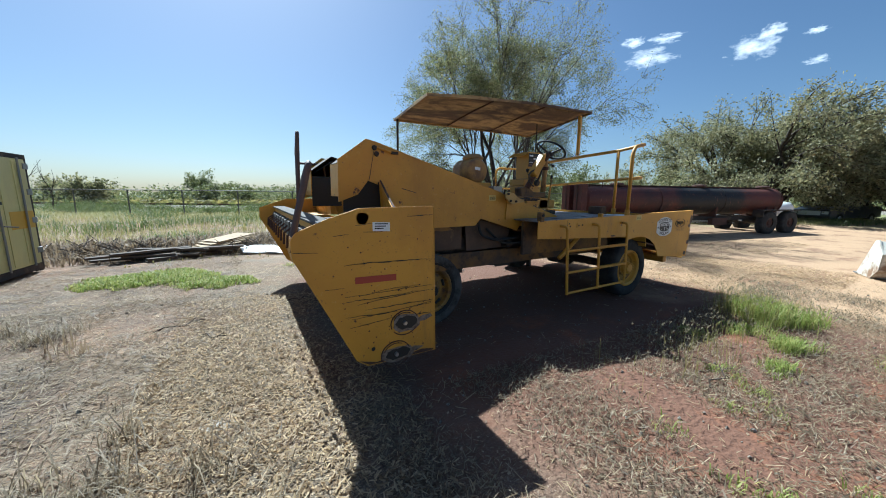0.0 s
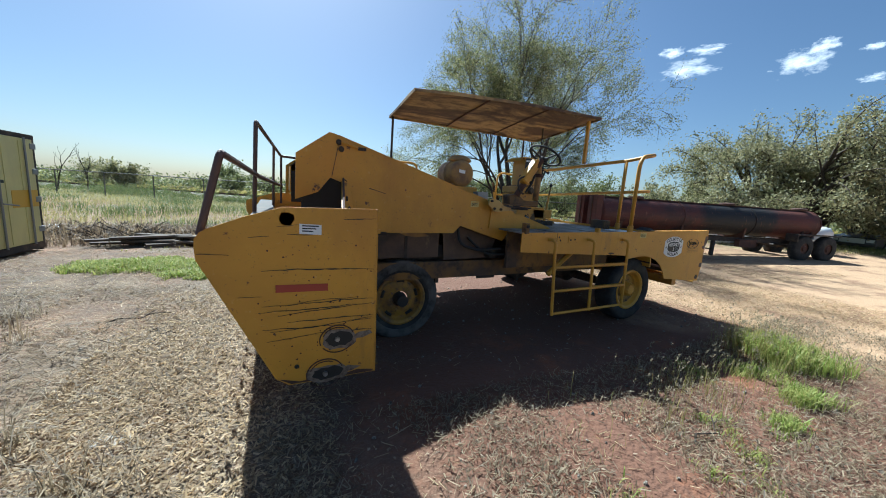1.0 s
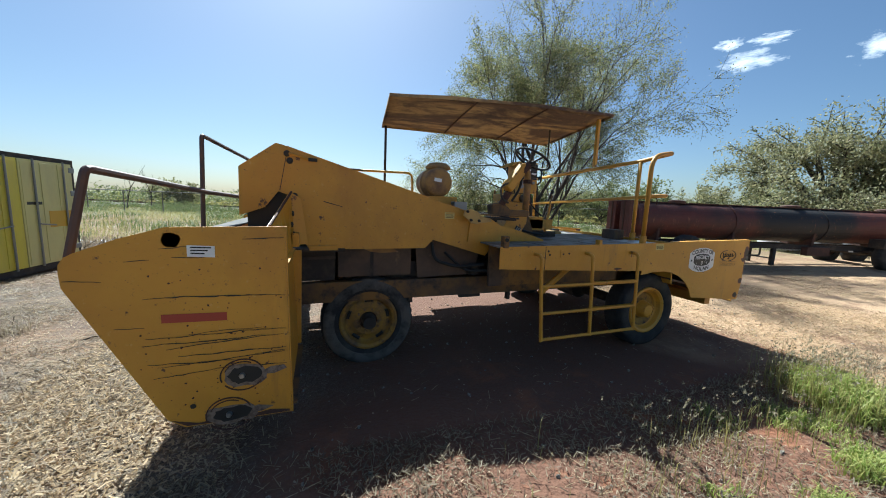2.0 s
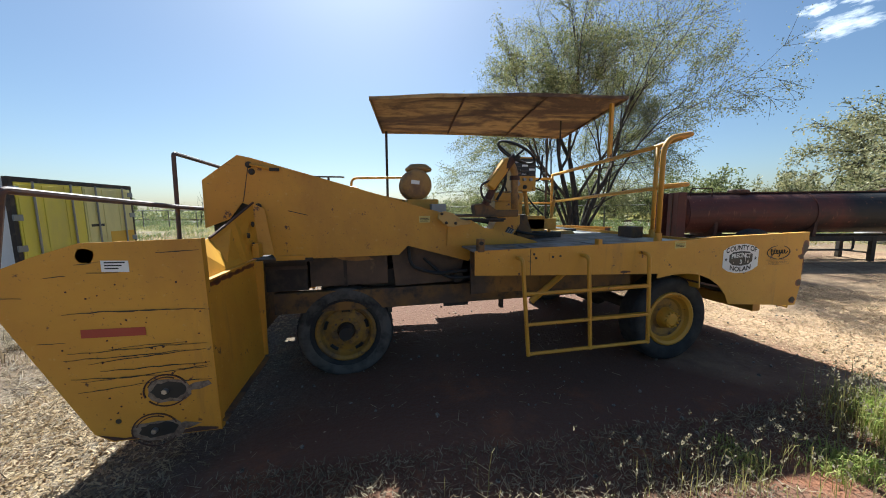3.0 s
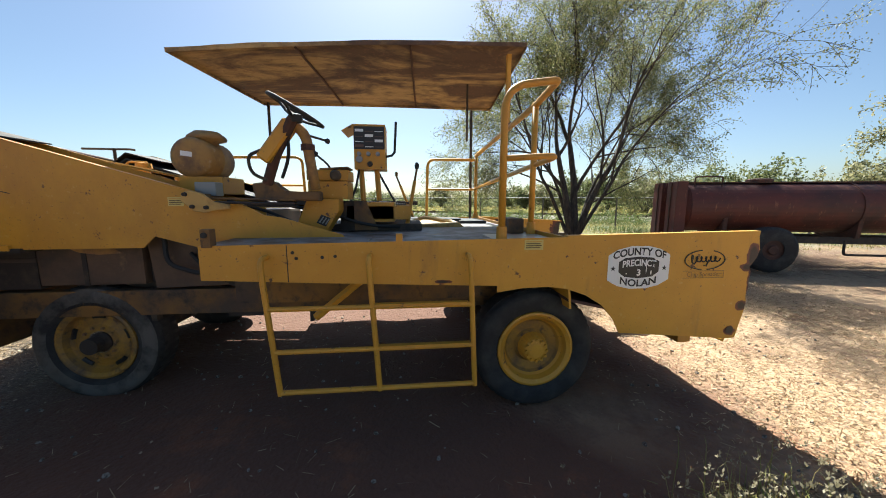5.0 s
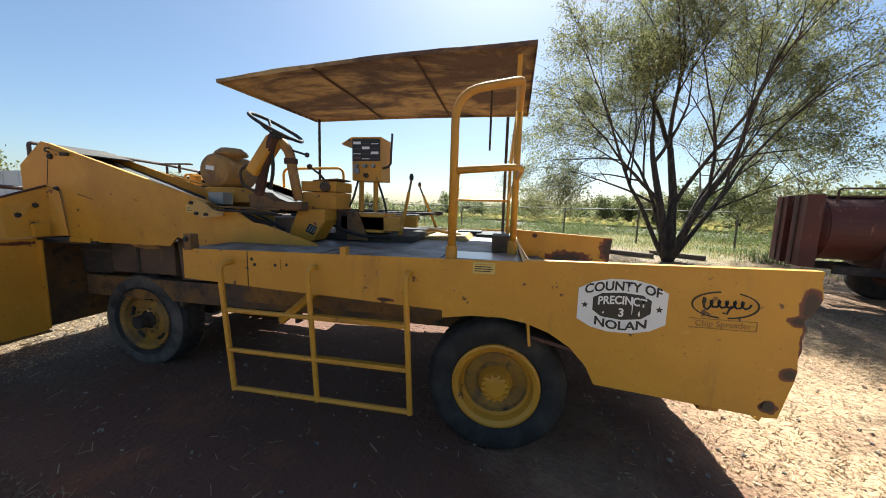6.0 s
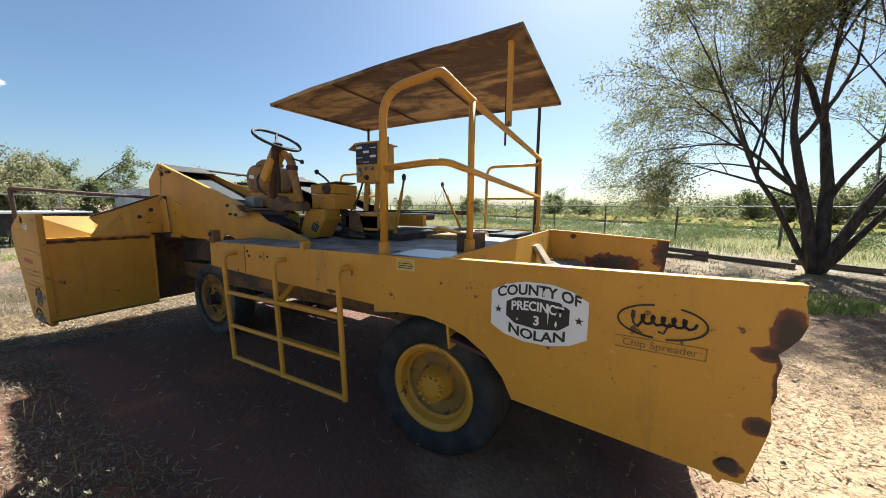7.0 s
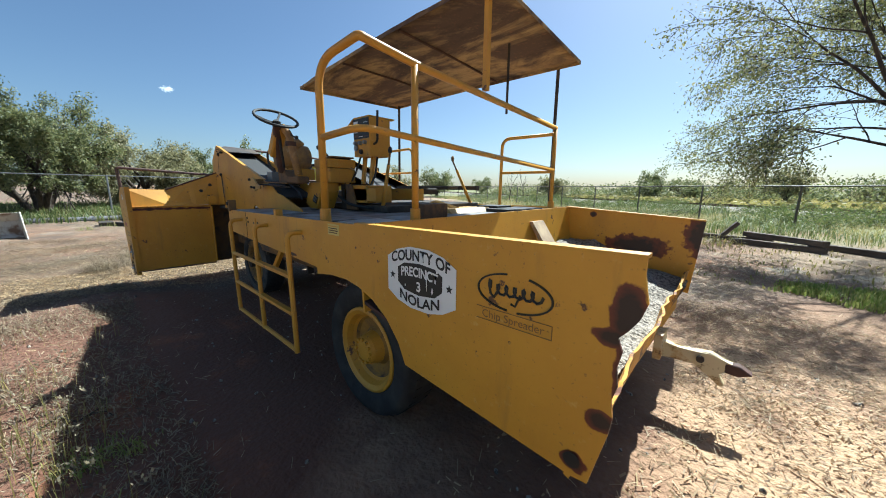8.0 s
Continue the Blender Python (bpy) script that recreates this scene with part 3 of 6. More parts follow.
    sp("badge_line", slab([(x0, z0), (x1, z0), (x1, z1), (x0, z1)], "y", SY - 0.001, SY), brown_ink, parent=near_panel)

# ---- deck and rear hopper ----
deck = sp("deck", B((2.75, SIDE + 0.01, 1.222, 5.0, FAR, 1.236)), deck_mat, "worn grey walkway plate")
for x0, x1, yy in ((3.25, 3.72, 3.10), (3.95, 4.5, 3.10), (4.55, 4.98, 3.25)):
    sp("tread_plate", B((x0, yy - 0.012, 1.236, x1, yy + 0.32, 1.246), bevel=0.003), chrome if yy > 3.2 else deck_mat, parent=deck)
sp("edge_clip", B((3.90, SIDE - 0.004, 1.225, 3.94, SIDE + 0.05, 1.30), bevel=0.004), yellow)
sp("hopper_front_wall", slab([(5.0, 1.27), (5.015, 1.27), (5.07, 0.78), (5.055, 0.78)], "y", SIDE + 0.01, FAR), yellow)
sp("hopper_floor", slab([(5.045, 0.85), (5.045, 0.83), (6.22, 0.56), (6.22, 0.58)], "y", SIDE + 0.012, FAR - 0.002), rust)
# gravel left in the hopper
bm = bmesh.new()
bmesh.ops.create_grid(bm, x_segments=30, y_segments=60, size=0.5)
for v in bm.verts:
    x, y = 5.08 + (v.co.x + 0.5) * 1.15, 3.09 + (v.co.y + 0.5) * 2.82
    v.co = (x, y, 0.895 - 0.255 * (x - 5.12) + 0.08 * max(0, 1 - abs(x - 5.35) / 0.3) * (0.5 + 0.5 * math.sin(y * 2.3)) + 0.035 * noise.noise((x * 5, y * 5, 2)) + 0.012 * noise.noise((x * 22, y * 22, 5)))
sp("gravel", bm, gravel_mat, "grey gravel left in the hopper", smooth=True)
# bent rear lip
bm = bmesh.new()
lip = []
for k in range(48):
    y = SIDE + 0.02 + k * (FAR - SIDE - 0.04) / 47
    back = -0.04 - 0.08 * k / 47
    wob = 0.012 * math.sin(k * 0.4) + 0.018 * noise.noise((k * 0.5, 2, 1))
    top_z = 0.70 + 0.03 * k / 47 + 0.022 * noise.noise((k * 0.55, 0, 0)) + 0.012 * noise.noise((k * 1.9, 4, 0))
    lip.append([bm.verts.new((x_ + back, y, z_)) for x_, z_ in ((6.27, 0.50), (6.305 + wob * 0.4, 0.60), (6.335 + wob, top_z), (6.35 + wob, top_z + 0.004), (6.325 + wob * 0.4, 0.59), (6.29, 0.49))])
for a_, b_ in zip(lip, lip[1:]):
    for k in range(6):
        bm.faces.new((a_[k], a_[(k + 1) % 6], b_[(k + 1) % 6], b_[k]))
bm.faces.new(lip[0][::-1])
bm.faces.new(lip[-1])
sp("rear_lip", bm, lip_paint, "bent rusty yellow rear lip")
sp("wood_wedge", slab([(5.20, 0.88), (5.25, 0.88), (5.06, 1.16), (5.02, 1.16)], "y", 5.0, 5.22), pale_wood, "pale board leaning in the hopper")
sp("rear_crossbeam", B((6.08, 3.3, 0.40, 6.19, 5.7, 0.53), bevel=0.01), yellow)
# tow hook
pale_paint = material("worn_cream_paint", (0.52, 0.42, 0.24), 0.6)
c = noise_mix(pale_paint, (0.55, 0.46, 0.28), (0.40, 0.22, 0.05), 8, 0.45, 0.6)
noise_mix(pale_paint, (0, 0, 0), (0.10, 0.06, 0.04), 16, 0.56, 0.66, after=c)
HX = -0.06
hook = sp("tow_hook", slab([(u + HX, w) for u, w in [(6.3, 0.33), (6.3, 0.45), (6.406, 0.42), (6.494, 0.43), (6.582, 0.445), (6.643, 0.41), (6.722, 0.4), (6.784, 0.365), (6.722, 0.34), (6.652, 0.345), (6.621, 0.32), (6.67, 0.25), (6.643, 0.235), (6.564, 0.3), (6.502, 0.35), (6.406, 0.34)]], "y", 4.70, 4.76, bevel=0.008), pale_paint, "worn cream-painted tow hook with steel jaws")
part("hook_jaw", slab([(u + HX, w) for u, w in [(6.655, 0.402), (6.722, 0.406), (6.79, 0.367), (6.722, 0.336), (6.655, 0.342)]], "y", 4.696, 4.764, bevel=0.006), rust, hook, "rusty steel jaw tip")
part("hook_pin", turned([(-0.05, 0.0), (-0.05, 0.022), (0.05, 0.022), (0.05, 0)], (6.53 + HX, 4.73, 0.39), "y", 12), dark, hook)
part("hook_base", B((6.27 + HX, 4.64, 0.32, 6.32 + HX, 4.82, 0.50), bevel=0.01), pale_paint, hook)

# ---- steps ----
LAD = SIDE - 0.10
ladder = sp("boarding_steps", tube([(3.195, LAD, 0.345), (4.39, LAD, 0.345)], 0.016), yellow, "yellow pipe boarding steps")
for x, xb in ((3.13, 3.195), (3.74, 3.79), (4.35, 4.39)):
    sp("step_rail", tube(bend([(x, SIDE + 0.005, 1.165), (x, LAD, 1.165), (x + 0.01, LAD, 1.0), (xb, LAD, 0.33)], 0.055), 0.0175), yellow, parent=ladder)
for z, x0, x1 in ((0.87, 3.145, 4.36), (0.605, 3.17, 4.375)):
    sp("rung", tube([(x0, LAD, z), (x1, LAD, z)], 0.016), yellow, parent=ladder)
    sp("tread_strip", B((x0 + 0.62, LAD - 0.018, z + 0.012, x1 - 0.02, LAD + 0.018, z + 0.02)), yellow, parent=ladder)

# ---- guard rail at the rear of the platform ----
ZT, ZM = 2.24, 1.80
PL, PM, PE = (4.585, 3.13), (4.95, 3.575), (4.92, 5.66)
rail = sp("guard_rail", tube(bend([(PL[0], PL[1], 1.24), (PL[0], PL[1], 2.205), (4.93, 3.18, 2.265)], 0.16, 7)[:-1] + bend([(4.90, 3.175, 2.262), (4.945, 3.18, 2.267), (4.95, PM[1], 2.222), (PE[0], PE[1], ZT - 0.12)], 0.035, 4), 0.024, sides=10), yellow, "yellow pipe guard rail", smooth=True)
sp("mid_rail", tube(bend([(PL[0], PL[1], ZM - 0.03), (4.97, 3.16, ZM), (PE[0], PE[1], ZM - 0.12)], 0.12, 6), 0.021, sides=10), yellow, parent=rail, smooth=True)
sp("rail_post", tube([(PM[0], PM[1], 1.24), (PM[0], PM[1], ZT)], 0.023, sides=10), yellow, parent=rail, smooth=True)
sp("rail_post", tube([(PE[0], PE[1], 1.24), (PE[0], PE[1], ZT - 0.12)], 0.021, sides=10), yellow, parent=rail, smooth=True)
for px, py in (PL, PM, PE):
    sp("post_socket", turned([(0, 0.0), (0, 0.036), (0.10, 0.034), (0.10, 0.02)], (px, py, 1.236), "z", 12), yellow, parent=rail)
sp("side_rail", tube(bend([(4.23, 5.68, 1.24), (4.25, 5.66, 2.06), (PE[0], 5.67, 2.06)], 0.11, 6), 0.019, sides=8), yellow, parent=rail, smooth=True)
sp("side_rail", tube([(4.24, 5.67, 1.66), (PE[0], 5.67, 1.66)], 0.016, sides=8), yellow, parent=rail)
sp("hand_rail", tube(bend([(1.65, 5.68, 1.3), (1.65, 5.68, 2.05), (2.6, 5.67, 2.065), (2.63, 5.67, 1.24)], 0.1, 6), 0.018, sides=8), yellow, smooth=True)
sp("hand_rail", tube([(1.65, 5.68, 1.7), (2.615, 5.67, 1.7)], 0.014, sides=8), yellow)

# ---- canopy ----
NL, NR, FR, FL = Vector((1.945, 4.26, 2.775)), Vector((5.08, 4.19, 2.93)), Vector((5.11, 5.72, 2.757)), Vector((2.13, 5.79, 2.757))
bm = bmesh.new()
U, V = 24, 10
top = []
for j in range(V + 1):
    row = []
    for i in range(U + 1):
        u, v_ = i / U, j / V
        p_ = (NL * (1 - u) + NR * u) * (1 - v_) + (FL * (1 - u) + FR * u) * v_
        p_.z += 0.035 * math.sin(math.pi * u) * (0.4 + 0.6 * (1 - v_)) + 0.012 * noise.noise((p_.x * 1.7, p_.y * 1.7, 4)) + 0.004 * noise.noise((p_.x * 7, p_.y * 7, 9))
        if j == 0:
            p_.y += 0.014 * noise.noise((p_.x * 5, 1, 1))
        row.append(p_)
    top.append(row)
vt = [[bm.verts.new(p_ + Vector((0, 0, 0.006))) for p_ in r] for r in top]
vb = [[bm.verts.new(p_) for p_ in r] for r in top]
for j in range(V):
    for i in range(U):
        bm.faces.new((vt[j][i], vt[j][i + 1], vt[j + 1][i + 1], vt[j + 1][i]))
        bm.faces.new((vb[j][i], vb[j + 1][i], vb[j + 1][i + 1], vb[j][i + 1]))
ring_t = vt[0] + [r[-1] for r in vt[1:]] + vt[-1][-2::-1] + [r[0] for r in vt[-2:0:-1]]
ring_b = vb[0] + [r[-1] for r in vb[1:]] + vb[-1][-2::-1] + [r[0] for r in vb[-2:0:-1]]
for k in range(len(ring_t)):
    bm.faces.new((ring_t[k], ring_b[k], ring_b[(k + 1) % len(ring_b)], ring_t[(k + 1) % len(ring_t)]))
canopy = sp("canopy", bm, canopy_mat, "rusty sheet metal canopy with flaking yellow paint", smooth=True)


def edge_lip(a_, b_, drop):
    n = 16
    bm_ = bmesh.new()
    rows_ = []
    for k in range(n + 1):
        p_ = a_.lerp(b_, k / n)
        p_.z += 0.035 * math.sin(math.pi * k / n) * (0.4 if abs(a_.y - FL.y) < 0.05 else 1.0) * (1 if abs(a_.x - b_.x) > 1 else 0)
        rows_.append([bm_.verts.new(p_ + Vector(o)) for o in ((0, 0, 0.004), (0.003, 0.003, 0.004), (0.003, 0.003, -drop), (0, 0, -drop))])
    for r0, r1 in zip(rows_, rows_[1:]):
        for k in range(4):
            bm_.faces.new((r0[k], r0[(k + 1) % 4], r1[(k + 1) % 4], r1[k]))
    bm_.faces.new(rows_[0])
    bm_.faces.new(rows_[-1][::-1])
    return bm_


for a_, b_ in ((NL, NR), (NR, FR), (FL, FR), (NL, FL)):
    sp("edge_lip", edge_lip(a_, b_, 0.03), canopy_mat, parent=canopy)
for u in (0.34, 0.66):
    a_, b_ = NL.lerp(NR, u), FL.lerp(FR, u)
    sp("canopy_rib", tube([a_ + Vector((0, 0.03, 0.005)), a_.lerp(b_, 0.5) + Vector((0, 0, 0.01)), b_ + Vector((0, -0.03, -0.005))], 0.012, sides=6), rust, parent=canopy)
sp("canopy_post", tube([(2.18, 5.76, 1.24), (2.19, 5.765, 2.76)], 0.019), dark)
sp("canopy_post", tube([(4.86, 5.75, 1.24), (4.86, 5.755, 2.76)], 0.019), dark)
sp("canopy_bracket", B((4.93, 4.30, 2.22, 4.97, 4.345, 2.88), bevel=0.004), yellow)
sp("canopy_bracket", tube([(4.68, 5.05, 2.20), (4.68, 5.05, 2.87)], 0.012), dark)

# ---- conveyor housings ----
house = [(0.62, 1.45), (0.625, 1.83), (0.89, 2.03), (0.935, 2.022), (2.56, 1.54), (2.80, 1.46), (2.93, 1.24), (2.81, 1.09), (2.24, 1.255), (2.16, 1.175), (1.13, 1.17), (1.06, 1.29), (1.045, 1.60), (0.90, 1.65), (0.80, 1.52)]
for y0, first in ((3.48, True), (5.50, False)):
    s = sp("conveyor_side", slab(house, "y", y0, y0 + 0.012), yellow)
    if first:
        side_near = s
for y0, y1 in ((3.492, 3.93), (5.07, 5.50)):
    sp("conveyor_floor", slab([(0.72, 1.80), (0.93, 1.955), (2.8, 1.36), (2.8, 1.34), (0.93, 1.935)], "y", y0, y1), black, "worn black conveyor belt")
    sp("head_cover", slab([(0.66, 1.815), (0.93, 2.015), (1.28, 1.925), (1.28, 1.915), (0.93, 2.003), (0.67, 1.81)], "y", y0, y1), dark)
    sp("chute_rubber", slab([(0.67, 1.36), (0.67, 1.75), (1.05, 1.75), (1.05, 1.36)], "y", y0 + 0.02, y0 + 0.03), black, "black rubber chute flap")
    sp("inner_side", slab([(0.66, 1.5), (0.66, 1.81), (0.93, 2.01), (2.80, 1.46), (2.8, 1.3), (1.1, 1.5)], "y", y1, y1 + 0.01), yellow)
    sp("front_hood", slab([(0.655, 1.5), (0.66, 1.81), (0.67, 1.81), (0.665, 1.5)], "y", y0, y1), yellow)
sp("top_lip", slab([(0.97, 2.007), (2.56, 1.542), (2.56, 1.55), (0.97, 2.015)], "y", 3.476, 3.51), yellow, parent=side_near)
for x, z in ((0.97, 1.955), (1.02, 1.62), (0.99, 1.90)):
    sp("pivot_bolt", turned([(-0.02, 0.0), (-0.02, 0.02), (-0.004, 0.024), (0.0, 0.026)], (x, 3.48, z), "y", 12), dark, parent=side_near)
sp("cover_arm", tube([(0.985, 3.465, 1.955), (1.16, 3.465, 1.915)], 0.011), yellow, parent=side_near)
sp("cover_arm_end", B((1.13, 3.45, 1.905, 1.2, 3.475, 1.93)), dark, parent=side_near)
sp("seam_line", slab([(0.965, 1.95), (0.97, 1.95), (0.915, 1.66), (0.91, 1.66)], "y", 3.477, 3.479), ink, parent=side_near)
sp("scratch", slab([(1.24, 1.58), (1.40, 1.54), (1.40, 1.545), (1.25, 1.585)], "y", 3.477, 3.479), ink, parent=side_near)
sp("catch_bracket", B((1.13, 3.455, 1.165, 1.36, 3.478, 1.205), bevel=0.004), yellow)

# engine and dark drive gear between and under the housings
sp("engine_cover", B((1.15, 3.98, 1.0, 2.75, 5.02, 1.42), bevel=0.03), brown_grime)
engine = sp("engine_block", B((1.45, 3.75, 0.72, 2.75, 5.2, 1.02), bevel=0.03), dark, "greasy dark engine and drive gear")
for k, (x, z, r, d) in enumerate(((2.35, 1.02, 0.13, 0.1), (2.62, 0.98, 0.08, 0.14), (2.1, 0.95, 0.07, 0.12), (1.85, 1.0, 0.1, 0.08))):
    sp("pulley", turned([(0, 0.0), (0, r), (0.03, r * 0.9), (0.06, r), (0.06, 0)], (x, 3.70 - d * 0.3, z), "y", 20), dark, parent=engine)
tank_box = sp("fuel_tank", B((1.365, 3.60, 0.89, 2.06, 3.9, 1.185), bevel=0.022), brown_grime, "dusty brown fuel tank")
sp("tank_strap", B((1.66, 3.593, 0.885, 1.69, 3.62, 1.19)), dark, parent=tank_box)
# dull yellow patch high on the tank's face
sp("paint_patch", slab([(1.60, 1.155), (1.68, 1.175), (1.86, 1.165), (1.93, 1.125), (1.78, 1.115), (1.66, 1.13)], "y", 3.590, 3.5985), drum_paint, parent=tank_box)
sp("battery_box", B((0.99, 3.62, 0.86, 1.345, 3.95, 1.18), bevel=0.018), dark)
sp("box_lid", B((0.985, 3.612, 1.06, 1.35, 3.66, 1.09), bevel=0.006), brown_grime)
sp("pump_body", turned([(-0.05, 0.0), (-0.05, 0.05), (0.02, 0.065), (0.12, 0.065), (0.14, 0.0)], (2.72, 3.56, 0.93), "y", 16), dark)
sp("splash_guard", slab([(2.13, 0.86), (2.10, 1.19), (2.13, 1.265), (2.26, 1.25), (2.80, 1.09), (2.74, 0.88)], "y", 3.60, 3.61), brown_grime)
sp("hose", tube(bend([(2.25, 3.55, 1.24), (2.27, 3.52, 1.05), (2.5, 3.5, 0.98), (2.8, 3.48, 1.0)], 0.08), 0.016), black)
sp("hose", tube(bend([(2.4, 3.58, 1.12), (2.6, 3.5, 0.93), (3.1, 3.4, 0.95), (3.4, 3.5, 0.9)], 0.1), 0.014), black)
# beams and under-deck panels: shade is partly put into their dark colour
sp("frame_beam", B((1.05, 3.60, 0.655, 5.6, 3.70, 0.845), bevel=0.008), grimy_shaded_yellow)
sp("frame_beam", B((1.05, 5.3, 0.655, 5.6, 5.4, 0.845), bevel=0.008), grimy_shaded_yellow)
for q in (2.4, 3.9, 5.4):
    sp("cross_member", B((q, 3.7, 0.72, q + 0.12, 5.3, 0.88)), grimy_shaded_yellow)
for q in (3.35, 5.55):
    sp("under_deck", B((2.8, q, 0.80, 4.5, q + 0.04, 1.21)), grimy_shaded_yellow)
sp("diagonal_brace", tube([(3.35, 3.25, 0.72), (3.75, 3.22, 1.05)], 0.03, sides=6), yellow)
sp("transmission", B((2.9, 4.1, 0.5, 3.7, 4.9, 0.95), bevel=0.05), dark)
sp("drive_shaft", tube([(3.7, 4.5, 0.62), (4.7, 4.5, 0.48)], 0.045), dark)
for q in ((2.05, 3.62, 0.60, 2.09, 3.68, 0.72), (3.2, 3.62, 0.56, 3.23, 3.68, 0.72), (2.6, 3.62, 0.62, 2.85, 3.64, 0.70)):
    sp("hanging_bracket", B(q), dark)
for ax in (1.655, 4.88):
    sp("axle", turned([(-0.95, 0.06), (-0.3, 0.07), (-0.2, 0.15), (0.2, 0.15), (0.3, 0.07), (0.95, 0.06)], (ax, 4.5, ZH), "y", 16), dark)


def wheel(x, y, flip, steer):
    """Tyre with tread blocks, rim with hub and nuts; y is the outer face."""
    w = 0.27
    def f(h):
        return h if not flip else -h
    ty = sp("tyre", turned([(f(0.03), 0.275), (f(0.0), 0.30), (f(0.0), 0.36), (f(0.02), 0.415), (f(0.05), RT - 0.006), (f(w / 2), RT), (f(w - 0.05), RT - 0.006), (f(w - 0.02), 0.415), (f(w), 0.36), (f(w), 0.30), (f(w - 0.03), 0.255)], (x, y, ZH), "y", 48, caps=False), tyre_mat, "dusty black tyre", smooth=True)
    bm_ = bmesh.new()
    for k in range(40):
        t = k * math.tau / 40
        for side in (0.088, w - 0.088):
            m = Matrix.Translation((x, y + f(side), ZH)) @ Matrix.Rotation(t + (0.04 if side > 0.1 else 0), 4, "Y") @ Matrix.Translation((0, 0, RT - 0.006)) @ Matrix.Diagonal((0.042, 0.07, 0.009, 1))
            bmesh.ops.create_cube(bm_, size=1, matrix=m)
    part("tread_rubber", bm_, tyre_mat, ty)["kind"] = "stuff"
    part("sidewall_ring", turned([(f(0.013), 0.424), (f(-0.002), 0.405), (f(-0.006), 0.39), (f(-0.006), 0.345), (f(0.001), 0.318)], (x, y, ZH), "y", 48, caps=False), dust_rubber if steer else tyre_mat, ty, "grey dusty sidewall band" if steer else "", smooth=True)
    rm = sp("rim", turned([(f(0.035), 0.282), (f(0.010), 0.278), (f(0.004), 0.262), (f(0.02), 0.236), (f(0.06), 0.220), (f(0.075), 0.205)], (x, y, ZH), "y", 40, caps=False), rim_mat if steer else yellow, "yellow painted rim ring")
    disc = [(f(0.075), 0.206), (f(0.07), 0.18), (f(0.05), 0.14), (f(0.05), 0.085)] if steer else [(f(0.075), 0.206), (f(0.095), 0.19), (f(0.105), 0.13), (f(0.08), 0.11)]
    part("disc", turned(disc, (x, y, ZH), "y", 40, caps=False), rim_mat, rm, "dirty brown-yellow wheel disc")
    if steer:
        part("hub", turned([(f(0.05), 0.075), (f(0.02), 0.062), (f(0.008), 0.05), (f(0.004), 0.03), (f(0.004), 0.0)], (x, y, ZH), "y", 20), dark, rm)
        part("hub_cap", turned([(f(0.004), 0.026), (f(-0.012), 0.018), (f(-0.012), 0.0)], (x, y, ZH), "y", 12), chrome, rm)
    else:
        part("hub", turned([(f(0.08), 0.11), (f(0.02), 0.095), (f(0.0), 0.085), (f(-0.012), 0.05), (f(-0.012), 0.0)], (x, y, ZH), "y", 24), yellow, rm)
    n, rr, off = (10, 0.115, 0.048) if steer else (12, 0.075, -0.002)
    for k in range(n):
        t = k * math.tau / n
        part("wheel_nut", turned([(f(off), 0.012), (f(off - 0.018), 0.011), (f(off - 0.018), 0.0)], (x + rr * math.cos(t), y, ZH + rr * math.sin(t)), "y", 6), drum_paint if steer else yellow, rm)
    if steer:
        for k in range(8):
            t = k * math.tau / 10
            part("hub_bolt", turned([(f(0.014), 0.008), (f(0.0), 0.007), (f(0.0), 0.0)], (x + 0.045 * math.cos(t * 1.25), y, ZH + 0.045 * math.sin(t * 1.25)), "y", 6), chrome, rm)
        for k in range(5):
            t = k * math.tau / 5 + 0.3
            arc_ = [(x + 0.198 * math.cos(t + u), y + f(0.068), ZH + 0.198 * math.sin(t + u)) for u in np.linspace(-0.2, 0.2, 7)]
            part("hand_hole", tube(arc_, 0.017, sides=6), ink, rm)


wheel(1.655, 3.60, False, True)
wheel(1.655, 5.40, True, True)
wheel(4.88, 3.19, False, False)
wheel(4.88, 5.81, True, False)

# ---- spread hopper across the front ----
PY, PF = 2.45, 6.55
plate = [(0.13, 1.22), (0.125, 1.07), (0.485, 0.34), (0.56, 0.285), (1.08, 0.28), (1.065, 1.37), (0.53, 1.36)]
rnd = random.Random(4)
hole = [(0.55 + 0.04 * rnd.uniform(0.88, 1.08) * math.sin(t), 1.297 + 0.04 * rnd.uniform(0.85, 1.08) * math.cos(t)) for t in np.linspace(0, math.tau, 19)]
hole[-1] = hole[0]
pierced = plate[:6] + [(0.5505, 1.3602)] + hole[::-1] + [(0.5495, 1.3601), plate[6], (0.34, 1.30)]
pierced[0:1] = [(0.18, 1.235), (0.145, 1.215), (0.122, 1.18), (0.12, 1.14)]
end_near = sp("end_plate", slab(pierced, "y", PY, PY + 0.012), yellow, "cracked yellow hopper end plate")
sp("end_plate", slab(plate, "y", PF, PF + 0.012), yellow)
# foot added under the roll to keep a strip of sun off the ground
sp("hopper_front", slab([(0.36, 1.22), (0.36, 1.05), (0.54, 0.34), (0.66, 0.29), (0.66, 0.305), (0.555, 0.355), (0.374, 1.055), (0.374, 1.22)], "y", PY + 0.012, PF), yellow)
sp("hopper_inside", slab([(0.80, 1.0), (0.86, 1.0), (0.86, 0.45), (0.58, 0.45)], "y", PY + 0.014, PF - 0.002), dark)
# widened beyond its own size to block sun leaking through to the ground
sp("front_platform", B((0.80, 3.46, 1.15, 1.42, 5.54, 1.18)), dark)
sp("hopper_rear", slab([(0.86, 0.30), (0.872, 0.30), (0.872, 1.12), (0.86, 1.12)], "y", 3.32, 5.68), grimy_shaded_yellow)
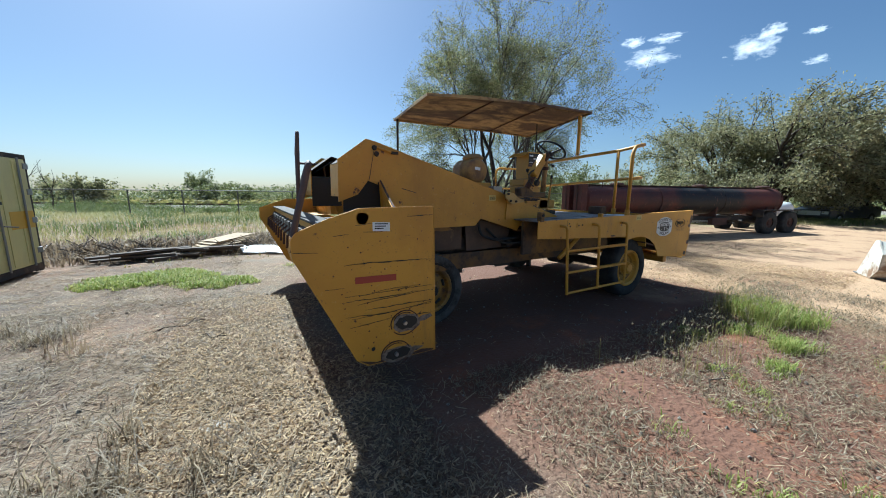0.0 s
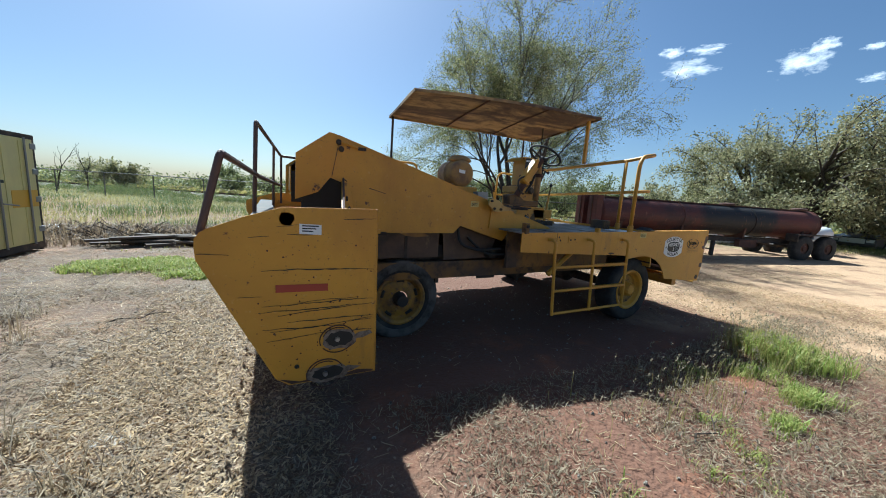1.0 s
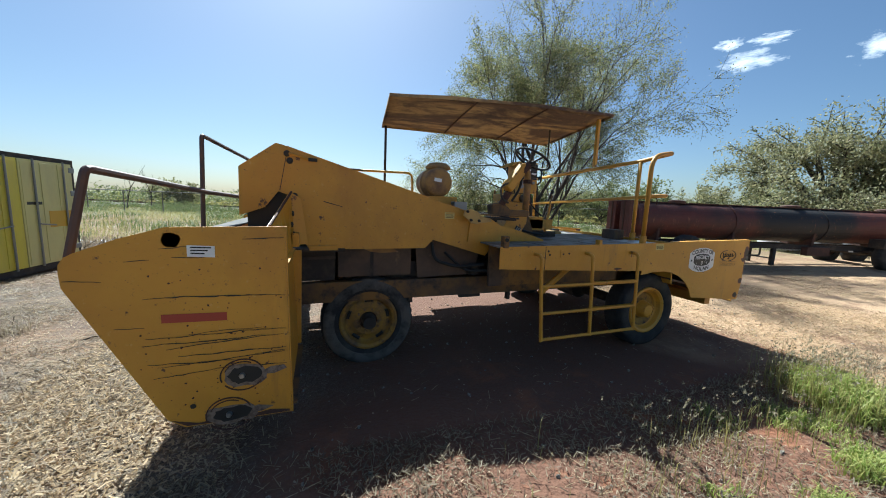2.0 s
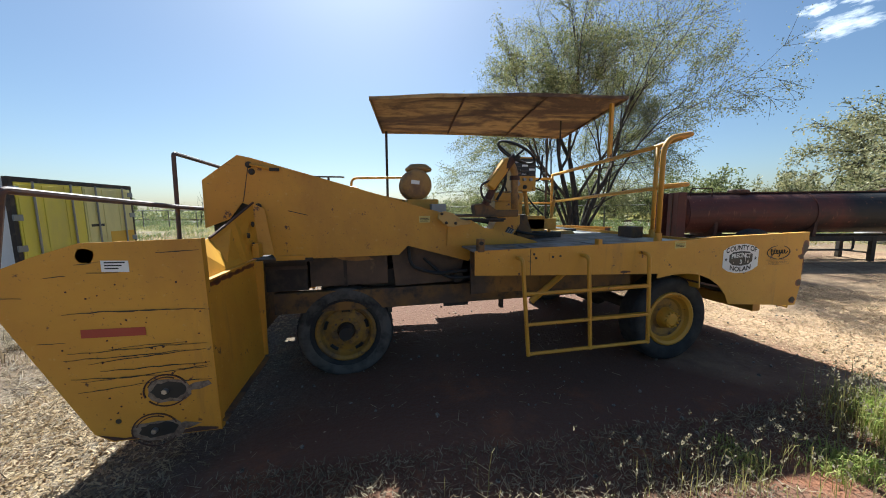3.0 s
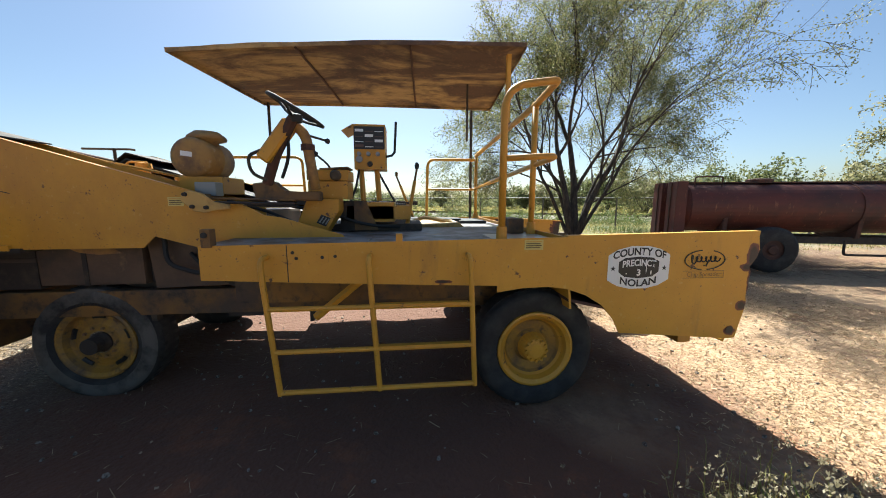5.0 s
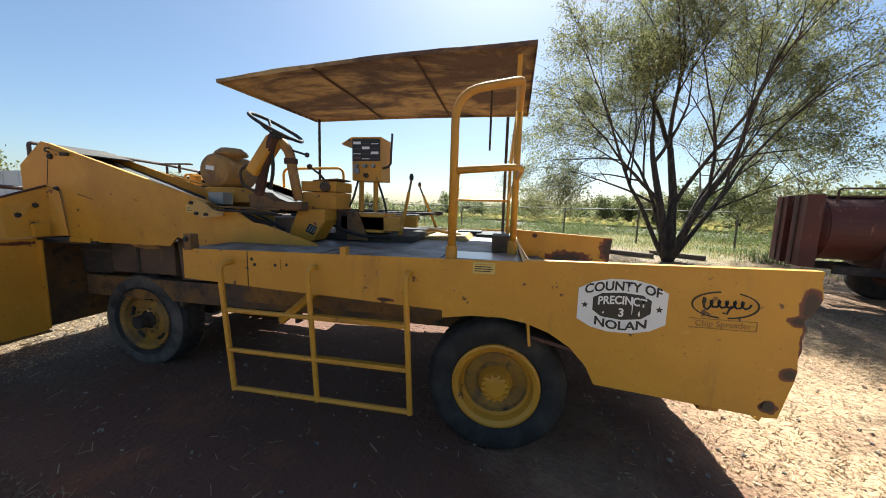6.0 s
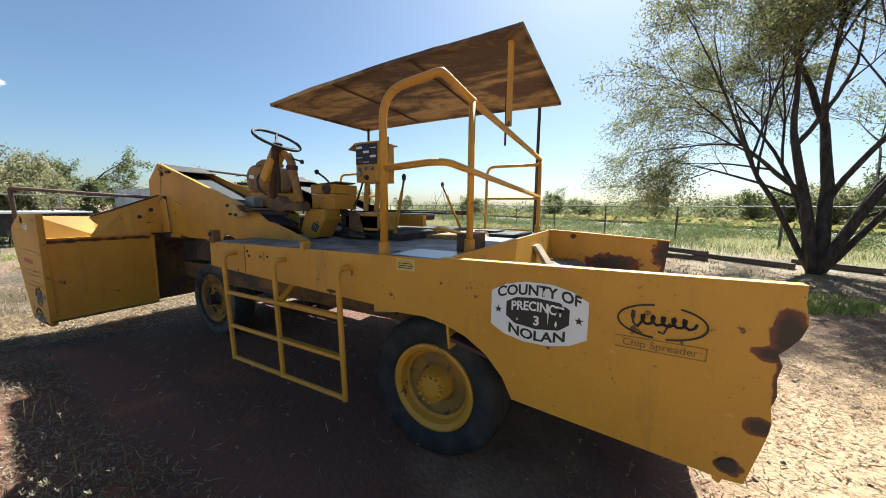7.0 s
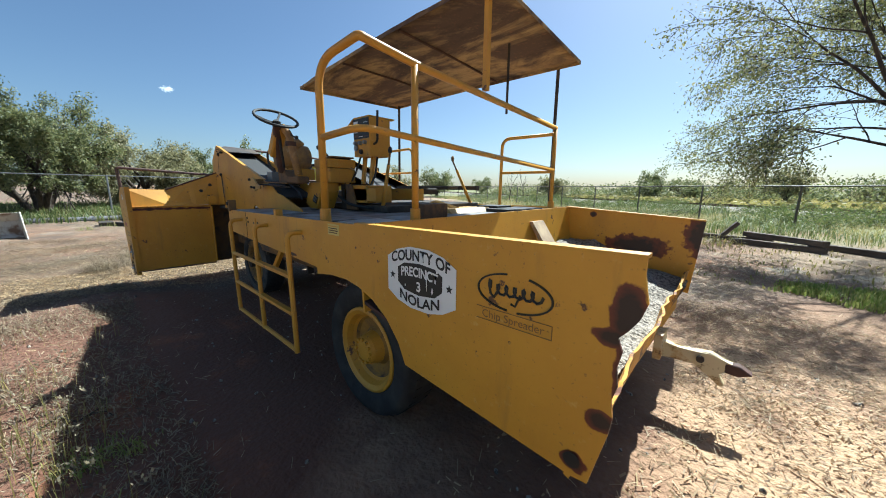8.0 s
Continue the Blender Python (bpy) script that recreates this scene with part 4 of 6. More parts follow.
for y0, y1 in ((PY + 0.012, 3.31), (5.69, PF)):
    near = sp("rear_wall", slab([(1.025, 0.40), (1.037, 0.40), (1.01, 1.205), (0.998, 1.205)], "y", y0, y1), box_paint, "brown-stained yellow hopper wall")
    sp("wall_ledge", B((0.80, y0, 1.196, 1.03, y1, 1.208), bevel=0.003), yellow, parent=near)
    sp("wall_foot", B((1.02, y0, 0.392, 1.075, y1, 0.402)), grimy_shaded_yellow, parent=near)
    ye = y1 if y0 < 3 else y0
    sp("wall_end_flange", slab([(0.90, 0.42), (1.062, 0.42), (1.075, 1.19), (0.90, 1.19)], "y", ye - 0.006, ye + 0.006), yellow, parent=near)


def flare(rows, thick=0.012):
    """A bent sheet through pairs of upper and lower points."""
    bm_ = bmesh.new()
    ring_rows = []
    for up, low in rows:
        up, low = Vector(up), Vector(low)
        ring_rows.append([bm_.verts.new(p_) for p_ in (up, low, low + Vector((-thick, 0, 0)), up + Vector((-thick, 0, 0)))])
    for r0, r1 in zip(ring_rows, ring_rows[1:]):
        for k in range(4):
            bm_.faces.new((r0[k], r0[(k + 1) % 4], r1[(k + 1) % 4], r1[k]))
    bm_.faces.new(ring_rows[0][::-1])
    bm_.faces.new(ring_rows[-1])
    return bm_


for mirror in (False, True):
    rows_ = [((0.955, 2.455, 1.425), (1.0, 2.455, 1.21)), ((0.90, 2.86, 1.41), (1.0, 2.86, 1.21)), ((0.95, 3.15, 1.53), (1.01, 3.15, 1.21)), ((0.997, 3.42, 1.645), (1.02, 3.42, 1.22)), ((1.07, 3.46, 1.60), (1.12, 3.46, 1.22))]
    if mirror:
        rows_ = [(tuple((u[0], 9.0 - u[1], u[2])), tuple((l[0], 9.0 - l[1], l[2]))) for u, l in rows_]
    fl = sp("flare_sheet", flare(rows_), yellow, "folded yellow sheet between housing and hopper")
    line = [Vector(u) + Vector((0.004, 0, 0.004)) for u, _ in rows_[1:4]]
    sp("rusty_edge", tube(line, 0.009, sides=6), rust, parent=fl)
    for x, y, z in ((1.03, 3.22, 1.40), (1.03, 3.33, 1.48), (1.035, 3.30, 1.32)):
        sp("sheet_bolt", turned([(0.0, 0.022), (0.012, 0.02), (0.016, 0.0)], (x - 0.02, 9.0 - y if mirror else y, z), "x", 8), dark, parent=fl)
    sp("sheet_tab", B((1.01, (5.62 if mirror else 3.28), 1.22, 1.06, (5.72 if mirror else 3.38), 1.33), bevel=0.008), yellow, parent=fl)
sp("end_flange", slab([(1.066, 1.37), (1.082, 0.28), (1.088, 0.28), (1.073, 1.37)], "y", PY - 0.002, PY + 0.045), yellow, parent=end_near)
sp("spread_roll", tube([(0.70, PY + 0.012, 0.40), (0.70, PF, 0.40)], 0.11, sides=20), rust, smooth=True)
EY = PY - 0.002
sp("red_bar", slab([(0.49, 0.872), (0.775, 0.865), (0.775, 0.91), (0.49, 0.917)], "y", EY - 0.001, EY), red, "faded red reflector strip", parent=end_near)
stick = sp("sticker", slab([(0.615, 1.212), (0.735, 1.206), (0.735, 1.265), (0.615, 1.27)], "y", EY - 0.001, EY), white, "white paper sticker with small print", parent=end_near)
for k in range(3):
    part("print_bar", slab([(0.63, 1.225 + k * 0.015), (0.69 + 0.015 * k, 1.223 + k * 0.015), (0.69 + 0.015 * k, 1.23 + k * 0.015), (0.63, 1.232 + k * 0.015)], "y", EY - 0.002, EY - 0.001), ink, stick)
# bearing slots: torn dark openings in worn, rusty surrounds, with shaft ends
worn_grey = material("bare_worn_metal", (0.20, 0.15, 0.11), 0.6)
noise_mix(worn_grey, (0.22, 0.17, 0.13), (0.08, 0.05, 0.035), 22, 0.42, 0.62, detail=9)
for n_slot, (x, z, r, w) in enumerate(((0.835, 0.545, 0.055, 0.105), (0.765, 0.325, 0.045, 0.11))):
    for k, (a0, a1, wr, th) in enumerate(((20, 200, 1.0, 0.0045), (215, 330, 0.98, 0.004), (60, 160, 0.84, 0.0035))):
        sp("bearing_rim", tube([(x + w * wr * math.cos(radians(t)), EY, z + w * 0.86 * wr * math.sin(radians(t))) for t in np.linspace(a0, a1, 18)], th, sides=4), rust, parent=end_near)
    rnd = random.Random(int(x * 100))
    for name_, grow_, mat_, lift_ in (("worn_patch", 1.38, worn_grey, 0.0), ("bearing_hole", 1.0, ink, 0.0012)):
        sp(name_, slab([(x + 0.015 + (0.082 + 0.012 * n_slot) * grow_ * math.copysign(abs(math.cos(t)) ** 0.7, math.cos(t)) * rnd.uniform(0.85, 1.1), z + r * 0.95 * grow_ * math.sin(t) * rnd.uniform(0.78, 1.12)) for t in np.linspace(0, math.tau, 21)[:-1]], "y", EY - 0.001 - lift_, EY - lift_), mat_, parent=end_near)
    sp("shaft_end", turned([(-0.02, 0.0), (-0.02, 0.013), (0.0, 0.016)], (x, EY, z), "y", 12), chrome, parent=end_near)
    sp("worn_smear", slab([(x + 0.10, z + 0.012), (x + 0.14, z + 0.03), (x + 0.21, z + 0.034 - 0.02 * n_slot), (x + 0.225, z + 0.012), (x + 0.16, z - 0.012), (x + 0.11, z - 0.01)], "y", EY - 0.0009, EY), worn_grey, parent=end_near)
sp("rust_hem", slab([(0.50, 0.335), (0.57, 0.292), (0.70, 0.288), (0.84, 0.287), (1.0, 0.286), (1.07, 0.285), (1.07, 0.298), (0.97, 0.315), (0.86, 0.300), (0.72, 0.308), (0.62, 0.30)], "y", EY - 0.0008, EY), rust, parent=end_near)
sp("bolt_hole", turned([(0, 0.0), (0, 0.014), (0.001, 0.014)], (0.60, EY - 0.001, 0.40), "y", 10), ink, parent=end_near)
rnd = random.Random(11)


def crack(x0, x1, z, thick=0.004, slope=0.0):
    n = max(4, int((x1 - x0) / 0.03))
    pts, low = [], []
    zz = z
    for k in range(n + 1):
        x = x0 + (x1 - x0) * k / n
        zz += rnd.uniform(-0.004, 0.004) + slope / n
        h = 0.62 * thick * rnd.uniform(0.25, 1.0) * math.sin(math.pi * (k + 0.3) / (n + 0.6)) + 0.0008
        pts.append((x, zz + h))
        low.append((x, zz - h))
    sp("paint_crack", slab(pts + low[::-1], "y", EY - 0.0008, EY), ink, parent=end_near)


for x0, x1, z, th in ((0.86, 1.06, 1.30, 0.005), (0.13, 0.27, 1.10, 0.004), (0.42, 1.06, 1.0, 0.006), (0.55, 0.70, 1.21, 0.003), (0.40, 0.95, 0.755, 0.004), (0.42, 1.06, 0.795, 0.004), (0.50, 1.05, 0.725, 0.004), (0.55, 1.06, 0.69, 0.005), (0.42, 0.80, 0.66, 0.004), (0.46, 1.05, 0.635, 0.003), (0.72, 1.06, 0.60, 0.004), (0.44, 0.75, 0.575, 0.003), (0.9, 1.05, 0.66, 0.003), (0.60, 0.95, 0.80, 0.002), (0.36, 0.46, 1.19, 0.002), (0.5, 0.62, 1.245, 0.002), (0.3, 0.42, 0.86, 0.002)):
    crack(x0, x1, z, th, rnd.uniform(-0.006, 0.02))
for k in range(60):
    x, z, s = rnd.uniform(0.35, 1.05), rnd.uniform(0.32, 1.15), rnd.uniform(0.0025, 0.007)
    if z < 0.34 + 2.0 * max(0, 0.49 - x) + 0.03:
        continue
    sp("paint_chip", slab([(x + s * math.cos(q * math.tau / 7) * rnd.uniform(0.5, 1.3), z + s * math.sin(q * math.tau / 7) * rnd.uniform(0.5, 1.3)) for q in range(7)], "y", EY - 0.0008, EY), rust, parent=end_near)
# feed gates along the front of the hopper
for k in range(14):
    y = PY + 0.10 + k * 0.30
    g = sp("feed_gate", slab([(0.33, 0.98), (0.31, 1.0), (0.32, 1.14), (0.358, 1.16), (0.358, 0.98)], "y", y, y + 0.2), dark)
    sp("gate_lever", tube([(0.33, y + 0.1, 1.10), (0.25, y + 0.1, 1.05), (0.24, y + 0.1, 0.93)], 0.012, sides=6), rust, parent=g)
# pipe rails above the hopper
front_rail = sp("front_rail", tube(bend([(0.14, 2.49, 1.20), (0.248, 2.462, 1.623), (0.385, 3.72, 1.545), (0.53, 4.94, 1.50), (0.605, 5.5, 1.48)], 0.03), 0.019), brown, "brown pipe rail over the spread hopper")
sp("rail_post", tube(bend([(0.345, 3.72, 1.22), (0.37, 3.712, 1.993), (0.513, 4.935, 1.931), (0.605, 5.5, 1.868), (0.96, 5.5, 1.86), (0.96, 5.5, 1.3)], 0.03), 0.017), brown, parent=front_rail)
sp("rail_post", tube([(0.50, 4.935, 1.22), (0.513, 4.935, 1.925)], 0.014), brown, parent=front_rail)
sp("rail_post", tube([(0.60, 5.5, 1.24), (0.605, 5.5, 1.865)], 0.014), brown, parent=front_rail)
sp("walk_board", B((0.33, PY + 0.02, 1.222, 0.5, PF - 0.02, 1.242), bevel=0.005), dark)

# the spread hopper hangs a little higher and further forward than the chassis line
for ob in spreader.children_recursive:
    top = ob
    while top.parent is not spreader:
        top = top.parent
    if top.name.split(".")[0] in ("end_plate", "hopper_front", "hopper_inside", "hopper_rear", "spread_roll", "feed_gate", "walk_board", "front_rail"):
        for v in ob.data.vertices:
            v.co.x -= 0.035
            v.co.z += 0.075

# ---- operator's station ----
aircl = sp("air_cleaner", turned([(0.0, 0.0), (0.0, 0.10), (0.015, 0.135), (0.03, 0.148), (0.17, 0.15), (0.175, 0.157), (0.195, 0.157), (0.20, 0.15), (0.36, 0.148), (0.38, 0.12), (0.38, 0)], (2.37, 3.72, 1.82), "y", 28), drum_paint, "dull yellow drum air cleaner", smooth=True)
sp("cap", turned([(0, 0.075), (0.03, 0.08), (0.045, 0.13), (0.06, 0.137), (0.075, 0.13), (0.11, 0.085), (0.115, 0.0)], (2.41, 3.90, 1.92), "z", 24), drum_paint, parent=aircl, smooth=True)
sp("drum_label", slab([(2.31, 1.83), (2.39, 1.82), (2.395, 1.855), (2.315, 1.865)], "y", 3.717, 3.719), white, parent=aircl)
sp("drum_saddle", B((2.27, 3.74, 1.55, 2.58, 4.08, 1.68), bevel=0.01), yellow, parent=aircl)
sp("battery", B((2.48, 3.56, 1.53, 2.62, 3.66, 1.63), bevel=0.006), steel_grey)
for x, z in ((1.75, 1.76), (2.05, 1.66)):
    sp("filler_cap", turned([(0, 0.04), (0.05, 0.045), (0.06, 0.06), (0.10, 0.055), (0.11, 0)], (x, 4.15, z - 0.05), "z", 14), yellow)
sp("filler_loop", tube(bend([(1.62, 4.15, 1.65), (1.62, 4.15, 1.82), (1.78, 4.15, 1.82)], 0.03), 0.01, sides=6), yellow)
sp("rod", tube([(1.25, 4.2, 1.93), (1.62, 4.2, 1.93), (1.66, 4.2, 1.925)], 0.009, sides=6), dark)
sp("rod", tube([(1.5, 4.2, 1.84), (1.5, 4.2, 1.935)], 0.012, sides=6), dark)
sp("cross_pipe", tube([(1.0, 3.95, 1.93), (2.3, 3.95, 1.66)], 0.012, sides=6), yellow)
# steering column and wheel
wc, tilt = Vector((3.25, 3.40, 2.09)), Matrix.Rotation(radians(30), 3, "Y")
col = sp("steering_column", tube([(2.99, 3.52, 1.62), (3.08, 3.47, 1.82), (3.22, 3.41, 2.04)], 0.036, sides=10), rust, "rusty steering column with black wheel")
sp("column_housing", slab([(2.965, 1.80), (3.04, 1.745), (3.235, 2.0), (3.16, 2.055)], "y", 3.40, 3.51, bevel=0.014), yellow, parent=col)
sp("column_neck", tube([(3.16, 3.43, 1.98), (3.235, 3.405, 2.07)], 0.026, sides=10), dark, parent=col)
sp("column_foot", slab([(2.90, 1.50), (2.88, 1.62), (3.02, 1.64), (3.10, 1.56), (3.34, 1.57), (3.34, 1.50)], "y", 3.52, 3.64, bevel=0.01), grimy_shaded_yellow, parent=col)
sp("column_strut", tube(bend([(3.20, 3.47, 2.03), (3.275, 3.50, 1.95), (3.29, 3.52, 1.78), (3.31, 3.55, 1.58)], 0.05), 0.036, sides=10), drum_paint, parent=col, smooth=True)
sp("strut_clamp", turned([(-0.02, 0.0), (-0.02, 0.048), (0.02, 0.048), (0.02, 0.0)], (3.283, 3.505, 1.87), "z", 12), rust, parent=col)
ringp = [wc + tilt @ Vector((0.185 * math.cos(t), 0.185 * math.sin(t), 0)) for t in np.linspace(0, math.tau, 33)]
sp("steering_wheel", tube(ringp, 0.0125, sides=8, caps=False), black, parent=col, smooth=True)
for k in range(3):
    t = k * math.tau / 3 + 0.5
    sp("spoke", tube([wc + Vector((-0.02, 0, -0.045)), wc + tilt @ Vector((0.09 * math.cos(t), 0.09 * math.sin(t), -0.03)), wc + tilt @ Vector((0.18 * math.cos(t), 0.18 * math.sin(t), 0))], 0.010, sides=6), black, parent=col)
sp("wheel_hub", turned([(-0.075, 0.0), (-0.075, 0.034), (-0.03, 0.04), (-0.015, 0.0)], wc, "z", 14), black, parent=col)
sp("grab_loop", tube(bend([(3.04, 3.42, 1.85), (2.91, 3.42, 1.80), (2.93, 3.42, 1.68), (3.02, 3.44, 1.64)], 0.05), 0.011, sides=6), dark, parent=col)
sp("column_hose", tube(bend([(3.17, 3.44, 1.96), (3.17, 3.46, 1.80), (3.10, 3.5, 1.66)], 0.08), 0.013, sides=6), black, parent=col)
for (x0, z0), (x1, z1) in (((3.26, 1.96), (3.42, 1.915)), ((3.30, 1.76), (3.28, 1.86))):
    lever = sp("small_lever", tube([(x0, 3.50, z0), (x1, 3.50, z1)], 0.008, sides=6), dark, parent=col)
    sp("lever_knob", turned([(-0.02, 0.0), (-0.012, 0.016), (0.01, 0.018), (0.02, 0.0)], (x1, 3.50, z1), "z", 10), black, parent=col)
# consoles
ctl = sp("control_box", B((3.515, 4.05, 1.775, 3.785, 4.30, 2.14), bevel=0.006), yellow, "yellow control box with dark instruction panel")
sp("box_hood", slab([(3.42, 2.09), (3.515, 2.142), (3.785, 2.142), (3.785, 2.154), (3.51, 2.154), (3.415, 2.10)], "y", 4.05, 4.36), yellow, parent=ctl)
sp("instruction_panel", B((3.52, 4.044, 1.945, 3.78, 4.049, 2.135)), ink, parent=ctl)
for i in range(3):
    for j in range(4):
        sp("print_bar", B((3.53 + i * 0.083, 4.041, 1.962 + j * 0.043, 3.60 + i * 0.083, 4.0435, 1.962 + j * 0.043 + (0.006 if (i + j) % 3 else 0.022))), white if (i + j) % 2 else brown, parent=ctl)
for i in range(3):
    sp("knob", turned([(-0.03, 0.0), (-0.03, 0.017), (0.0, 0.02)], (3.56 + i * 0.08, 4.05, 1.905), "y", 12), steel_grey, parent=ctl)
sp("box_knob", turned([(-0.025, 0.0), (-0.025, 0.02), (0.0, 0.024)], (3.65, 4.05, 1.82), "y", 12), dark, parent=ctl)
sp("aerial_rod", tube([(3.785, 4.10, 1.89), (3.84, 4.09, 1.90), (3.865, 4.085, 1.93), (3.87, 4.08, 2.02), (3.88, 4.08, 2.185)], 0.011, sides=6), black, parent=ctl)
for q in (3.56, 3.70):
    sp("box_strut", tube([(q, 4.15, 1.78), (q + 0.02, 4.10, 1.50)], 0.024, sides=8), yellow, parent=ctl)
ped = sp("console", B((3.19, 3.78, 1.515, 3.50, 4.06, 1.655), (3.185, 3.775, 1.66, 3.505, 4.065, 1.745), bevel=0.009), yellow, "yellow lever console")
sp("console_switch", turned([(-0.045, 0.0), (-0.045, 0.03), (-0.03, 0.042), (0.0, 0.045)], (3.41, 3.78, 1.70), "y", 14), dark, parent=ped)
sp("console_lid", slab([(3.28, 1.745), (3.28, 1.757), (3.50, 1.772), (3.50, 1.76)], "y", 3.80, 4.05), grimy_shaded_yellow, parent=ped)
sp("console_lever", tube(bend([(3.36, 3.86, 1.75), (3.33, 3.84, 1.80), (3.26, 3.80, 1.86)], 0.03), 0.009, sides=6), dark, parent=ped)
sp("lever_knob", turned([(-0.025, 0.0), (-0.015, 0.02), (0.012, 0.022), (0.025, 0.0)], (3.255, 3.795, 1.865), "z", 10), black, parent=ped)
sp("console_skirt", slab([(3.20, 1.25), (3.11, 1.30), (3.20, 1.515), (3.44, 1.515), (3.44, 1.42), (3.33, 1.25)], "y", 3.70, 3.90, bevel=0.006), yellow)
sp("small_decal", slab([(3.265, 1.33), (3.335, 1.30), (3.375, 1.365), (3.305, 1.395)], "y", 3.694, 3.698), ink)
for k in range(3):
    sp("decal_bar", slab([(3.285 + k * 0.022, 1.335 - k * 0.008), (3.293 + k * 0.022, 1.331 - k * 0.008), (3.325 + k * 0.022, 1.375 - k * 0.008), (3.317 + k * 0.022, 1.379 - k * 0.008)], "y", 3.690, 3.693), steel_grey)
sp("console_box", B((3.52, 3.95, 1.32, 3.86, 4.25, 1.49), bevel=0.008), yellow)
sp("box_cheek", slab([(3.52, 1.25), (3.52, 1.50), (3.62, 1.50), (3.72, 1.25)], "y", 3.93, 3.945), grimy_shaded_yellow)
# solid dark block in place of the shaded hollow between the consoles
sp("dark_recess", B((3.40, 3.95, 1.245, 3.53, 4.2, 1.50)), dark)
# sloping guard sheet behind the housing
sp("guard_sheet", slab([(2.60, 1.24), (2.62, 1.50), (2.84, 1.475), (2.97, 1.40), (3.08, 1.385), (3.50, 1.26), (3.52, 1.24)], "y", 3.462, 3.474), yellow)
link = sp("link_arm", slab([(2.50, 1.50), (2.51, 1.55), (2.56, 1.565), (2.64, 1.545), (2.70, 1.49), (2.80, 1.475), (2.80, 1.445), (2.70, 1.44), (2.64, 1.42), (2.58, 1.43)], "y", 3.36, 3.38, bevel=0.004), pale_yellow, "pale yellow link arm with bolts")
for x, z in ((2.535, 1.54), (2.575, 1.46), (2.66, 1.455)):
    sp("link_bolt", turned([(-0.022, 0.0), (-0.02, 0.012), (0.0, 0.014)], (x, 3.36, z), "y", 8), dark, parent=link)
for z, y in ((1.505, 3.44), (1.48, 3.42), (1.462, 3.47)):
    sp("link_rod", tube([(2.60, y, z + 0.01), (3.18, y + 0.05, z)], 0.009, sides=6), grimy_shaded_yellow if z > 1.5 else dark)
sp("clevis", B((2.57, 3.40, 1.50, 2.64, 3.46, 1.545), bevel=0.006), grimy_shaded_yellow)
for q in (3.95, 4.5):
    sp("cross_frame", B((3.45, q, 1.34, 4.0, q + 0.07, 1.46), bevel=0.005), yellow)
sp("platform_step", B((3.0, 4.0, 1.236, 4.1, 5.4, 1.30), bevel=0.01), dark)
sp("dark_plank", B((3.50, 4.86, 1.465, 4.08, 5.04, 1.49), bevel=0.004), dark, "thin dark plank across the platform")
for (x0, y0, z0), (x1, y1, z1), knob_ in (((3.96, 4.05, 1.24), (4.06, 4.08, 1.79), True), ((4.06, 5.34, 1.24), (3.84, 5.21, 1.80), False)):
    hl = sp("hand_lever", tube([(x0, y0, z0), (x0 + (x1 - x0) * 0.8, y0 + (y1 - y0) * 0.8, z0 + (z1 - z0) * 0.8)], 0.020, sides=8, r2=0.015), yellow)
    sp("lever_rod", tube([(x0 + (x1 - x0) * 0.8, y0 + (y1 - y0) * 0.8, z0 + (z1 - z0) * 0.8), (x1, y1, z1)], 0.010, sides=8), grimy_shaded_yellow, parent=hl)
    sp("lever_grip", turned([(-0.01, 0.0), (0.0, 0.018), (0.03, 0.021), (0.05, 0.012), (0.055, 0.0)], (x1, y1, z1), "z", 10), black if knob_ else grimy_shaded_yellow, parent=hl)
sp("seat_pan", B((3.5, 4.6, 1.40, 3.95, 4.84, 1.47), bevel=0.02), dark)
sp("floor_cover", slab([(4.0, 1.237), (4.0, 1.255), (4.5, 1.28), (4.55, 1.237)], "y", 4.4, 5.2), pale_yellow)
sp("floor_arm", tube(bend([(3.98, 4.6, 1.26), (4.15, 4.6, 1.33), (4.45, 4.6, 1.27)], 0.05), 0.022, sides=6), pale_yellow)
sp("tool_box", B((4.80, 3.68, 1.236, 4.93, 3.92, 1.36), bevel=0.01), grimy_shaded_yellow)
for k, (x0, y0, x1, y1) in enumerate(((4.35, 5.05, 4.62, 5.32), (4.58, 4.9, 4.9, 5.5))):
    sp("rubber_mat", B((x0, y0, 1.237, x1, y1, 1.27 + 0.02 * (1 - k)), bevel=0.005), black)
for k, (pts, r) in enumerate(((((3.0, 3.9, 1.46), (3.3, 3.95, 1.40), (3.6, 3.9, 1.30), (3.9, 4.0, 1.27)), 0.014), (((2.6, 3.75, 1.5), (2.9, 3.72, 1.42), (3.1, 3.66, 1.34)), 0.012), (((3.55, 4.1, 1.78), (3.52, 4.05, 1.60), (3.48, 4.0, 1.50)), 0.010), (((3.7, 4.2, 1.78), (3.80, 4.1, 1.60), (3.86, 4.0, 1.50)), 0.010), (((2.9, 3.60, 1.62), (3.0, 3.58, 1.50), (3.15, 3.62, 1.48)), 0.013))):
    sp("hose", tube(bend(pts, 0.12), r, sides=7), black, smooth=True)
sp("gauge", turned([(-0.012, 0.0), (-0.012, 0.028), (0.0, 0.03)], (3.56, 4.045, 1.86), "y", 14), steel_grey)
sp("dash_beam", B((2.6, 5.35, 1.45, 4.1, 5.42, 1.50)), dark)
sp("hinge_block", B((2.775, 3.055, 1.225, 2.83, 3.12, 1.335), bevel=0.008), grimy_shaded_yellow)
sp("hinge_pin", turned([(-0.012, 0.0), (-0.012, 0.016), (0.0, 0.018)], (2.80, 3.055, 1.30), "y", 10), black)

# ---- trees ----
def leaf_cloud(points, size, seed, per=1, spread=0.0, droop=0.4):
    """Small two-sided leaves round points, as plain arrays."""
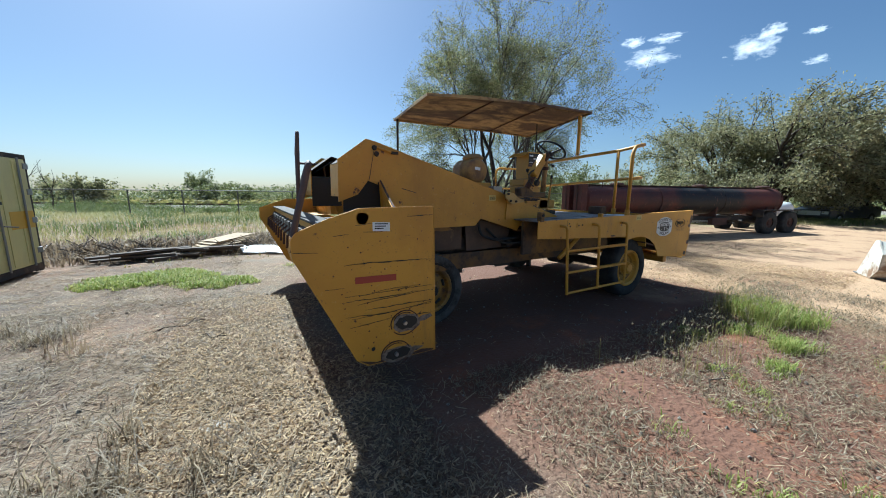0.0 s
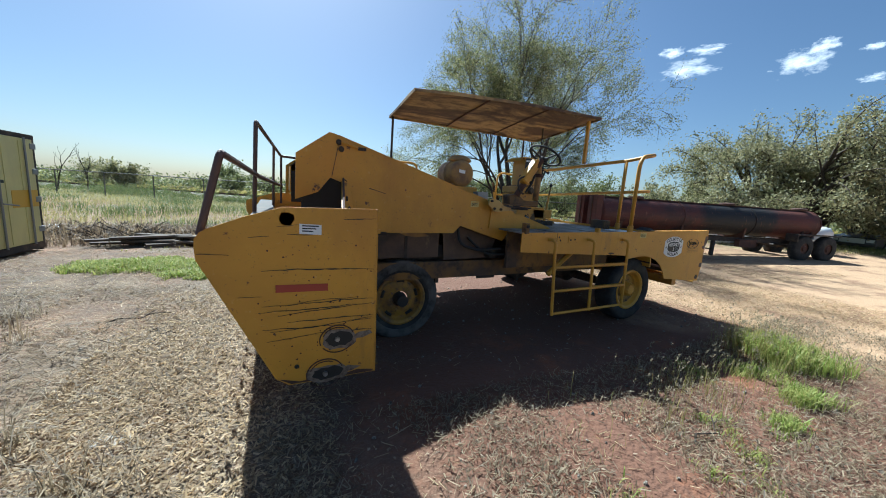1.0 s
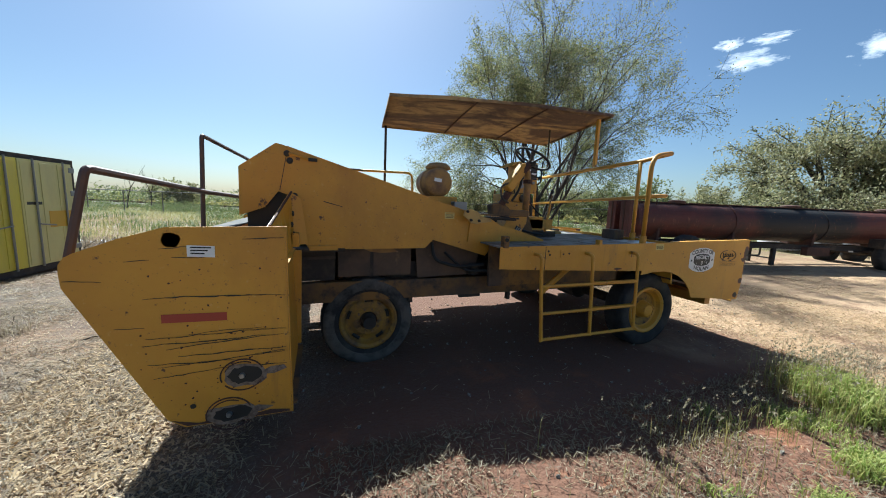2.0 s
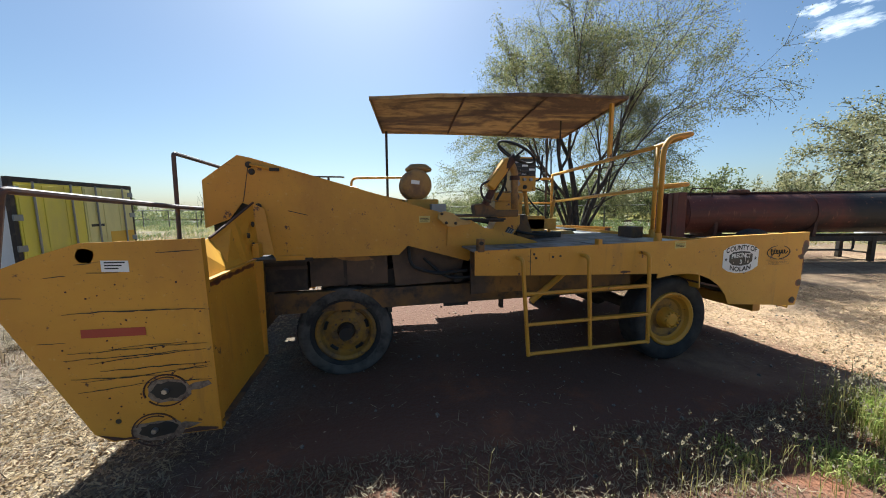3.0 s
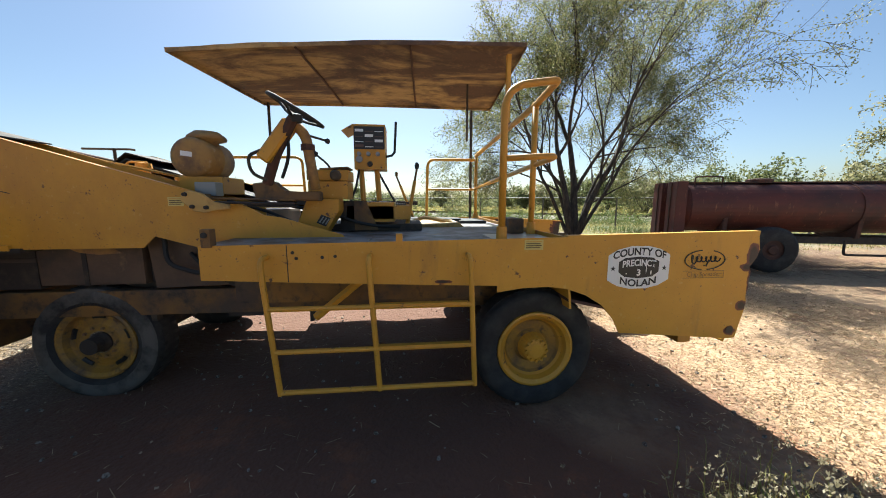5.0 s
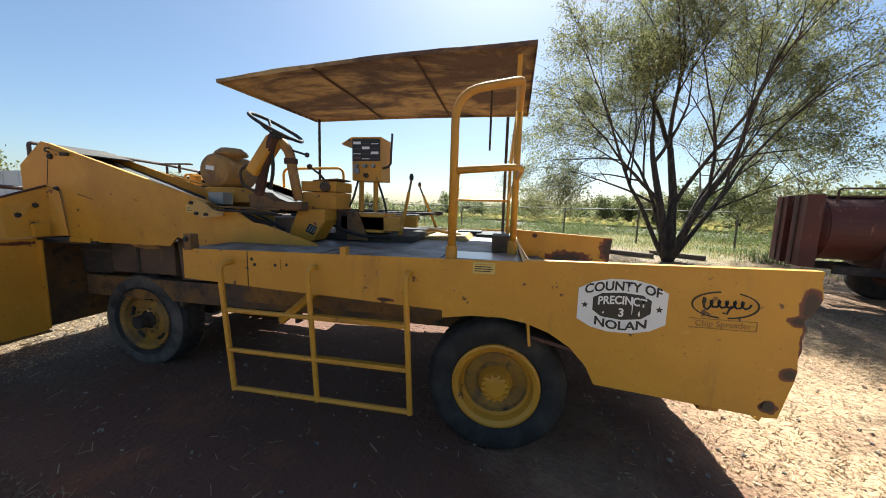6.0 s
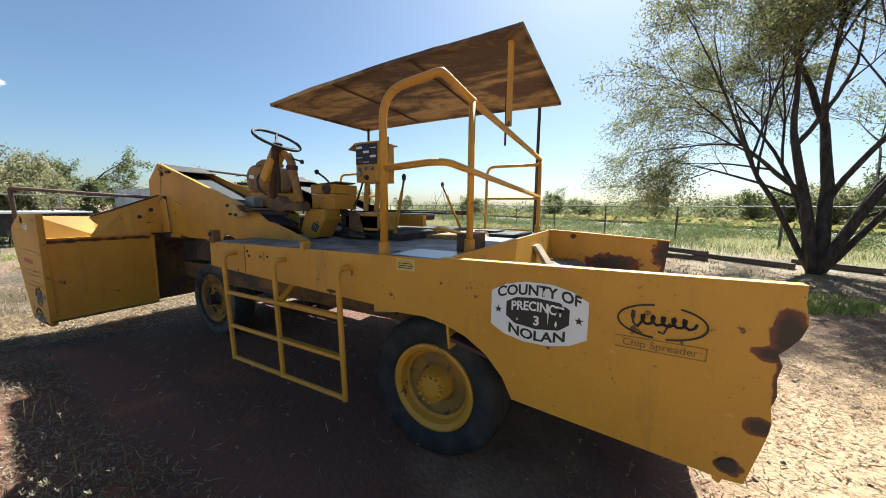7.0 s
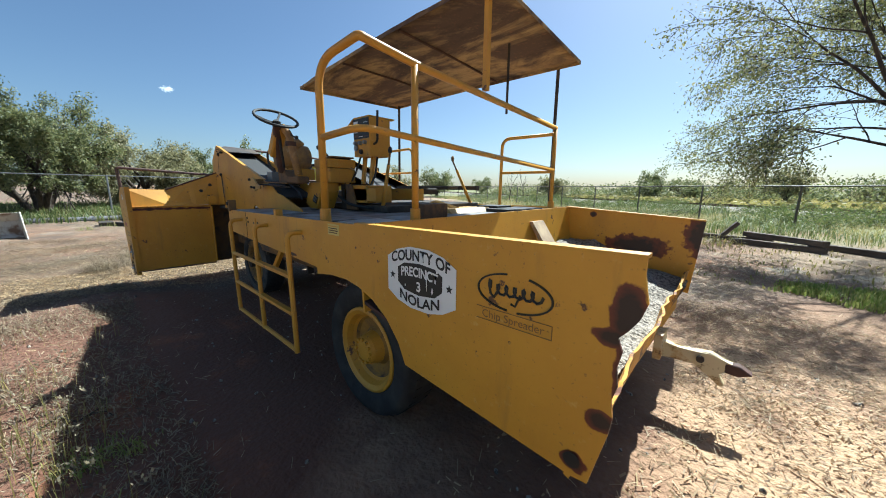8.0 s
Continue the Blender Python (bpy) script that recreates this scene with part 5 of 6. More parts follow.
    rnd = np.random.RandomState(seed)
    pts = np.repeat(np.array(points), per, axis=0)
    n = len(pts)
    pts = pts + rnd.normal(0, 1, (n, 3)) * spread
    d = rnd.normal(0, 1, (n, 3))
    d[:, 2] -= droop
    d /= np.linalg.norm(d, axis=1)[:, None]
    s = np.cross(d, rnd.normal(0, 1, (n, 3)))
    s /= np.linalg.norm(s, axis=1)[:, None]
    ln = (size * rnd.uniform(0.6, 1.4, n))[:, None]
    v = np.stack([pts, pts + d * ln * 0.5 + s * ln * 0.24, pts + d * ln, pts + d * ln * 0.5 - s * ln * 0.24], 1).reshape(-1, 3)
    f = np.arange(4 * n).reshape(-1, 4)
    return v, f


def raw_mesh(name, v, f, mat, parent=None):
    me = bpy.data.meshes.new(name)
    me.from_pydata(v.tolist(), [], f if isinstance(f, list) else f.tolist())
    me.materials.append(mat)
    ob = new(name, me)
    if parent:
        ob.parent = parent
    return ob


def grow(base, stems, height, spread, levels, seed, trunk_r, split=0.6, twist=0.35, gravity=0.0):
    """Limbs that fork: returns the bark as one bmesh and points along the twigs."""
    rnd = random.Random(seed)
    bm_ = bmesh.new()
    twigs = []

    def limb(p_, d, length, r, level):
        n = 5
        pts = [Vector(p_)]
        dd = Vector(d).normalized()
        for k in range(n):
            dd = (dd + Vector((rnd.uniform(-1, 1), rnd.uniform(-1, 1), rnd.uniform(-0.6, 0.8))) * twist * 0.35 + Vector((0, 0, -gravity * level * 0.05))).normalized()
            pts.append(pts[-1] + dd * length / n)
        tube(pts, max(r, 0.006), bm_, sides=9 if level < 2 else (6 if level < 3 else 4), caps=level == 0, r2=max(r * 0.55, 0.003))
        if level >= levels - 1:
            for a_, b_ in zip(pts, pts[1:]):
                for s in (0.3, 0.7, 1.0):
                    twigs.append(a_.lerp(b_, s))
        elif level >= levels - 2:
            for a_ in pts[2:]:
                twigs.append(a_)
        if level >= levels:
            return
        for k in range(rnd.choice((3, 4)) if level else rnd.choice((3, 4))):
            s = rnd.uniform(0.45, 1.0) if k else 1.0
            i = min(int(s * n), n - 1)
            q = pts[i].lerp(pts[i + 1], s * n - i) if s < 1 else pts[-1]
            ang, tilt_ = rnd.uniform(0, math.tau), (rnd.uniform(0.35, 0.85) if k else rnd.uniform(0.08, 0.28)) * spread
            ax = dd.orthogonal().normalized()
            side = Matrix.Rotation(ang, 3, dd) @ ax
            nd = (dd * math.cos(tilt_) + side * math.sin(tilt_)).normalized()
            limb(q, nd, length * rnd.uniform(0.58, 0.82), r * 0.5 * (1.0 if k == 0 else 0.85), level + 1)

    for lean_x, lean_y, part_h, rr in stems:
        limb(base, (lean_x, lean_y, 1), height * part_h, trunk_r * rr, 0)
    return bm_, twigs


def forked_tree(name, label, base, stems, radius, height, levels, seed, trunk_r, mat, leaf, per, fuzz, keep=1.0, low=0.8, sag=0.5):
    """A tree of forking limbs brought to a given crown radius and height, leaves along its twigs."""
    t = empty(name, label, "tree", at=base)
    b_, tw = grow((0, 0, -0.1), stems, height, 1.0, levels, seed, trunk_r, gravity=sag)
    reach = sorted(math.hypot(p_.x, p_.y) for p_ in tw)[int(len(tw) * 0.97)]
    tall = sorted(p_.z for p_ in tw)[int(len(tw) * 0.985)]
    m = Matrix.Diagonal((radius / reach, radius / reach, height / tall, 1))
    bmesh.ops.transform(b_, matrix=m, verts=b_.verts)
    mesh_object("trunk", b_, bark, t, "rough dark bark trunk and limbs", smooth=True)
    rnd = random.Random(seed)
    tw = [m @ p_ for p_ in tw]
    tw = [p_ for p_ in tw if p_.z > low and rnd.random() < keep * (0.75 + 0.9 * noise.noise((p_.x * 0.7, p_.y * 0.7, p_.z * 0.7 + seed)))]
    v, f = leaf_cloud(tw, leaf, seed, per, fuzz, 0.7)
    raw_mesh("crown", v, f, mat, t)["label"] = "sparse small leaves along the twigs"
    return t


def fan(n, lean0, lean1, part0, part1, seed):
    """Stems leaning outwards all round."""
    rnd = random.Random(seed)
    out = []
    for k in range(n):
        a_, le = (k + rnd.uniform(-0.3, 0.3)) * math.tau / n, rnd.uniform(lean0, lean1)
        out.append((le * math.cos(a_), le * math.sin(a_), rnd.uniform(part0, part1), rnd.uniform(0.7, 1.0)))
    return out


forked_tree("tree", "tall airy elm with sparse autumn leaves behind the spreader", (9.7, 12.1, ground_height(9.7, 12.1)), [(-0.28, 0.02, 0.34, 1.0), (0.08, 0.06, 0.36, 1.15), (0.36, -0.06, 0.36, 0.9), (-0.15, 0.40, 0.30, 0.6), (0.70, 0.15, 0.32, 0.6), (0.62, -0.12, 0.33, 0.55), (-0.50, 0.10, 0.33, 0.55)], 5.3, 8.8, 5, 5, 0.13, leaf_tree, 0.06, 6, 0.12, keep=0.52, sag=0.2)
forked_tree("tree", "broad olive-green tree behind the tank trailer", (27.5, 9.0, 0.0), fan(9, 0.35, 1.1, 0.24, 0.34, 3), 6.0, 6.9, 4, 3, 0.26, leaf_olive, 0.14, 4, 0.2, low=1.2)
forked_tree("tree", "broad olive-green tree at the yard's edge", (33.0, 3.0, 0.0), fan(9, 0.35, 1.1, 0.24, 0.34, 4), 6.2, 6.2, 4, 4, 0.26, leaf_olive, 0.14, 4, 0.2, low=0.8)
forked_tree("tree", "dense green mesquite beyond the fence", (-17.5, 0.8, 0.0), fan(7, 0.4, 1.0, 0.26, 0.34, 6), 3.3, 5.2, 4, 6, 0.16, leaf_oak, 0.11, 4, 0.10, low=1.3)
forked_tree("tree", "dense green mesquite beyond the fence", (-22.0, 5.2, 0.0), fan(8, 0.5, 1.2, 0.2, 0.34, 7), 4.4, 4.6, 4, 7, 0.13, leaf_olive, 0.13, 4, 0.13, low=0.4)
forked_tree("tree", "dense green mesquite beyond the fence", (-27.0, 9.0, 0.0), fan(7, 0.5, 1.2, 0.2, 0.34, 8), 3.6, 4.2, 4, 8, 0.12, leaf_oak, 0.14, 4, 0.13, low=0.4)


def bushy_tree(name, label, base, r, h, seed, mat, leaf, n, clear=0.25, trunk=0.2, many=26):
    """A low bush: forked stems, many clumps of leaves with gaps."""
    t = empty(name, label, "tree", at=base)
    rnd = random.Random(seed)
    bm_ = bmesh.new()
    clumps = []
    for k in range(9):
        a_, lean = k * math.tau / 9 + rnd.uniform(-0.3, 0.3), rnd.uniform(0.25, 0.95)
        tip = Vector((r * 0.85 * lean * math.cos(a_), r * 0.85 * lean * math.sin(a_), h * rnd.uniform(0.55, 0.95) * (1.15 - 0.45 * lean)))
        mid = Vector((tip.x * 0.35, tip.y * 0.35, tip.z * 0.5))
        tube([(0, 0, -0.1), (tip.x * 0.1, tip.y * 0.1, h * 0.15), mid, tip], trunk * 0.6, bm_, sides=5, r2=0.02)
        for _ in range(n // 9):
            s = 1 - 0.75 * rnd.random() ** 1.4
            c_ = mid.lerp(tip, (s - 0.25) / 0.75)
            clumps.append((c_.x + rnd.gauss(0, 0.13 * r), c_.y + rnd.gauss(0, 0.13 * r), max(clear * h, c_.z + rnd.gauss(0, 0.09 * h))))
    mesh_object("trunk", bm_, bark, t, "dark forked trunk", smooth=True)
    v, f = leaf_cloud(clumps, leaf, seed, many, 0.045 * r + 0.04)
    raw_mesh("crown", v, f, mat, t)["label"] = "clumps of small leaves"
    return t


# bushes along the horizon; azimuth from +y, distance, half width, height
rnd = random.Random(21)
far_bushes = [(-20, 42, 2.6, 2.6), (-7.5, 55, 2.6, 2.5), (-3.5, 58, 3.0, 3.4), (6.5, 50, 2.6, 4.3), (-11, 62, 2.2, 2.0), (-7.9, 62, 3.0, 5.2), (-21, 60, 3.0, 3.2), (-33, 60, 2.5, 3.2), (-40, 48, 3.4, 4.6), (-47, 44, 3.2, 4.2), (-55, 40, 3.4, 4.4), (-63, 38, 3.6, 4.4), (13, 60, 3.0, 3.0), (17, 46, 2.4, 3.4), (20.5, 42, 2.6, 3.4), (24, 40, 2.6, 3.8), (28, 38, 3.0, 4.2), (33, 37, 3.0, 4.4), (38, 36, 3.4, 4.6), (44, 36, 3.4, 4.6), (50, 37, 3.4, 4.8), (57, 38, 3.4, 4.6), (64, 40, 4.0, 5.0), (71, 44, 4.0, 5.2), (78, 46, 4.4, 5.0), (86, 48, 4.4, 5.0), (94, 48, 4.4, 5.0)]
for k, (az, d, r, h) in enumerate(far_bushes):
    a_ = radians(az)
    x, y = 3.2 + d * math.sin(a_), 1.0 + d * math.cos(a_)
    t = bushy_tree("bush", "distant green mesquite bush on the plain", (x, y, ground_height(x, y) - 0.1), r, h, 100 + k, leaf_oak if k % 3 else leaf_olive, 0.24, int(60 * r), 0.10, 0.12, 24)
    t["category"], t["group"] = "bush", "bushes along the horizon"

# two bare saplings beside the far bush
for x, y, h, s in ((-12.5, 33.0, 3.6, 1), (-11.2, 33.5, 3.0, 2)):
    t = empty("bare_sapling", "thin bare grey sapling beyond the fence", "tree", at=(x, y, 0.2))
    b_, _ = grow((0, 0, -0.1), ((0.1, 0.05, 0.5, 1.0),), h, 0.9, 2, s + 40, 0.05)
    mesh_object("trunk", b_, bark, t)

# ---- fence, track, far plain ----
FD = Vector((1, -0.6, 0)).normalized()
F0 = Vector((10.3, 16.3, 0))
fence = empty("fence", "weathered chain-link fence on thin steel posts", "fence", at=(0, 0, 0))
wire = bmesh.new()
prev = None
for k in range(-6, 19):
    p_ = F0 - FD * (k * 3.1)
    z = ground_height(p_.x, p_.y)
    part("post", tube([(p_.x, p_.y, z - 0.1), (p_.x + 0.02 * math.sin(k * 2.1), p_.y, z + 1.42)], 0.036, sides=6), post_mat, fence)
    here = Vector((p_.x, p_.y, z))
    if prev:
        part("top_rail", tube([prev + Vector((0, 0, 1.40)), here + Vector((0, 0, 1.40))], 0.026, sides=5), post_mat, fence)
        n = 26
        for i in range(n):
            for s in (1, -1):
                a_ = prev.lerp(here, i / n)
                b_ = prev.lerp(here, max(0, min(1, (i + s * 10) / n)))
                tube([a_ + Vector((0, 0, 0.05)), b_ + Vector((0, 0, 0.05 + 1.28 * abs((i + s * 10) / n - i / n if 0 <= i + s * 10 <= n else (max(0, min(n, i + s * 10)) - i) / n) * n / 10))], 0.0022, wire, sides=3, caps=False)
    prev = here
part("wire_mesh", wire, post_mat, fence, "thin chain-link wire")
fence2 = empty("fence", "weathered chain-link fence on pale steel posts", "fence", at=(0, 0, 0))
prev = None
for k in range(12):
    p_ = Vector((-13.0 - k * 0.2, -9.0 + k * 3.0, 0))
    z = ground_height(p_.x, p_.y)
    part("post", tube([(p_.x, p_.y, z - 0.1), (p_.x, p_.y, z + 1.75)], 0.035, sides=6), steel_grey, fence2)
    here = Vector((p_.x, p_.y, z))
    if prev and k < 7:
        part("top_rail", tube([prev + Vector((0, 0, 1.73)), here + Vector((0, 0, 1.73))], 0.022, sides=5), steel_grey, fence2)
    prev = here
track = empty("railway_track", "single railway track on a pale ballast bank beyond the fence", "railway track", kind="structure")
T0 = Vector((0, 22.5 + 10.5, 0))
TD = Vector((1, -0.6, 0)).normalized()
TN = Vector((0.6, 1, 0)).normalized()
bm = bmesh.new()
rowsv = []
for k in range(-40, 41):
    c_ = T0 + TD * (k * 3.0)
    rowsv.append([bm.verts.new((c_ + TN * o).to_tuple()[:2] + (z,)) for o, z in ((-2.2, 0.27), (-1.2, 0.48), (1.2, 0.48), (2.2, 0.27))])
for r0, r1 in zip(rowsv, rowsv[1:]):
    for k in range(3):
        bm.faces.new((r0[k], r0[k + 1], r1[k + 1], r1[k]))
part("ballast", bm, gravel_mat, track)
for o in (-0.72, 0.72):
    a_, b_ = T0 + TD * -118 + TN * o, T0 + TD * 118 + TN * o
    part("rail", tube([a_ + Vector((0, 0, 0.57)), b_ + Vector((0, 0, 0.57))], 0.07, sides=4), rust, track)


# ---- grass and weeds ----
def blades(name, spots, mat, label, seed, lean=0.5, width=0.006):
    """Grass as bent blades; spots are (x, y, height)."""
    rnd = np.random.RandomState(seed)
    n = len(spots)
    s = np.array(spots)
    z = np.array([ground_height(x, y) for x, y, _ in spots])
    root = np.stack([s[:, 0], s[:, 1], z - 0.01], 1)
    h = s[:, 2:3]
    a_ = rnd.uniform(0, math.tau, n)
    d = np.stack([np.cos(a_), np.sin(a_), np.zeros(n)], 1)
    w = np.stack([-np.sin(a_), np.cos(a_), np.zeros(n)], 1) * width * rnd.uniform(0.6, 1.5, (n, 1)) * (0.6 + h)
    le = rnd.uniform(0.1, 1, (n, 1)) * lean
    up = np.array([[0, 0, 1.0]])
    low = root + up * h * 0.45 + d * h * le * 0.12
    mid = root + up * h * (0.82 - 0.05 * le) + d * h * le * 0.45
    tip = root + up * h * np.maximum(1 - 0.35 * le, 0.25) + d * h * le
    v = np.stack([root - w, root + w, low + w, low - w, mid + w * 0.7, mid - w * 0.7, tip], 1).reshape(-1, 3)
    base_ = (np.arange(n) * 7)[:, None]
    f = [q.tolist() for q in np.concatenate([base_ + np.array([[0, 1, 2, 3]]), base_ + np.array([[3, 2, 4, 5]])])] + (base_ + np.array([[5, 4, 6]])).tolist()
    ob = raw_mesh(name, v, f, mat)
    return tagged(ob, label, "grass", kind="stuff")


rnd = random.Random(5)


def patch(cx_, cy_, rx, ry, n, h0, h1):
    out = []
    while len(out) < n:
        x, y = rnd.uniform(-1, 1), rnd.uniform(-1, 1)
        k = x * x + y * y
        if k > 1 or noise.noise((x * 2.5 + cx_, y * 2.5 + cy_, 1)) < -0.3 + 0.8 * k * k + rnd.uniform(-0.25, 0.25):
            continue
        out.append((cx_ + x * rx, cy_ + y * ry, rnd.uniform(h0, h1) * (1.1 - 0.5 * k)))
    return out


def tufts(cx_, cy_, rx, ry, count, per, h0, h1, r=0.07):
    out = []
    for _ in range(count):
        x, y = cx_ + rnd.gauss(0, rx * 0.5), cy_ + rnd.gauss(0, ry * 0.5)
        for _ in range(per):
            out.append((x + rnd.gauss(0, r), y + rnd.gauss(0, r), rnd.uniform(h0, h1)))
    return out


# tall weeds beside the walked side
green = tufts(5.5, 1.75, 0.36, 0.32, 36, 75, 0.06, 0.30, 0.07) + tufts(4.75, 0.52, 0.34, 0.16, 15, 70, 0.05, 0.20, 0.06) + tufts(4.45, 1.25, 0.25, 0.2, 10, 60, 0.05, 0.17, 0.05)
green += tufts(3.87, 1.21, 0.10, 0.08, 5, 60, 0.05, 0.13, 0.05) + tufts(3.33, 1.47, 0.10, 0.06, 3, 40, 0.03, 0.08, 0.05) + tufts(2.71, 0.3, 0.06, 0.05, 2, 60, 0.03, 0.07, 0.04) + tufts(1.9, 0.62, 0.12, 0.1, 4, 60, 0.03, 0.08, 0.04)
green += tufts(4.75, 1.75, 0.30, 0.25, 16, 55, 0.03, 0.10, 0.06) + tufts(4.2, 2.0, 0.3, 0.15, 8, 40, 0.02, 0.07, 0.05)
green += tufts(-8.0, 4.6, 2.6, 1.8, 60, 40, 0.04, 0.18, 0.12) + tufts(-5.5, 5.4, 1.6, 0.8, 20, 30, 0.03, 0.12, 0.1)
green += tufts(2.4, 0.1, 1.6, 0.3, 9, 40, 0.03, 0.09, 0.04) + tufts(3.0, 1.0, 2.0, 0.5, 10, 50, 0.02, 0.08, 0.05) + tufts(2.3, 7.5, 2.0, 1.0, 10, 50, 0.03, 0.12, 0.05)
blades("grass_clump", green, grass_mat, "tall green weeds and grass on the bare soil", 1, 1.1, 0.0045)
blades("grass_clump", tufts(5.5, 1.85, 0.45, 0.4, 36, 20, 0.15, 0.38, 0.12) + tufts(3.9, 1.75, 1.2, 0.3, 30, 10, 0.08, 0.24, 0.1), dry_grass, "dry seeding grass stalks", 2, 0.5, 0.002)
blades("dry_tuft", tufts(-0.85, 2.25, 0.35, 0.3, 12, 60, 0.08, 0.26, 0.06) + tufts(-1.9, 2.9, 0.8, 0.4, 12, 40, 0.06, 0.2, 0.06) + tufts(-2.2, 5.0, 0.9, 0.7, 16, 40, 0.06, 0.2, 0.06), mat_grass, "long grey dry grass flopped over the soil", 21, 2.2, 0.003)
blades("dead_stalk", tufts(-2.9, 5.5, 0.3, 0.2, 5, 8, 0.2, 0.45, 0.05) + tufts(-1.4, 4.4, 0.4, 0.3, 6, 6, 0.08, 0.2, 0.04), brush_mat, "brown dead weed stalks", 22, 0.4, 0.006)
blades("grass_patch", patch(-1.55, 7.45, 1.05, 0.8, 6000, 0.04, 0.14) + patch(-0.55, 6.6, 0.65, 0.42, 2200, 0.04, 0.12), grass_mat, "low bright green grass patch", 3, 1.0, 0.009)
blades("grass_patch", patch(8.2, 9.2, 1.4, 0.8, 3000, 0.04, 0.15), grass_mat, "low bright green grass patch", 4, 0.6, 0.012)
heads = []
for x, y, hh in tufts(5.5, 1.85, 0.5, 0.45, 55, 5, 0.2, 0.42, 0.12) + tufts(3.9, 1.75, 1.2, 0.3, 40, 3, 0.1, 0.3, 0.1):
    heads += [(x, y, ground_height(x, y) + hh), (x + 0.006, y, ground_height(x, y) + hh + 0.012), (x, y + 0.006, ground_height(x, y) + hh - 0.01)]
v, f = leaf_cloud(heads, 0.018, 77, 2, 0.003, -2.0)
tagged(raw_mesh("seed_heads", v, f, seed_mat), "pale grass seed heads", "grass", kind="stuff")
# thatch: short dry tufts all over the yard
blades("dry_thatch", [(x, y, rnd.uniform(0.008, 0.035)) for x, y in ((rnd.uniform(-5, 11), rnd.uniform(-1.2, 11)) for _ in range(90000)) if noise.noise((x * 0.7, y * 0.7, 6)) > -0.12 and not (0.95 < x < 6.3 and 2.35 < y < 6.6)][:25000], straw_mat, "short dry straw thatch on the soil", 5, 1.8, 0.003)
blades("dry_thatch", [(x, y, rnd.uniform(0.03, 0.10)) for x, y in ((rnd.uniform(-10, 20), rnd.uniform(9, 20)) for _ in range(14000)) if noise.noise((x * 0.5, y * 0.5, 6)) > -0.1], dry_grass, "dry grass stubble towards the fence", 6, 1.0, 0.014)
# weeds in front of, and field beyond, the fence
field, dead = [], []
for _ in range(76000):
    q, o = rnd.uniform(-42, 26), rnd.uniform(-2.6, 9.0)
    p_ = F0 + FD * q + TN * o
    k = noise.noise((p_.x * 0.35, p_.y * 0.35, 2))
    hh = rnd.uniform(0.06, 0.22) + max(0.0, k) * 0.3
    field.append((p_.x, p_.y, hh, k + rnd.uniform(-0.25, 0.25)))
for _ in range(15000):
    x, y = rnd.uniform(-9, 3.5), rnd.gauss(11.4, 0.9)
    if y > 9.8 + 0.4 * noise.noise((x, 0, 3)):
        dead.append((x, y, rnd.uniform(0.06, 0.34) * (1.2 if y > 11 else 0.8)))
for _ in range(16000):
    x, y = rnd.uniform(-12, 6.5), rnd.uniform(12.4, 24)
    k = noise.noise((x * 0.35, y * 0.35, 2))
    if y < 26 - 0.6 * x:
        field.append((x, y, rnd.uniform(0.1, 0.35) + max(0.0, k) * 0.5, k + rnd.uniform(-0.2, 0.3)))
blades("field_weeds", [s[:3] for s in field if s[3] > 0.12], weed_mat, "green weeds along the fence", 7, 1.5, 0.008)
# leafy weeds in drifts beyond the fence
leafy = []
for _ in range(2600):
    q, o = rnd.uniform(-42, 26), rnd.uniform(0.6, 7.5)
    p_ = F0 + FD * q + TN * o
    k = noise.noise((p_.x * 0.3, p_.y * 0.3, 5)) + 0.35 * math.exp(-((o - 5.2) / 1.4) ** 2)
    if k < 0.12:
        continue
    hh, z = rnd.uniform(0.2, 0.35 + 0.7 * min(k, 0.7)), ground_height(p_.x, p_.y)
    leafy += [(p_.x + rnd.gauss(0, 0.14), p_.y + rnd.gauss(0, 0.14), z + hh * rnd.random() ** 0.6) for _ in range(14)]
v, f = leaf_cloud(leafy, 0.07, 93, 6, 0.07)
tagged(raw_mesh("leafy_weeds", v, f, weed_mat), "leafy dark green weeds in drifts beyond the fence", "weeds", kind="stuff")
blades("field_weeds", [s[:3] for s in field if s[3] <= 0.12], dry_grass, "yellow-green dry grass along the fence", 17, 1.6, 0.006)
blades("dead_brush", dead, brush_mat, "brown dead brush along the fence", 18, 1.2, 0.012)
field = []
for _ in range(14000):
    q, o = rnd.uniform(-60, 40), rnd.uniform(13.5, 60)
    p_ = F0 + FD * q + TN * o
    field.append((p_.x, p_.y, rnd.uniform(0.2, 0.6)))
blades("far_field", field, dry_grass, "yellow-green grass field beyond the track", 8, 0.9, 0.2)
scrub = []
for _ in range(1500):
    a_, d = radians(rnd.uniform(-32, 100)), rnd.uniform(52, 85)
    x, y = 3.2 + d * math.sin(a_), 1.0 + d * math.cos(a_)
    k = noise.noise((x * 0.06, y * 0.06, 4))
    if k > -0.12 or a_ > 0.15:
        for _ in range(8):
            scrub.append((x + rnd.gauss(0, 0.9), y + rnd.gauss(0, 0.9), 0.3 + rnd.random() ** 1.3 * (1.2 + 2.2 * max(0, k) + (1.2 if a_ > 0.15 else 0))))
v, f = leaf_cloud(scrub, 0.34, 91, 7, 0.26)
tagged(raw_mesh("far_scrub", v, f, leaf_oak), "low green scrub along the horizon", "scrub", kind="stuff")
field = []
for _ in range(22000):
    x, y = rnd.uniform(-26, -11.0), rnd.uniform(-10, 14)
    field.append((x, y, rnd.uniform(0.15, 0.45)))
blades("field_weeds", field, weed_mat, "green weeds beyond the side fence", 9, 1.1, 0.014)
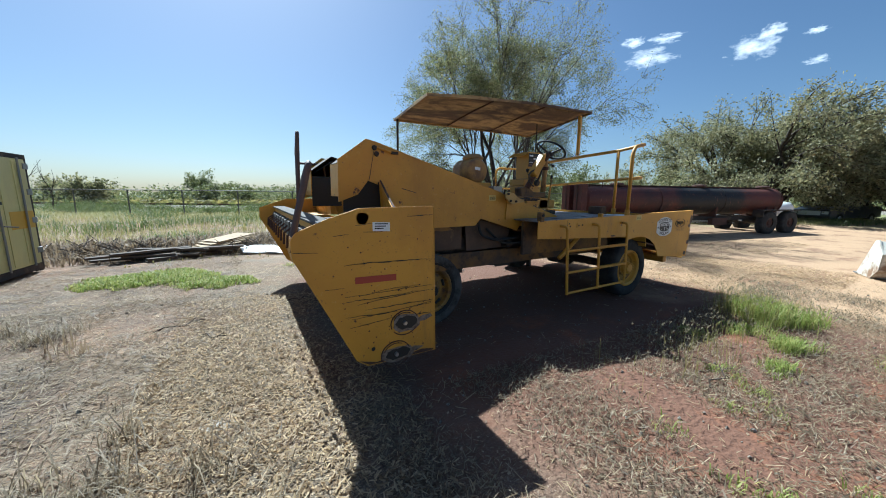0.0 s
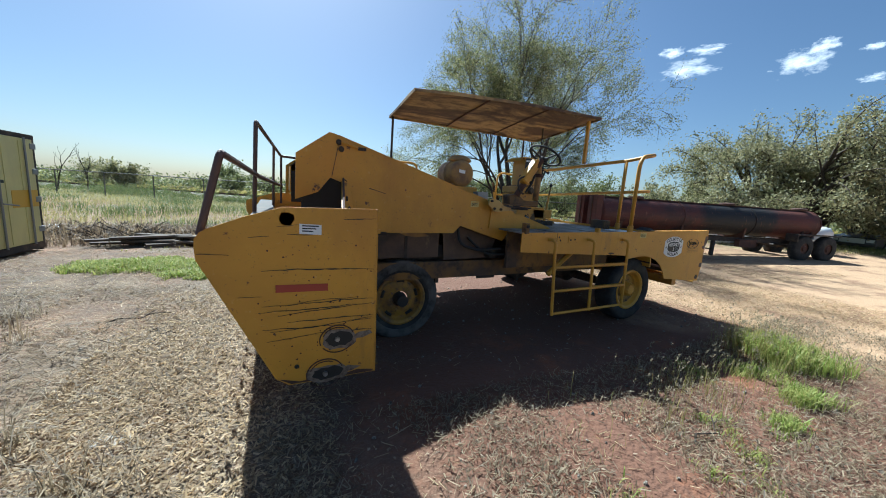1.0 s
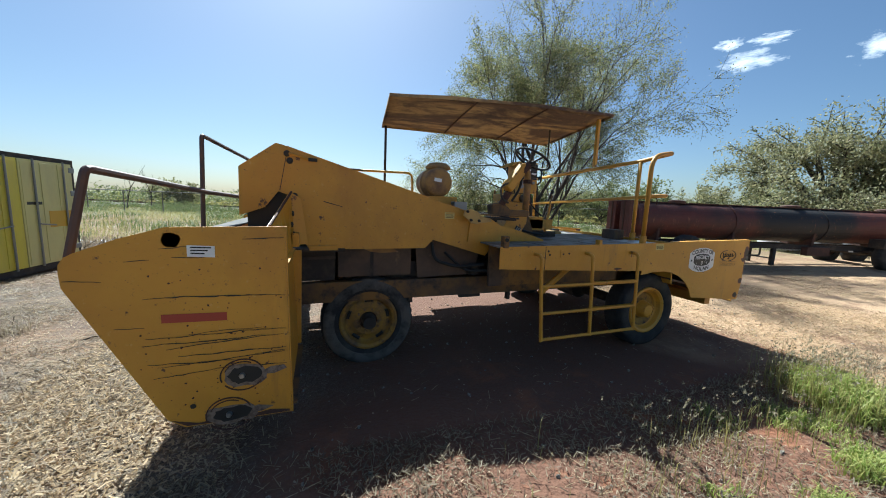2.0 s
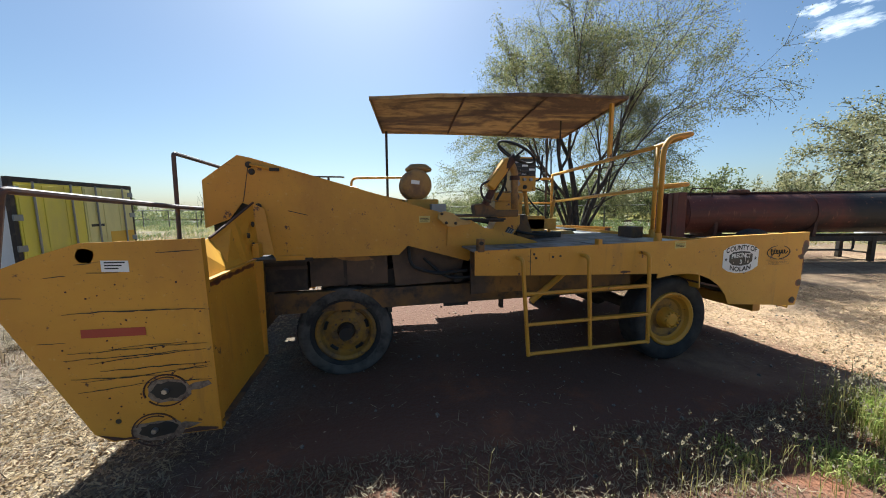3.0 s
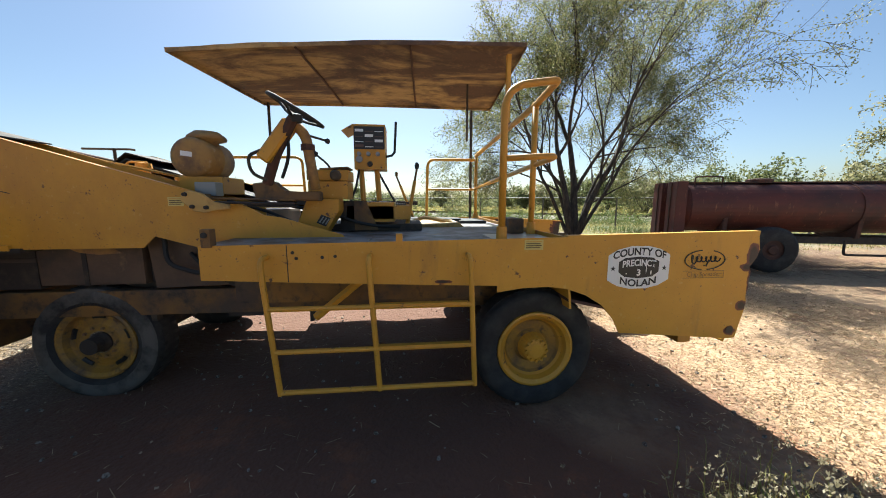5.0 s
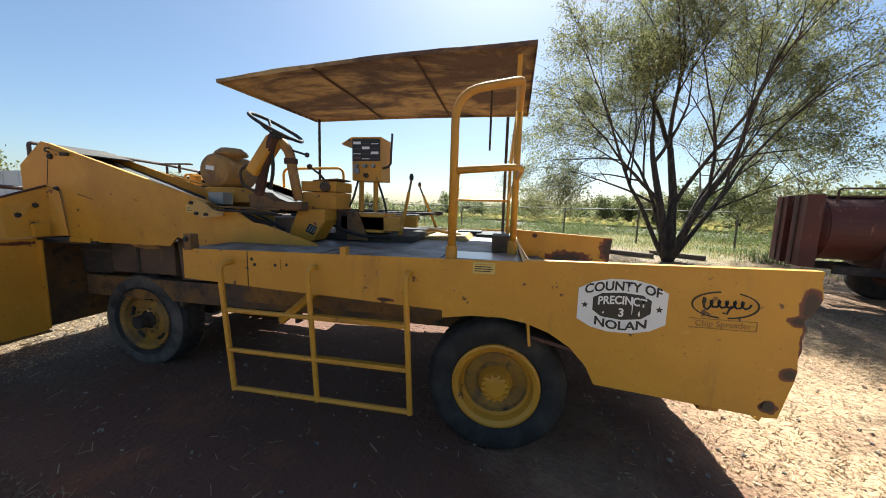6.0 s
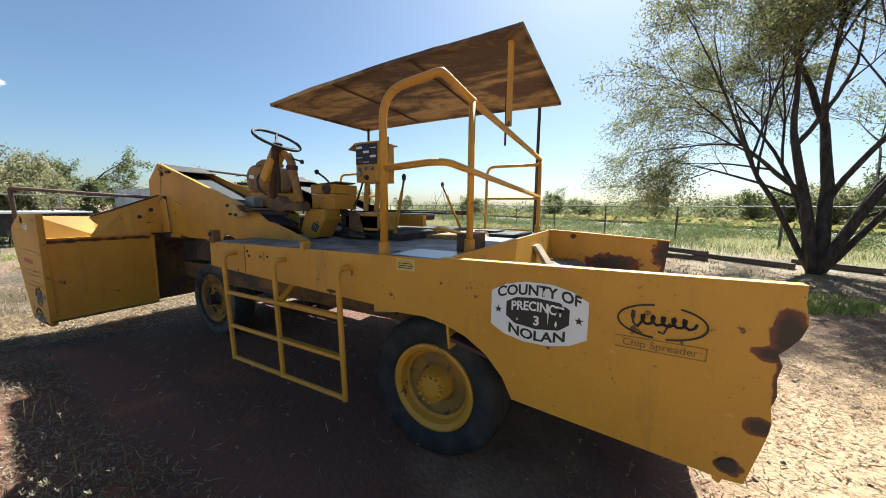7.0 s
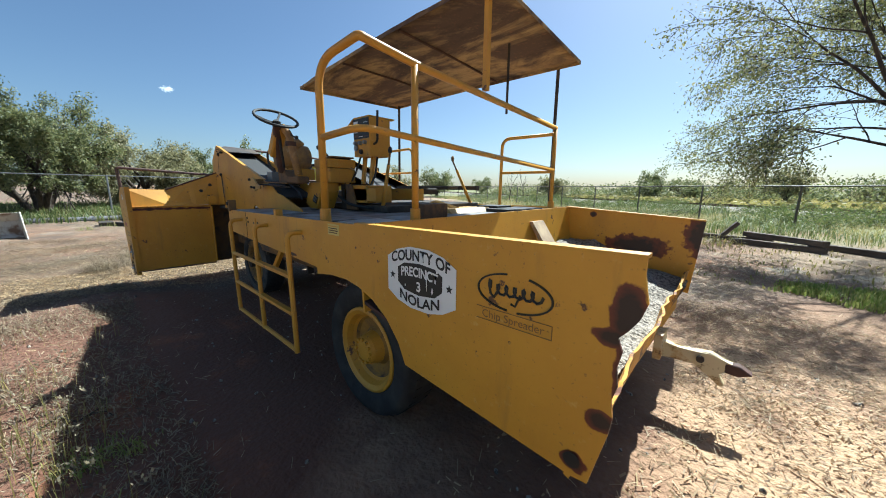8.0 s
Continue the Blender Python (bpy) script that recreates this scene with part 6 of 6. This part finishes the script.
field = [(rnd.uniform(20, 45), rnd.uniform(10, 24), rnd.uniform(0.1, 0.4)) for _ in range(9000)]
blades("field_weeds", field, dry_grass, "grass under the far trees", 10, 0.9, 0.05)

# loose straw, matted dry grass and stone chips lying flat; mostly left out under the machine so its shade looks darker
def bare(x, y):
    return 0.95 < x < 6.3 and 2.35 < y < 6.6


def litter(name, n, x0, x1, y0, y1, l0, l1, w0, w1, mat, label, seed, lift=0.02, tilt_=0.012, thin=None, cat="straw"):
    r_ = np.random.RandomState(seed)
    px, py = r_.uniform(x0, x1, n), r_.uniform(y0, y1, n)
    if thin:
        k_ = np.array([noise.noise((x * thin, y * thin, seed)) for x, y in zip(px, py)])
        keep_ = (k_ > r_.uniform(-0.5, 0.35, n)) & np.array([not bare(x, y) or k % 9 == 0 for k, (x, y) in enumerate(zip(px, py))])
        px, py = px[keep_], py[keep_]
        n = len(px)
    pz = np.array([ground_height(x, y) for x, y in zip(px, py)]) + r_.uniform(0.002, lift, n)
    ang, ln, w = r_.uniform(0, math.tau, n), r_.uniform(l0, l1, n), r_.uniform(w0, w1, n)
    dx, dy, dz = np.cos(ang) * ln, np.sin(ang) * ln, r_.uniform(-0.5, 1, n) * tilt_
    wx, wy, wz = -np.sin(ang) * w, np.cos(ang) * w, r_.uniform(-0.6, 0.6, n) * w
    v = np.stack([np.stack([px - wx, py - wy, pz - wz], 1), np.stack([px + wx, py + wy, pz + wz], 1), np.stack([px + dx + wx * 0.7, py + dy + wy * 0.7, pz + dz + wz], 1), np.stack([px + dx - wx * 0.7, py + dy - wy * 0.7, pz + dz - wz], 1)], 1).reshape(-1, 3)
    return tagged(raw_mesh(name, v, np.arange(4 * n).reshape(-1, 4), mat), label, cat, kind="stuff")


litter("straw_litter", 55000, -4.5, 9.5, -1.2, 8.0, 0.02, 0.09, 0.0012, 0.003, straw_mat, "loose pale straw lying on the soil", 3, 0.024, 0.03, 0.9)
litter("wood_chips", 48000, -0.85, 0.75, 0.8, 5.6, 0.012, 0.045, 0.002, 0.006, wood_chip, "pale wood chips strewn on the soil", 8, 0.022, 0.018, 0.55, "wood chips")
litter("wood_chips", 60000, 5.6, 10.5, 1.6, 7.5, 0.012, 0.04, 0.002, 0.006, wood_chip, "pale wood chips strewn on the soil", 9, 0.02, 0.015, 0.6, "wood chips")
litter("straw_litter", 26000, -4.5, 0.0, 0.5, 6.0, 0.03, 0.14, 0.001, 0.0026, mat_grass, "grey matted straw on the soil", 4, 0.035, 0.05, 1.1)
litter("rotted_straw", 42000, -6.0, -0.2, 0.8, 10.0, 0.03, 0.14, 0.0015, 0.004, brush_mat, "brown rotted straw matted on the soil", 12, 0.03, 0.04, 1.2)
litter("dried_grass_mat", 120000, 0.4, 8.0, -1.2, 2.4, 0.012, 0.05, 0.0012, 0.0035, mat_grass, "grey-green matted dried grass", 5, 0.035, 0.035, 1.5)
litter("stone_chips", 9000, -0.5, 9.5, 0.0, 8.0, 0.008, 0.022, 0.003, 0.008, chip_mat, "pale stone chips scattered round the spreader", 6, 0.010, 0.008, 0.7, "stone chips")
litter("straw_litter", 30000, 6.0, 16.0, 3.5, 12.0, 0.03, 0.12, 0.002, 0.005, straw_mat, "loose straw by the tank trailer", 7, 0.02, 0.02, 0.6)
litter("straw_litter", 50000, -9.0, 14.0, -7.0, -0.8, 0.03, 0.12, 0.002, 0.004, straw_mat, "loose straw across the yard", 10, 0.02, 0.02, 0.6)
bm = bmesh.new()
for _ in range(900):
    x, y, s = rnd.uniform(-3, 9), rnd.uniform(-1, 6), rnd.uniform(0.006, 0.022)
    m = Matrix.Translation((x, y, ground_height(x, y) + s * 0.2)) @ Euler((rnd.uniform(0, 6), rnd.uniform(0, 6), 0)).to_matrix().to_4x4() @ Matrix.Diagonal((s, s * rnd.uniform(0.6, 1), s * 0.6, 1))
    bmesh.ops.create_icosphere(bm, subdivisions=1, radius=1, matrix=m)
tagged(mesh_object("pebbles", bm, gravel_mat), "small pale pebbles on the soil", "pebbles", kind="stuff")

# ---- box van body ----
van = empty("cargo_box", "white cargo box body with yellow rear doors standing on the ground", "cargo box", at=(-3.62, 7.06, 0.06))
van.rotation_euler = (0, 0, radians(-4))
VL, VW, VH, VB = 11.0, 2.44, 2.08, 0.12      # local: length along -x, doors at x = 0 from y = 0 to VW
part("box_shell", B((-VL, 0, VB, -0.05, VW, VH), bevel=0.015), van_white, van)
for k in range(18):
    part("side_rib", B((-VL + 0.3 + k * 0.6, -0.012, VB + 0.1, -VL + 0.34 + k * 0.6, 0.0, VH - 0.08)), van_white, van)
part("bottom_rail", B((-VL, -0.02, 0.0, 0.0, 0.06, VB + 0.05), (-VL, VW - 0.06, 0.0, 0, VW + 0.02, VB + 0.05)), dark, van)
part("door_frame", B((-0.05, -0.02, VB - 0.08, 0.02, 0.05, VH + 0.02), (-0.05, VW - 0.05, VB - 0.08, 0.02, VW + 0.02, VH + 0.02), (-0.05, 0.05, VH - 0.05, 0.02, VW - 0.05, VH + 0.02), (-0.05, 0.05, VB - 0.08, 0.02, VW - 0.05, VB + 0.03)), dark, van)
for k, (y0, y1, mat) in enumerate(((0.06, 1.22, van_yellow), (1.24, 2.40, van_pale))):
    d = part("door", B((-0.01, y0, VB + 0.04, 0.025, y1, VH - 0.06), bevel=0.006), mat, van, "yellow hinged cargo door")
    for j in range(3):
        yy = y0 + (y1 - y0) * (j + 0.5) / 3
        part("door_rib", B((0.025, yy - 0.16, VB + 0.08, 0.034, yy + 0.16, VH - 0.1), bevel=0.004), mat, d)
    for yy in (y0 + 0.25, y1 - 0.25):
        rod = part("lock_rod", tube([(0.055, yy, VB + 0.02), (0.055, yy, VH - 0.04)], 0.016, sides=8), steel_grey, d)
    for zz in (0.4, 0.95, 1.45, 1.9):
        edge = y0 if k == 0 else y1
        part("hinge", B((0.02, edge - 0.09, zz - 0.05, 0.045, edge + 0.05, zz + 0.05), bevel=0.006), steel_grey, d)
    part("rod_handle", tube([(0.075, y1 - 0.25 if k == 0 else y0 + 0.25, 0.9), (0.075, (y0 + y1) / 2, 0.86)], 0.012, sides=6), steel_grey, d)
part("orange_patch", B((0.036, 1.75, 0.82, 0.039, 2.38, 1.12)), material("orange_yellow_patch", (0.6, 0.36, 0.03), 0.5), van)
part("print_bar", B((0.036, 1.32, 1.24, 0.039, 1.62, 1.29)), ink, van)

# ---- tank trailer ----
ta, tb = Vector((10.1, 8.35)), Vector((19.8, 5.7))
tl = (tb - ta).length
tank = empty("tank_trailer", "rusty dark red tank semi-trailer parked under the trees", "tank trailer", at=(ta.x, ta.y, 0.1))
tank.rotation_euler = (0, 0, math.atan2(tb.y - ta.y, tb.x - ta.x))
R, ZC = 0.54, 1.27
shell = part("tank_shell", turned([(0.10, 0.0), (0.06, 0.35), (0.12, R - 0.06), (0.2, R), (tl - 0.2, R), (tl - 0.08, R - 0.06), (tl, 0.35), (tl, 0.0)], (0, 0, ZC), "x", 40), tank_red, tank, smooth=False)
for k in range(4):
    x = 0.25 + k * (tl - 0.5) / 3
    part("band", turned([(-0.03, R), (-0.03, R + 0.018), (0.03, R + 0.018), (0.03, R)], (x, 0, ZC), "x", 40), tank_red, tank)
part("front_locker", B((-0.12, -R - 0.02, 0.62, 0.10, -0.12, ZC + R + 0.03), (-0.12, 0.12, 0.62, 0.10, R + 0.02, ZC + R + 0.03), bevel=0.015), tank_red, tank)
for y0 in (-0.34, 0.28):
    part("locker_rib", B((-0.14, y0, 0.65, -0.11, y0 + 0.05, ZC + R)), rust, tank)
part("walkway", B((0.3, -0.16, ZC + R, tl - 0.4, 0.16, ZC + R + 0.03)), rust, tank)
for x in (1.8, 5.8, 9.4):
    part("manhole", turned([(0, 0.0), (0, 0.24), (0.08, 0.24), (0.10, 0.2), (0.12, 0.0)], (x, 0, ZC + R), "z", 18), rust, tank)
part("grab_rail", tube(bend([(0.35, -0.3, ZC + R - 0.08), (0.35, -0.3, ZC + R + 0.14), (0.9, -0.3, ZC + R + 0.14), (0.9, -0.3, ZC + R - 0.08)], 0.06), 0.016, sides=6), rust, tank)
part("frame", B((0.4, -0.42, 0.52, tl - 0.1, -0.34, 0.66), (0.4, 0.34, 0.52, tl - 0.1, 0.42, 0.66)), dark, tank)
for x in (0.9, 3.4, 6.2, 9.0, tl - 0.6):
    part("saddle", slab([(-0.46, 0.64), (-0.50, 1.05), (-0.36, 0.87), (0, 0.73), (0.36, 0.87), (0.50, 1.05), (0.46, 0.64)], "x", x, x + 0.08), rust, tank)
for x, y in ((5.0, -0.38), (5.0, 0.38)):
    part("landing_leg", B((x - 0.05, y - 0.05, -0.02, x + 0.05, y + 0.05, 0.66)), dark, tank)
part("leg_brace", tube([(5.0, -0.38, 0.2), (5.0, 0.38, 0.2)], 0.025, sides=6), dark, tank)
part("side_pipe", tube(bend([(3.2, -0.5, 0.6), (3.2, -0.5, 0.3), (4.4, -0.5, 0.3), (4.4, -0.5, 0.62)], 0.08), 0.025, sides=6), dark, tank)
part("mud_box", B((5.9, -0.62, 0.34, 6.7, -0.44, 0.62), bevel=0.02), rust, tank)


def trailer_wheel(x, y):
    w = part("wheel", turned([(0.0, 0.2), (0.0, 0.40), (0.03, 0.47), (0.24, 0.47), (0.27, 0.40), (0.27, 0.2)], (x, y, 0.42), "y", 28, caps=False), tyre_mat, tank, "old black truck tyre", smooth=True)
    part("rim", turned([(0.04, 0.22), (0.05, 0.16), (0.03, 0.1), (0.0, 0.08), (0.0, 0.0)], (x, y, 0.42), "y", 18), rust, w)


for x in (1.6, tl - 1.5, tl - 0.3):
    for y in (-0.95, 0.68):
        trailer_wheel(x, y)
    part("axle", tube([(x, -0.7, 0.42), (x, 0.7, 0.42)], 0.06), dark, tank)
part("fender", B((tl - 2.0, -0.98, 0.90, tl + 0.2, -0.6, 0.94), (tl - 2.0, -0.98, 0.66, tl - 1.95, -0.6, 0.92)), dark, tank)
part("rear_hose_box", B((tl - 0.05, -0.3, 0.72, tl + 0.25, 0.3, 0.95), bevel=0.03), van_white, tank, "dented pale equipment box")

# white upright tank and dark car far behind
wt = empty("storage_tank", "small white storage tank on the ground under trees", "tank", at=(21.9, 6.0, 0))
part("shell", turned([(0.0, 0.0), (0.0, 0.55), (1.1, 0.55), (1.3, 0.42), (1.38, 0.0)], (0, 0, 0), "z", 24), white, wt, smooth=True)
part("lid", turned([(1.36, 0.0), (1.36, 0.16), (1.42, 0.16), (1.44, 0)], (0, 0, 0), "z", 16), steel_grey, wt)
lt = empty("storage_tank", "long pale tank lying under the trees", "tank", at=(19.0, 8.8, 0))
part("shell", turned([(0.0, 0.0), (0.1, 0.4), (0.25, 0.5), (3.4, 0.5), (3.55, 0.4), (3.65, 0)], (0, 0, 0.55), "x", 24), white, lt, smooth=True)
part("cradle", B((0.6, -0.4, 0, 0.75, 0.4, 0.25), (2.9, -0.4, 0, 3.05, 0.4, 0.25)), dark, lt)

car = empty("parked_car", "dark blue-grey pickup car parked under trees", "car", at=(28.5, 6.3, 0.0))
car.rotation_euler = (0, 0, radians(-14))
prof = [(0, 0.35), (0.02, 0.85), (0.9, 0.98), (1.25, 1.05), (1.95, 1.55), (3.3, 1.58), (3.95, 1.1), (5.0, 1.05), (5.05, 0.4)]
part("body", slab(prof, "y", -0.9, 0.9, bevel=0.05), car_paint, car)
part("side_window", slab([(1.5, 1.08), (2.02, 1.46), (2.55, 1.48), (2.55, 1.08)], "y", -0.906, -0.9), glass_dark, car)
part("side_window", slab([(2.65, 1.08), (2.65, 1.48), (3.25, 1.48), (3.6, 1.1)], "y", -0.906, -0.9), glass_dark, car)
part("windscreen", slab([(1.24, 1.1), (1.88, 1.53), (1.9, 1.52), (1.27, 1.08)], "y", -0.75, 0.75), glass_dark, car)
part("headlight", B((-0.01, -0.85, 0.62, 0.06, -0.55, 0.78), bevel=0.01), chrome, car)
part("headlight", B((-0.01, 0.55, 0.62, 0.06, 0.85, 0.78), bevel=0.01), chrome, car)
part("grille", B((-0.012, -0.5, 0.55, 0.02, 0.5, 0.8)), chrome, car)
part("bumper", B((-0.08, -0.9, 0.36, 0.05, 0.9, 0.52), bevel=0.03), dark, car)
for x in (0.95, 4.05):
    for y in (-0.92, 0.70):
        w = part("wheel", turned([(0.0, 0.2), (0.0, 0.33), (0.22, 0.33), (0.22, 0.2)], (x, y, 0.33), "y", 24, caps=False), black, car)
        part("rim", turned([(0.02, 0.2), (0.0, 0.1), (0.0, 0.0)], (x, y, 0.33), "y", 16), chrome, w)

# ---- loader buckets at the yard's edges ----
def bucket(name, label, at, turn, mat):
    b_ = empty(name, label, "bucket", at=at)
    b_.rotation_euler = (0, 0, radians(turn))
    prof_ = [(0, 0.0), (0.55, 0.0), (0.80, 0.18), (0.85, 0.5), (0.62, 0.72)]
    shell_ = [(u, v_) for u, v_ in prof_] + [(u - 0.03 * (1 if k > 1 else 0), v_ + (0.03 if k < 2 else -0.005)) for k, (u, v_) in reversed(list(enumerate(prof_)))]
    part("shell", slab(shell_, "y", 0, 1.9), mat, b_)
    for y in (0.0, 1.88):
        part("side_plate", slab([(-0.02, 0.0), (0.55, 0.0), (0.80, 0.18), (0.85, 0.5), (0.62, 0.74), (0.5, 0.72)], "y", y - 0.01, y + 0.012), mat, b_)
    part("cutting_edge", B((-0.12, -0.02, -0.005, 0.05, 1.92, 0.02)), steel_grey, b_)
    return b_


bucket("loader_bucket", "pale cream loader bucket resting on the soil", (10.6, 1.75, 0.02), 205, bucket_mat)
bucket("loader_bucket", "white and tan loader bucket with rusty inside on the ground", (-6.6, 1.1, 0.02), 190, bucket_mat)

# ---- scrap, boards and sleepers ----
def board(name, label, x, y, z, l, w, h, rz, mat, rx=0.0, ry=0.0, cat="board", group=""):
    ob = mesh_object(name, B((-l / 2, -w / 2, 0, l / 2, w / 2, h), bevel=min(w, h) * 0.12), mat)
    ob.matrix_world = pose(x, y, z + ground_height(x, y), rx, ry, rz)
    return tagged(ob, label, cat, group)


for k, (x, y, z, l, rz, ry) in enumerate(((7.1, 13.3, 0, 1.7, -22, 0), (8.6, 13.2, 0, 2.2, -36, 0), (6.2, 14.2, 0, 1.8, -14, 0), (10.3, 12.9, 0, 1.5, -40, 0), (7.2, 13.6, 0.13, 1.8, -42, 0))):
    board("railway_sleeper", "old dark timber sleeper lying by the fence", x, y, z, l, 0.18, 0.13, rz, timber, cat="sleeper", group="sleepers by the fence")
board("leaning_post", "short dark timber post leaning on sleepers", 6.1, 13.9, 0.12, 0.95, 0.10, 0.10, 20, timber, ry=-50, cat="post")
rnd = random.Random(9)
for k in range(16):
    board("scrap_board", "weathered board in a scrap heap", -1.5 + rnd.uniform(-0.8, 0.9), 10.15 + rnd.uniform(-0.35, 0.35), 0.045 * (k % 5), rnd.uniform(0.8, 2.0), 0.16, 0.045, rnd.uniform(-30, 30), timber, cat="board", group="boards in the scrap heap")
for k in range(4):
    board("scrap_board", "rusty tan sheet on a scrap heap", -0.75 + 0.08 * k, 10.4 + 0.1 * k, 0.2 + 0.05 * k, 1.0, 0.6, 0.02, 12 + 9 * k, pale_wood, ry=-6, cat="sheet", group="sheets on the scrap heap")
for k, (x, y, l, w, rz) in enumerate(((0.15, 9.9, 0.8, 0.5, 10), (0.6, 9.7, 0.6, 0.4, -20), (0.4, 10.2, 0.7, 0.5, 35), (-4.7, 12.5, 1.3, 0.25, -30), (-4.2, 12.6, 1.1, 0.18, -18))):
    board("white_sheet", "crumpled white sheet metal on dry weeds", x, y, 0.08, l, w, 0.03, rz, van_white, rx=12, ry=7, cat="sheet", group="white sheets in the weeds")
for k in range(9):
    x, y = rnd.uniform(-3.8, 1.8), rnd.uniform(10.1, 12)
    t = empty("brush_heap", "tangled dead brush lying by the scrap boards", "brush", "brush heaps", at=(x, y, ground_height(x, y)))
    bm = bmesh.new()
    for _ in range(40):
        a_ = rnd.uniform(0, math.tau)
        q = Vector((rnd.gauss(0, 0.25), rnd.gauss(0, 0.2), rnd.uniform(0, 0.2)))
        tube([q, q + Vector((math.cos(a_) * 0.3, math.sin(a_) * 0.3, rnd.uniform(-0.05, 0.25)))], 0.008, bm, sides=3)
    part("brush", bm, bark, t)["kind"] = "stuff"
for x, y, r0 in ((-0.35, 2.65, 0.10),):
    bm = bmesh.new()
    ring_ = [bm.verts.new((x + r0 * math.cos(t) * (1 + 0.3 * noise.noise((math.cos(t) * 2, math.sin(t) * 2, x))), y + 0.7 * r0 * math.sin(t), ground_height(x + r0 * math.cos(t), y + 0.7 * r0 * math.sin(t)) + 0.001)) for t in np.linspace(0, math.tau, 21)[:-1]]
    top_ = bm.verts.new((x, y, ground_height(x, y) + 0.012))
    for k in range(20):
        bm.faces.new((ring_[k], ring_[(k + 1) % 20], top_))
    tagged(mesh_object("chalk_spill", bm, material("pale_chalk", (0.38, 0.35, 0.31), 0.95), smooth=True), "small pale chalky spill on the soil", "spill")
# fallen twigs on the yard
for x, y, l, rz in ((-1.0, 4.6, 0.5, 20), (-0.6, 4.3, 0.35, -40), (2.9, 1.35, 0.5, 5), (3.6, 1.75, 0.35, 60), (0.3, 5.2, 0.3, 0)):
    pts = [Vector((k * l / 6, 0.03 * math.sin(k * 1.7), 0.015 + 0.02 * abs(math.sin(k * 1.1)))) for k in range(7)]
    bm = tube(pts, 0.007, sides=5, r2=0.003)
    tube([pts[3], pts[3] + Vector((l * 0.25, l * 0.15, 0.04))], 0.004, bm, sides=4)
    ob = tagged(mesh_object("fallen_twig", bm, bark), "dry twig lying on the soil", "twig", "twigs on the soil")
    ob.matrix_world = pose(x, y, ground_height(x, y), 0, 0, rz)
# pipe and dark strip by the side fence
strip = tagged(mesh_object("pipe", tube([(-12.2, -6.0, 0.14), (-11.6, 8.0, 0.14)], 0.13, sides=14), pipe_grey, smooth=True), "long grey pipe lying on the ground by the fence", "pipe")
for k, (x, y) in enumerate(((-9.3, 2.6), (-8.8, 3.1), (-9.9, 3.4))):
    board("scrap_block", "dark scrap machine part on the ground", x, y, 0, 0.7, 0.35, 0.14, 25 * k, dark, cat="scrap", group="scrap by the pipe")

cart = empty("flat_cart", "dark flat cart with a pale deck by the fence", "cart", at=(-12.2, 5.0, 0.0))
cart.rotation_euler = (0, 0, radians(8))
part("deck", B((-0.9, -1.1, 1.18, 0.9, 1.1, 1.25), bevel=0.01), van_white, cart, "pale weathered deck")
part("body", B((-0.85, -1.0, 0.45, 0.85, 1.0, 1.17), bevel=0.03), dark, cart)
for x in (-0.6, 0.6):
    for y in (-0.8, 0.8):
        part("leg", B((x - 0.06, y - 0.06, -0.05, x + 0.06, y + 0.06, 0.46)), dark, cart)
part("handle", tube(bend([(0.3, 0.3, 1.25), (0.3, 0.3, 1.36), (0.3, 0.8, 1.36), (0.3, 0.8, 1.25)], 0.05), 0.03, sides=6), rust, cart)

# ---- clouds far off ----
def cloud(az, el, w, h, seed):
    d = 1700.0
    a_, e_ = radians(az), radians(el)
    c_ = Vector((d * math.sin(a_) * math.cos(e_), d * math.cos(a_) * math.cos(e_), d * math.sin(e_)))
    bm_ = bmesh.new()
    bmesh.ops.create_grid(bm_, x_segments=1, y_segments=1, size=1)
    ob = mesh_object("cloud_backdrop", bm_, cloud_mat)
    ob.matrix_world = Matrix.Translation(c_) @ (-c_).to_track_quat("Z", "Y").to_matrix().to_4x4() @ Matrix.Diagonal((d * math.tan(radians(w / 2)), d * math.tan(radians(h / 2)), 1, 1))
    ob.visible_shadow = False
    tagged(ob, "small white fair-weather cloud far away", "cloud", "clouds", kind="structure")


for q in ((60.2, 18.3, 7.4, 2.6, 1), (58.4, 20.4, 3.6, 1.6, 2), (62.2, 20.2, 5.0, 1.4, 3), (71.3, 17.4, 5.6, 3.2, 4), (72.9, 18.6, 3.2, 1.8, 8), (76.9, 14.9, 3.0, 1.2, 5), (76.4, 17.7, 2.2, 0.9, 6), (-80.5, 11.9, 1.9, 1.0, 7)):
    cloud(*q)
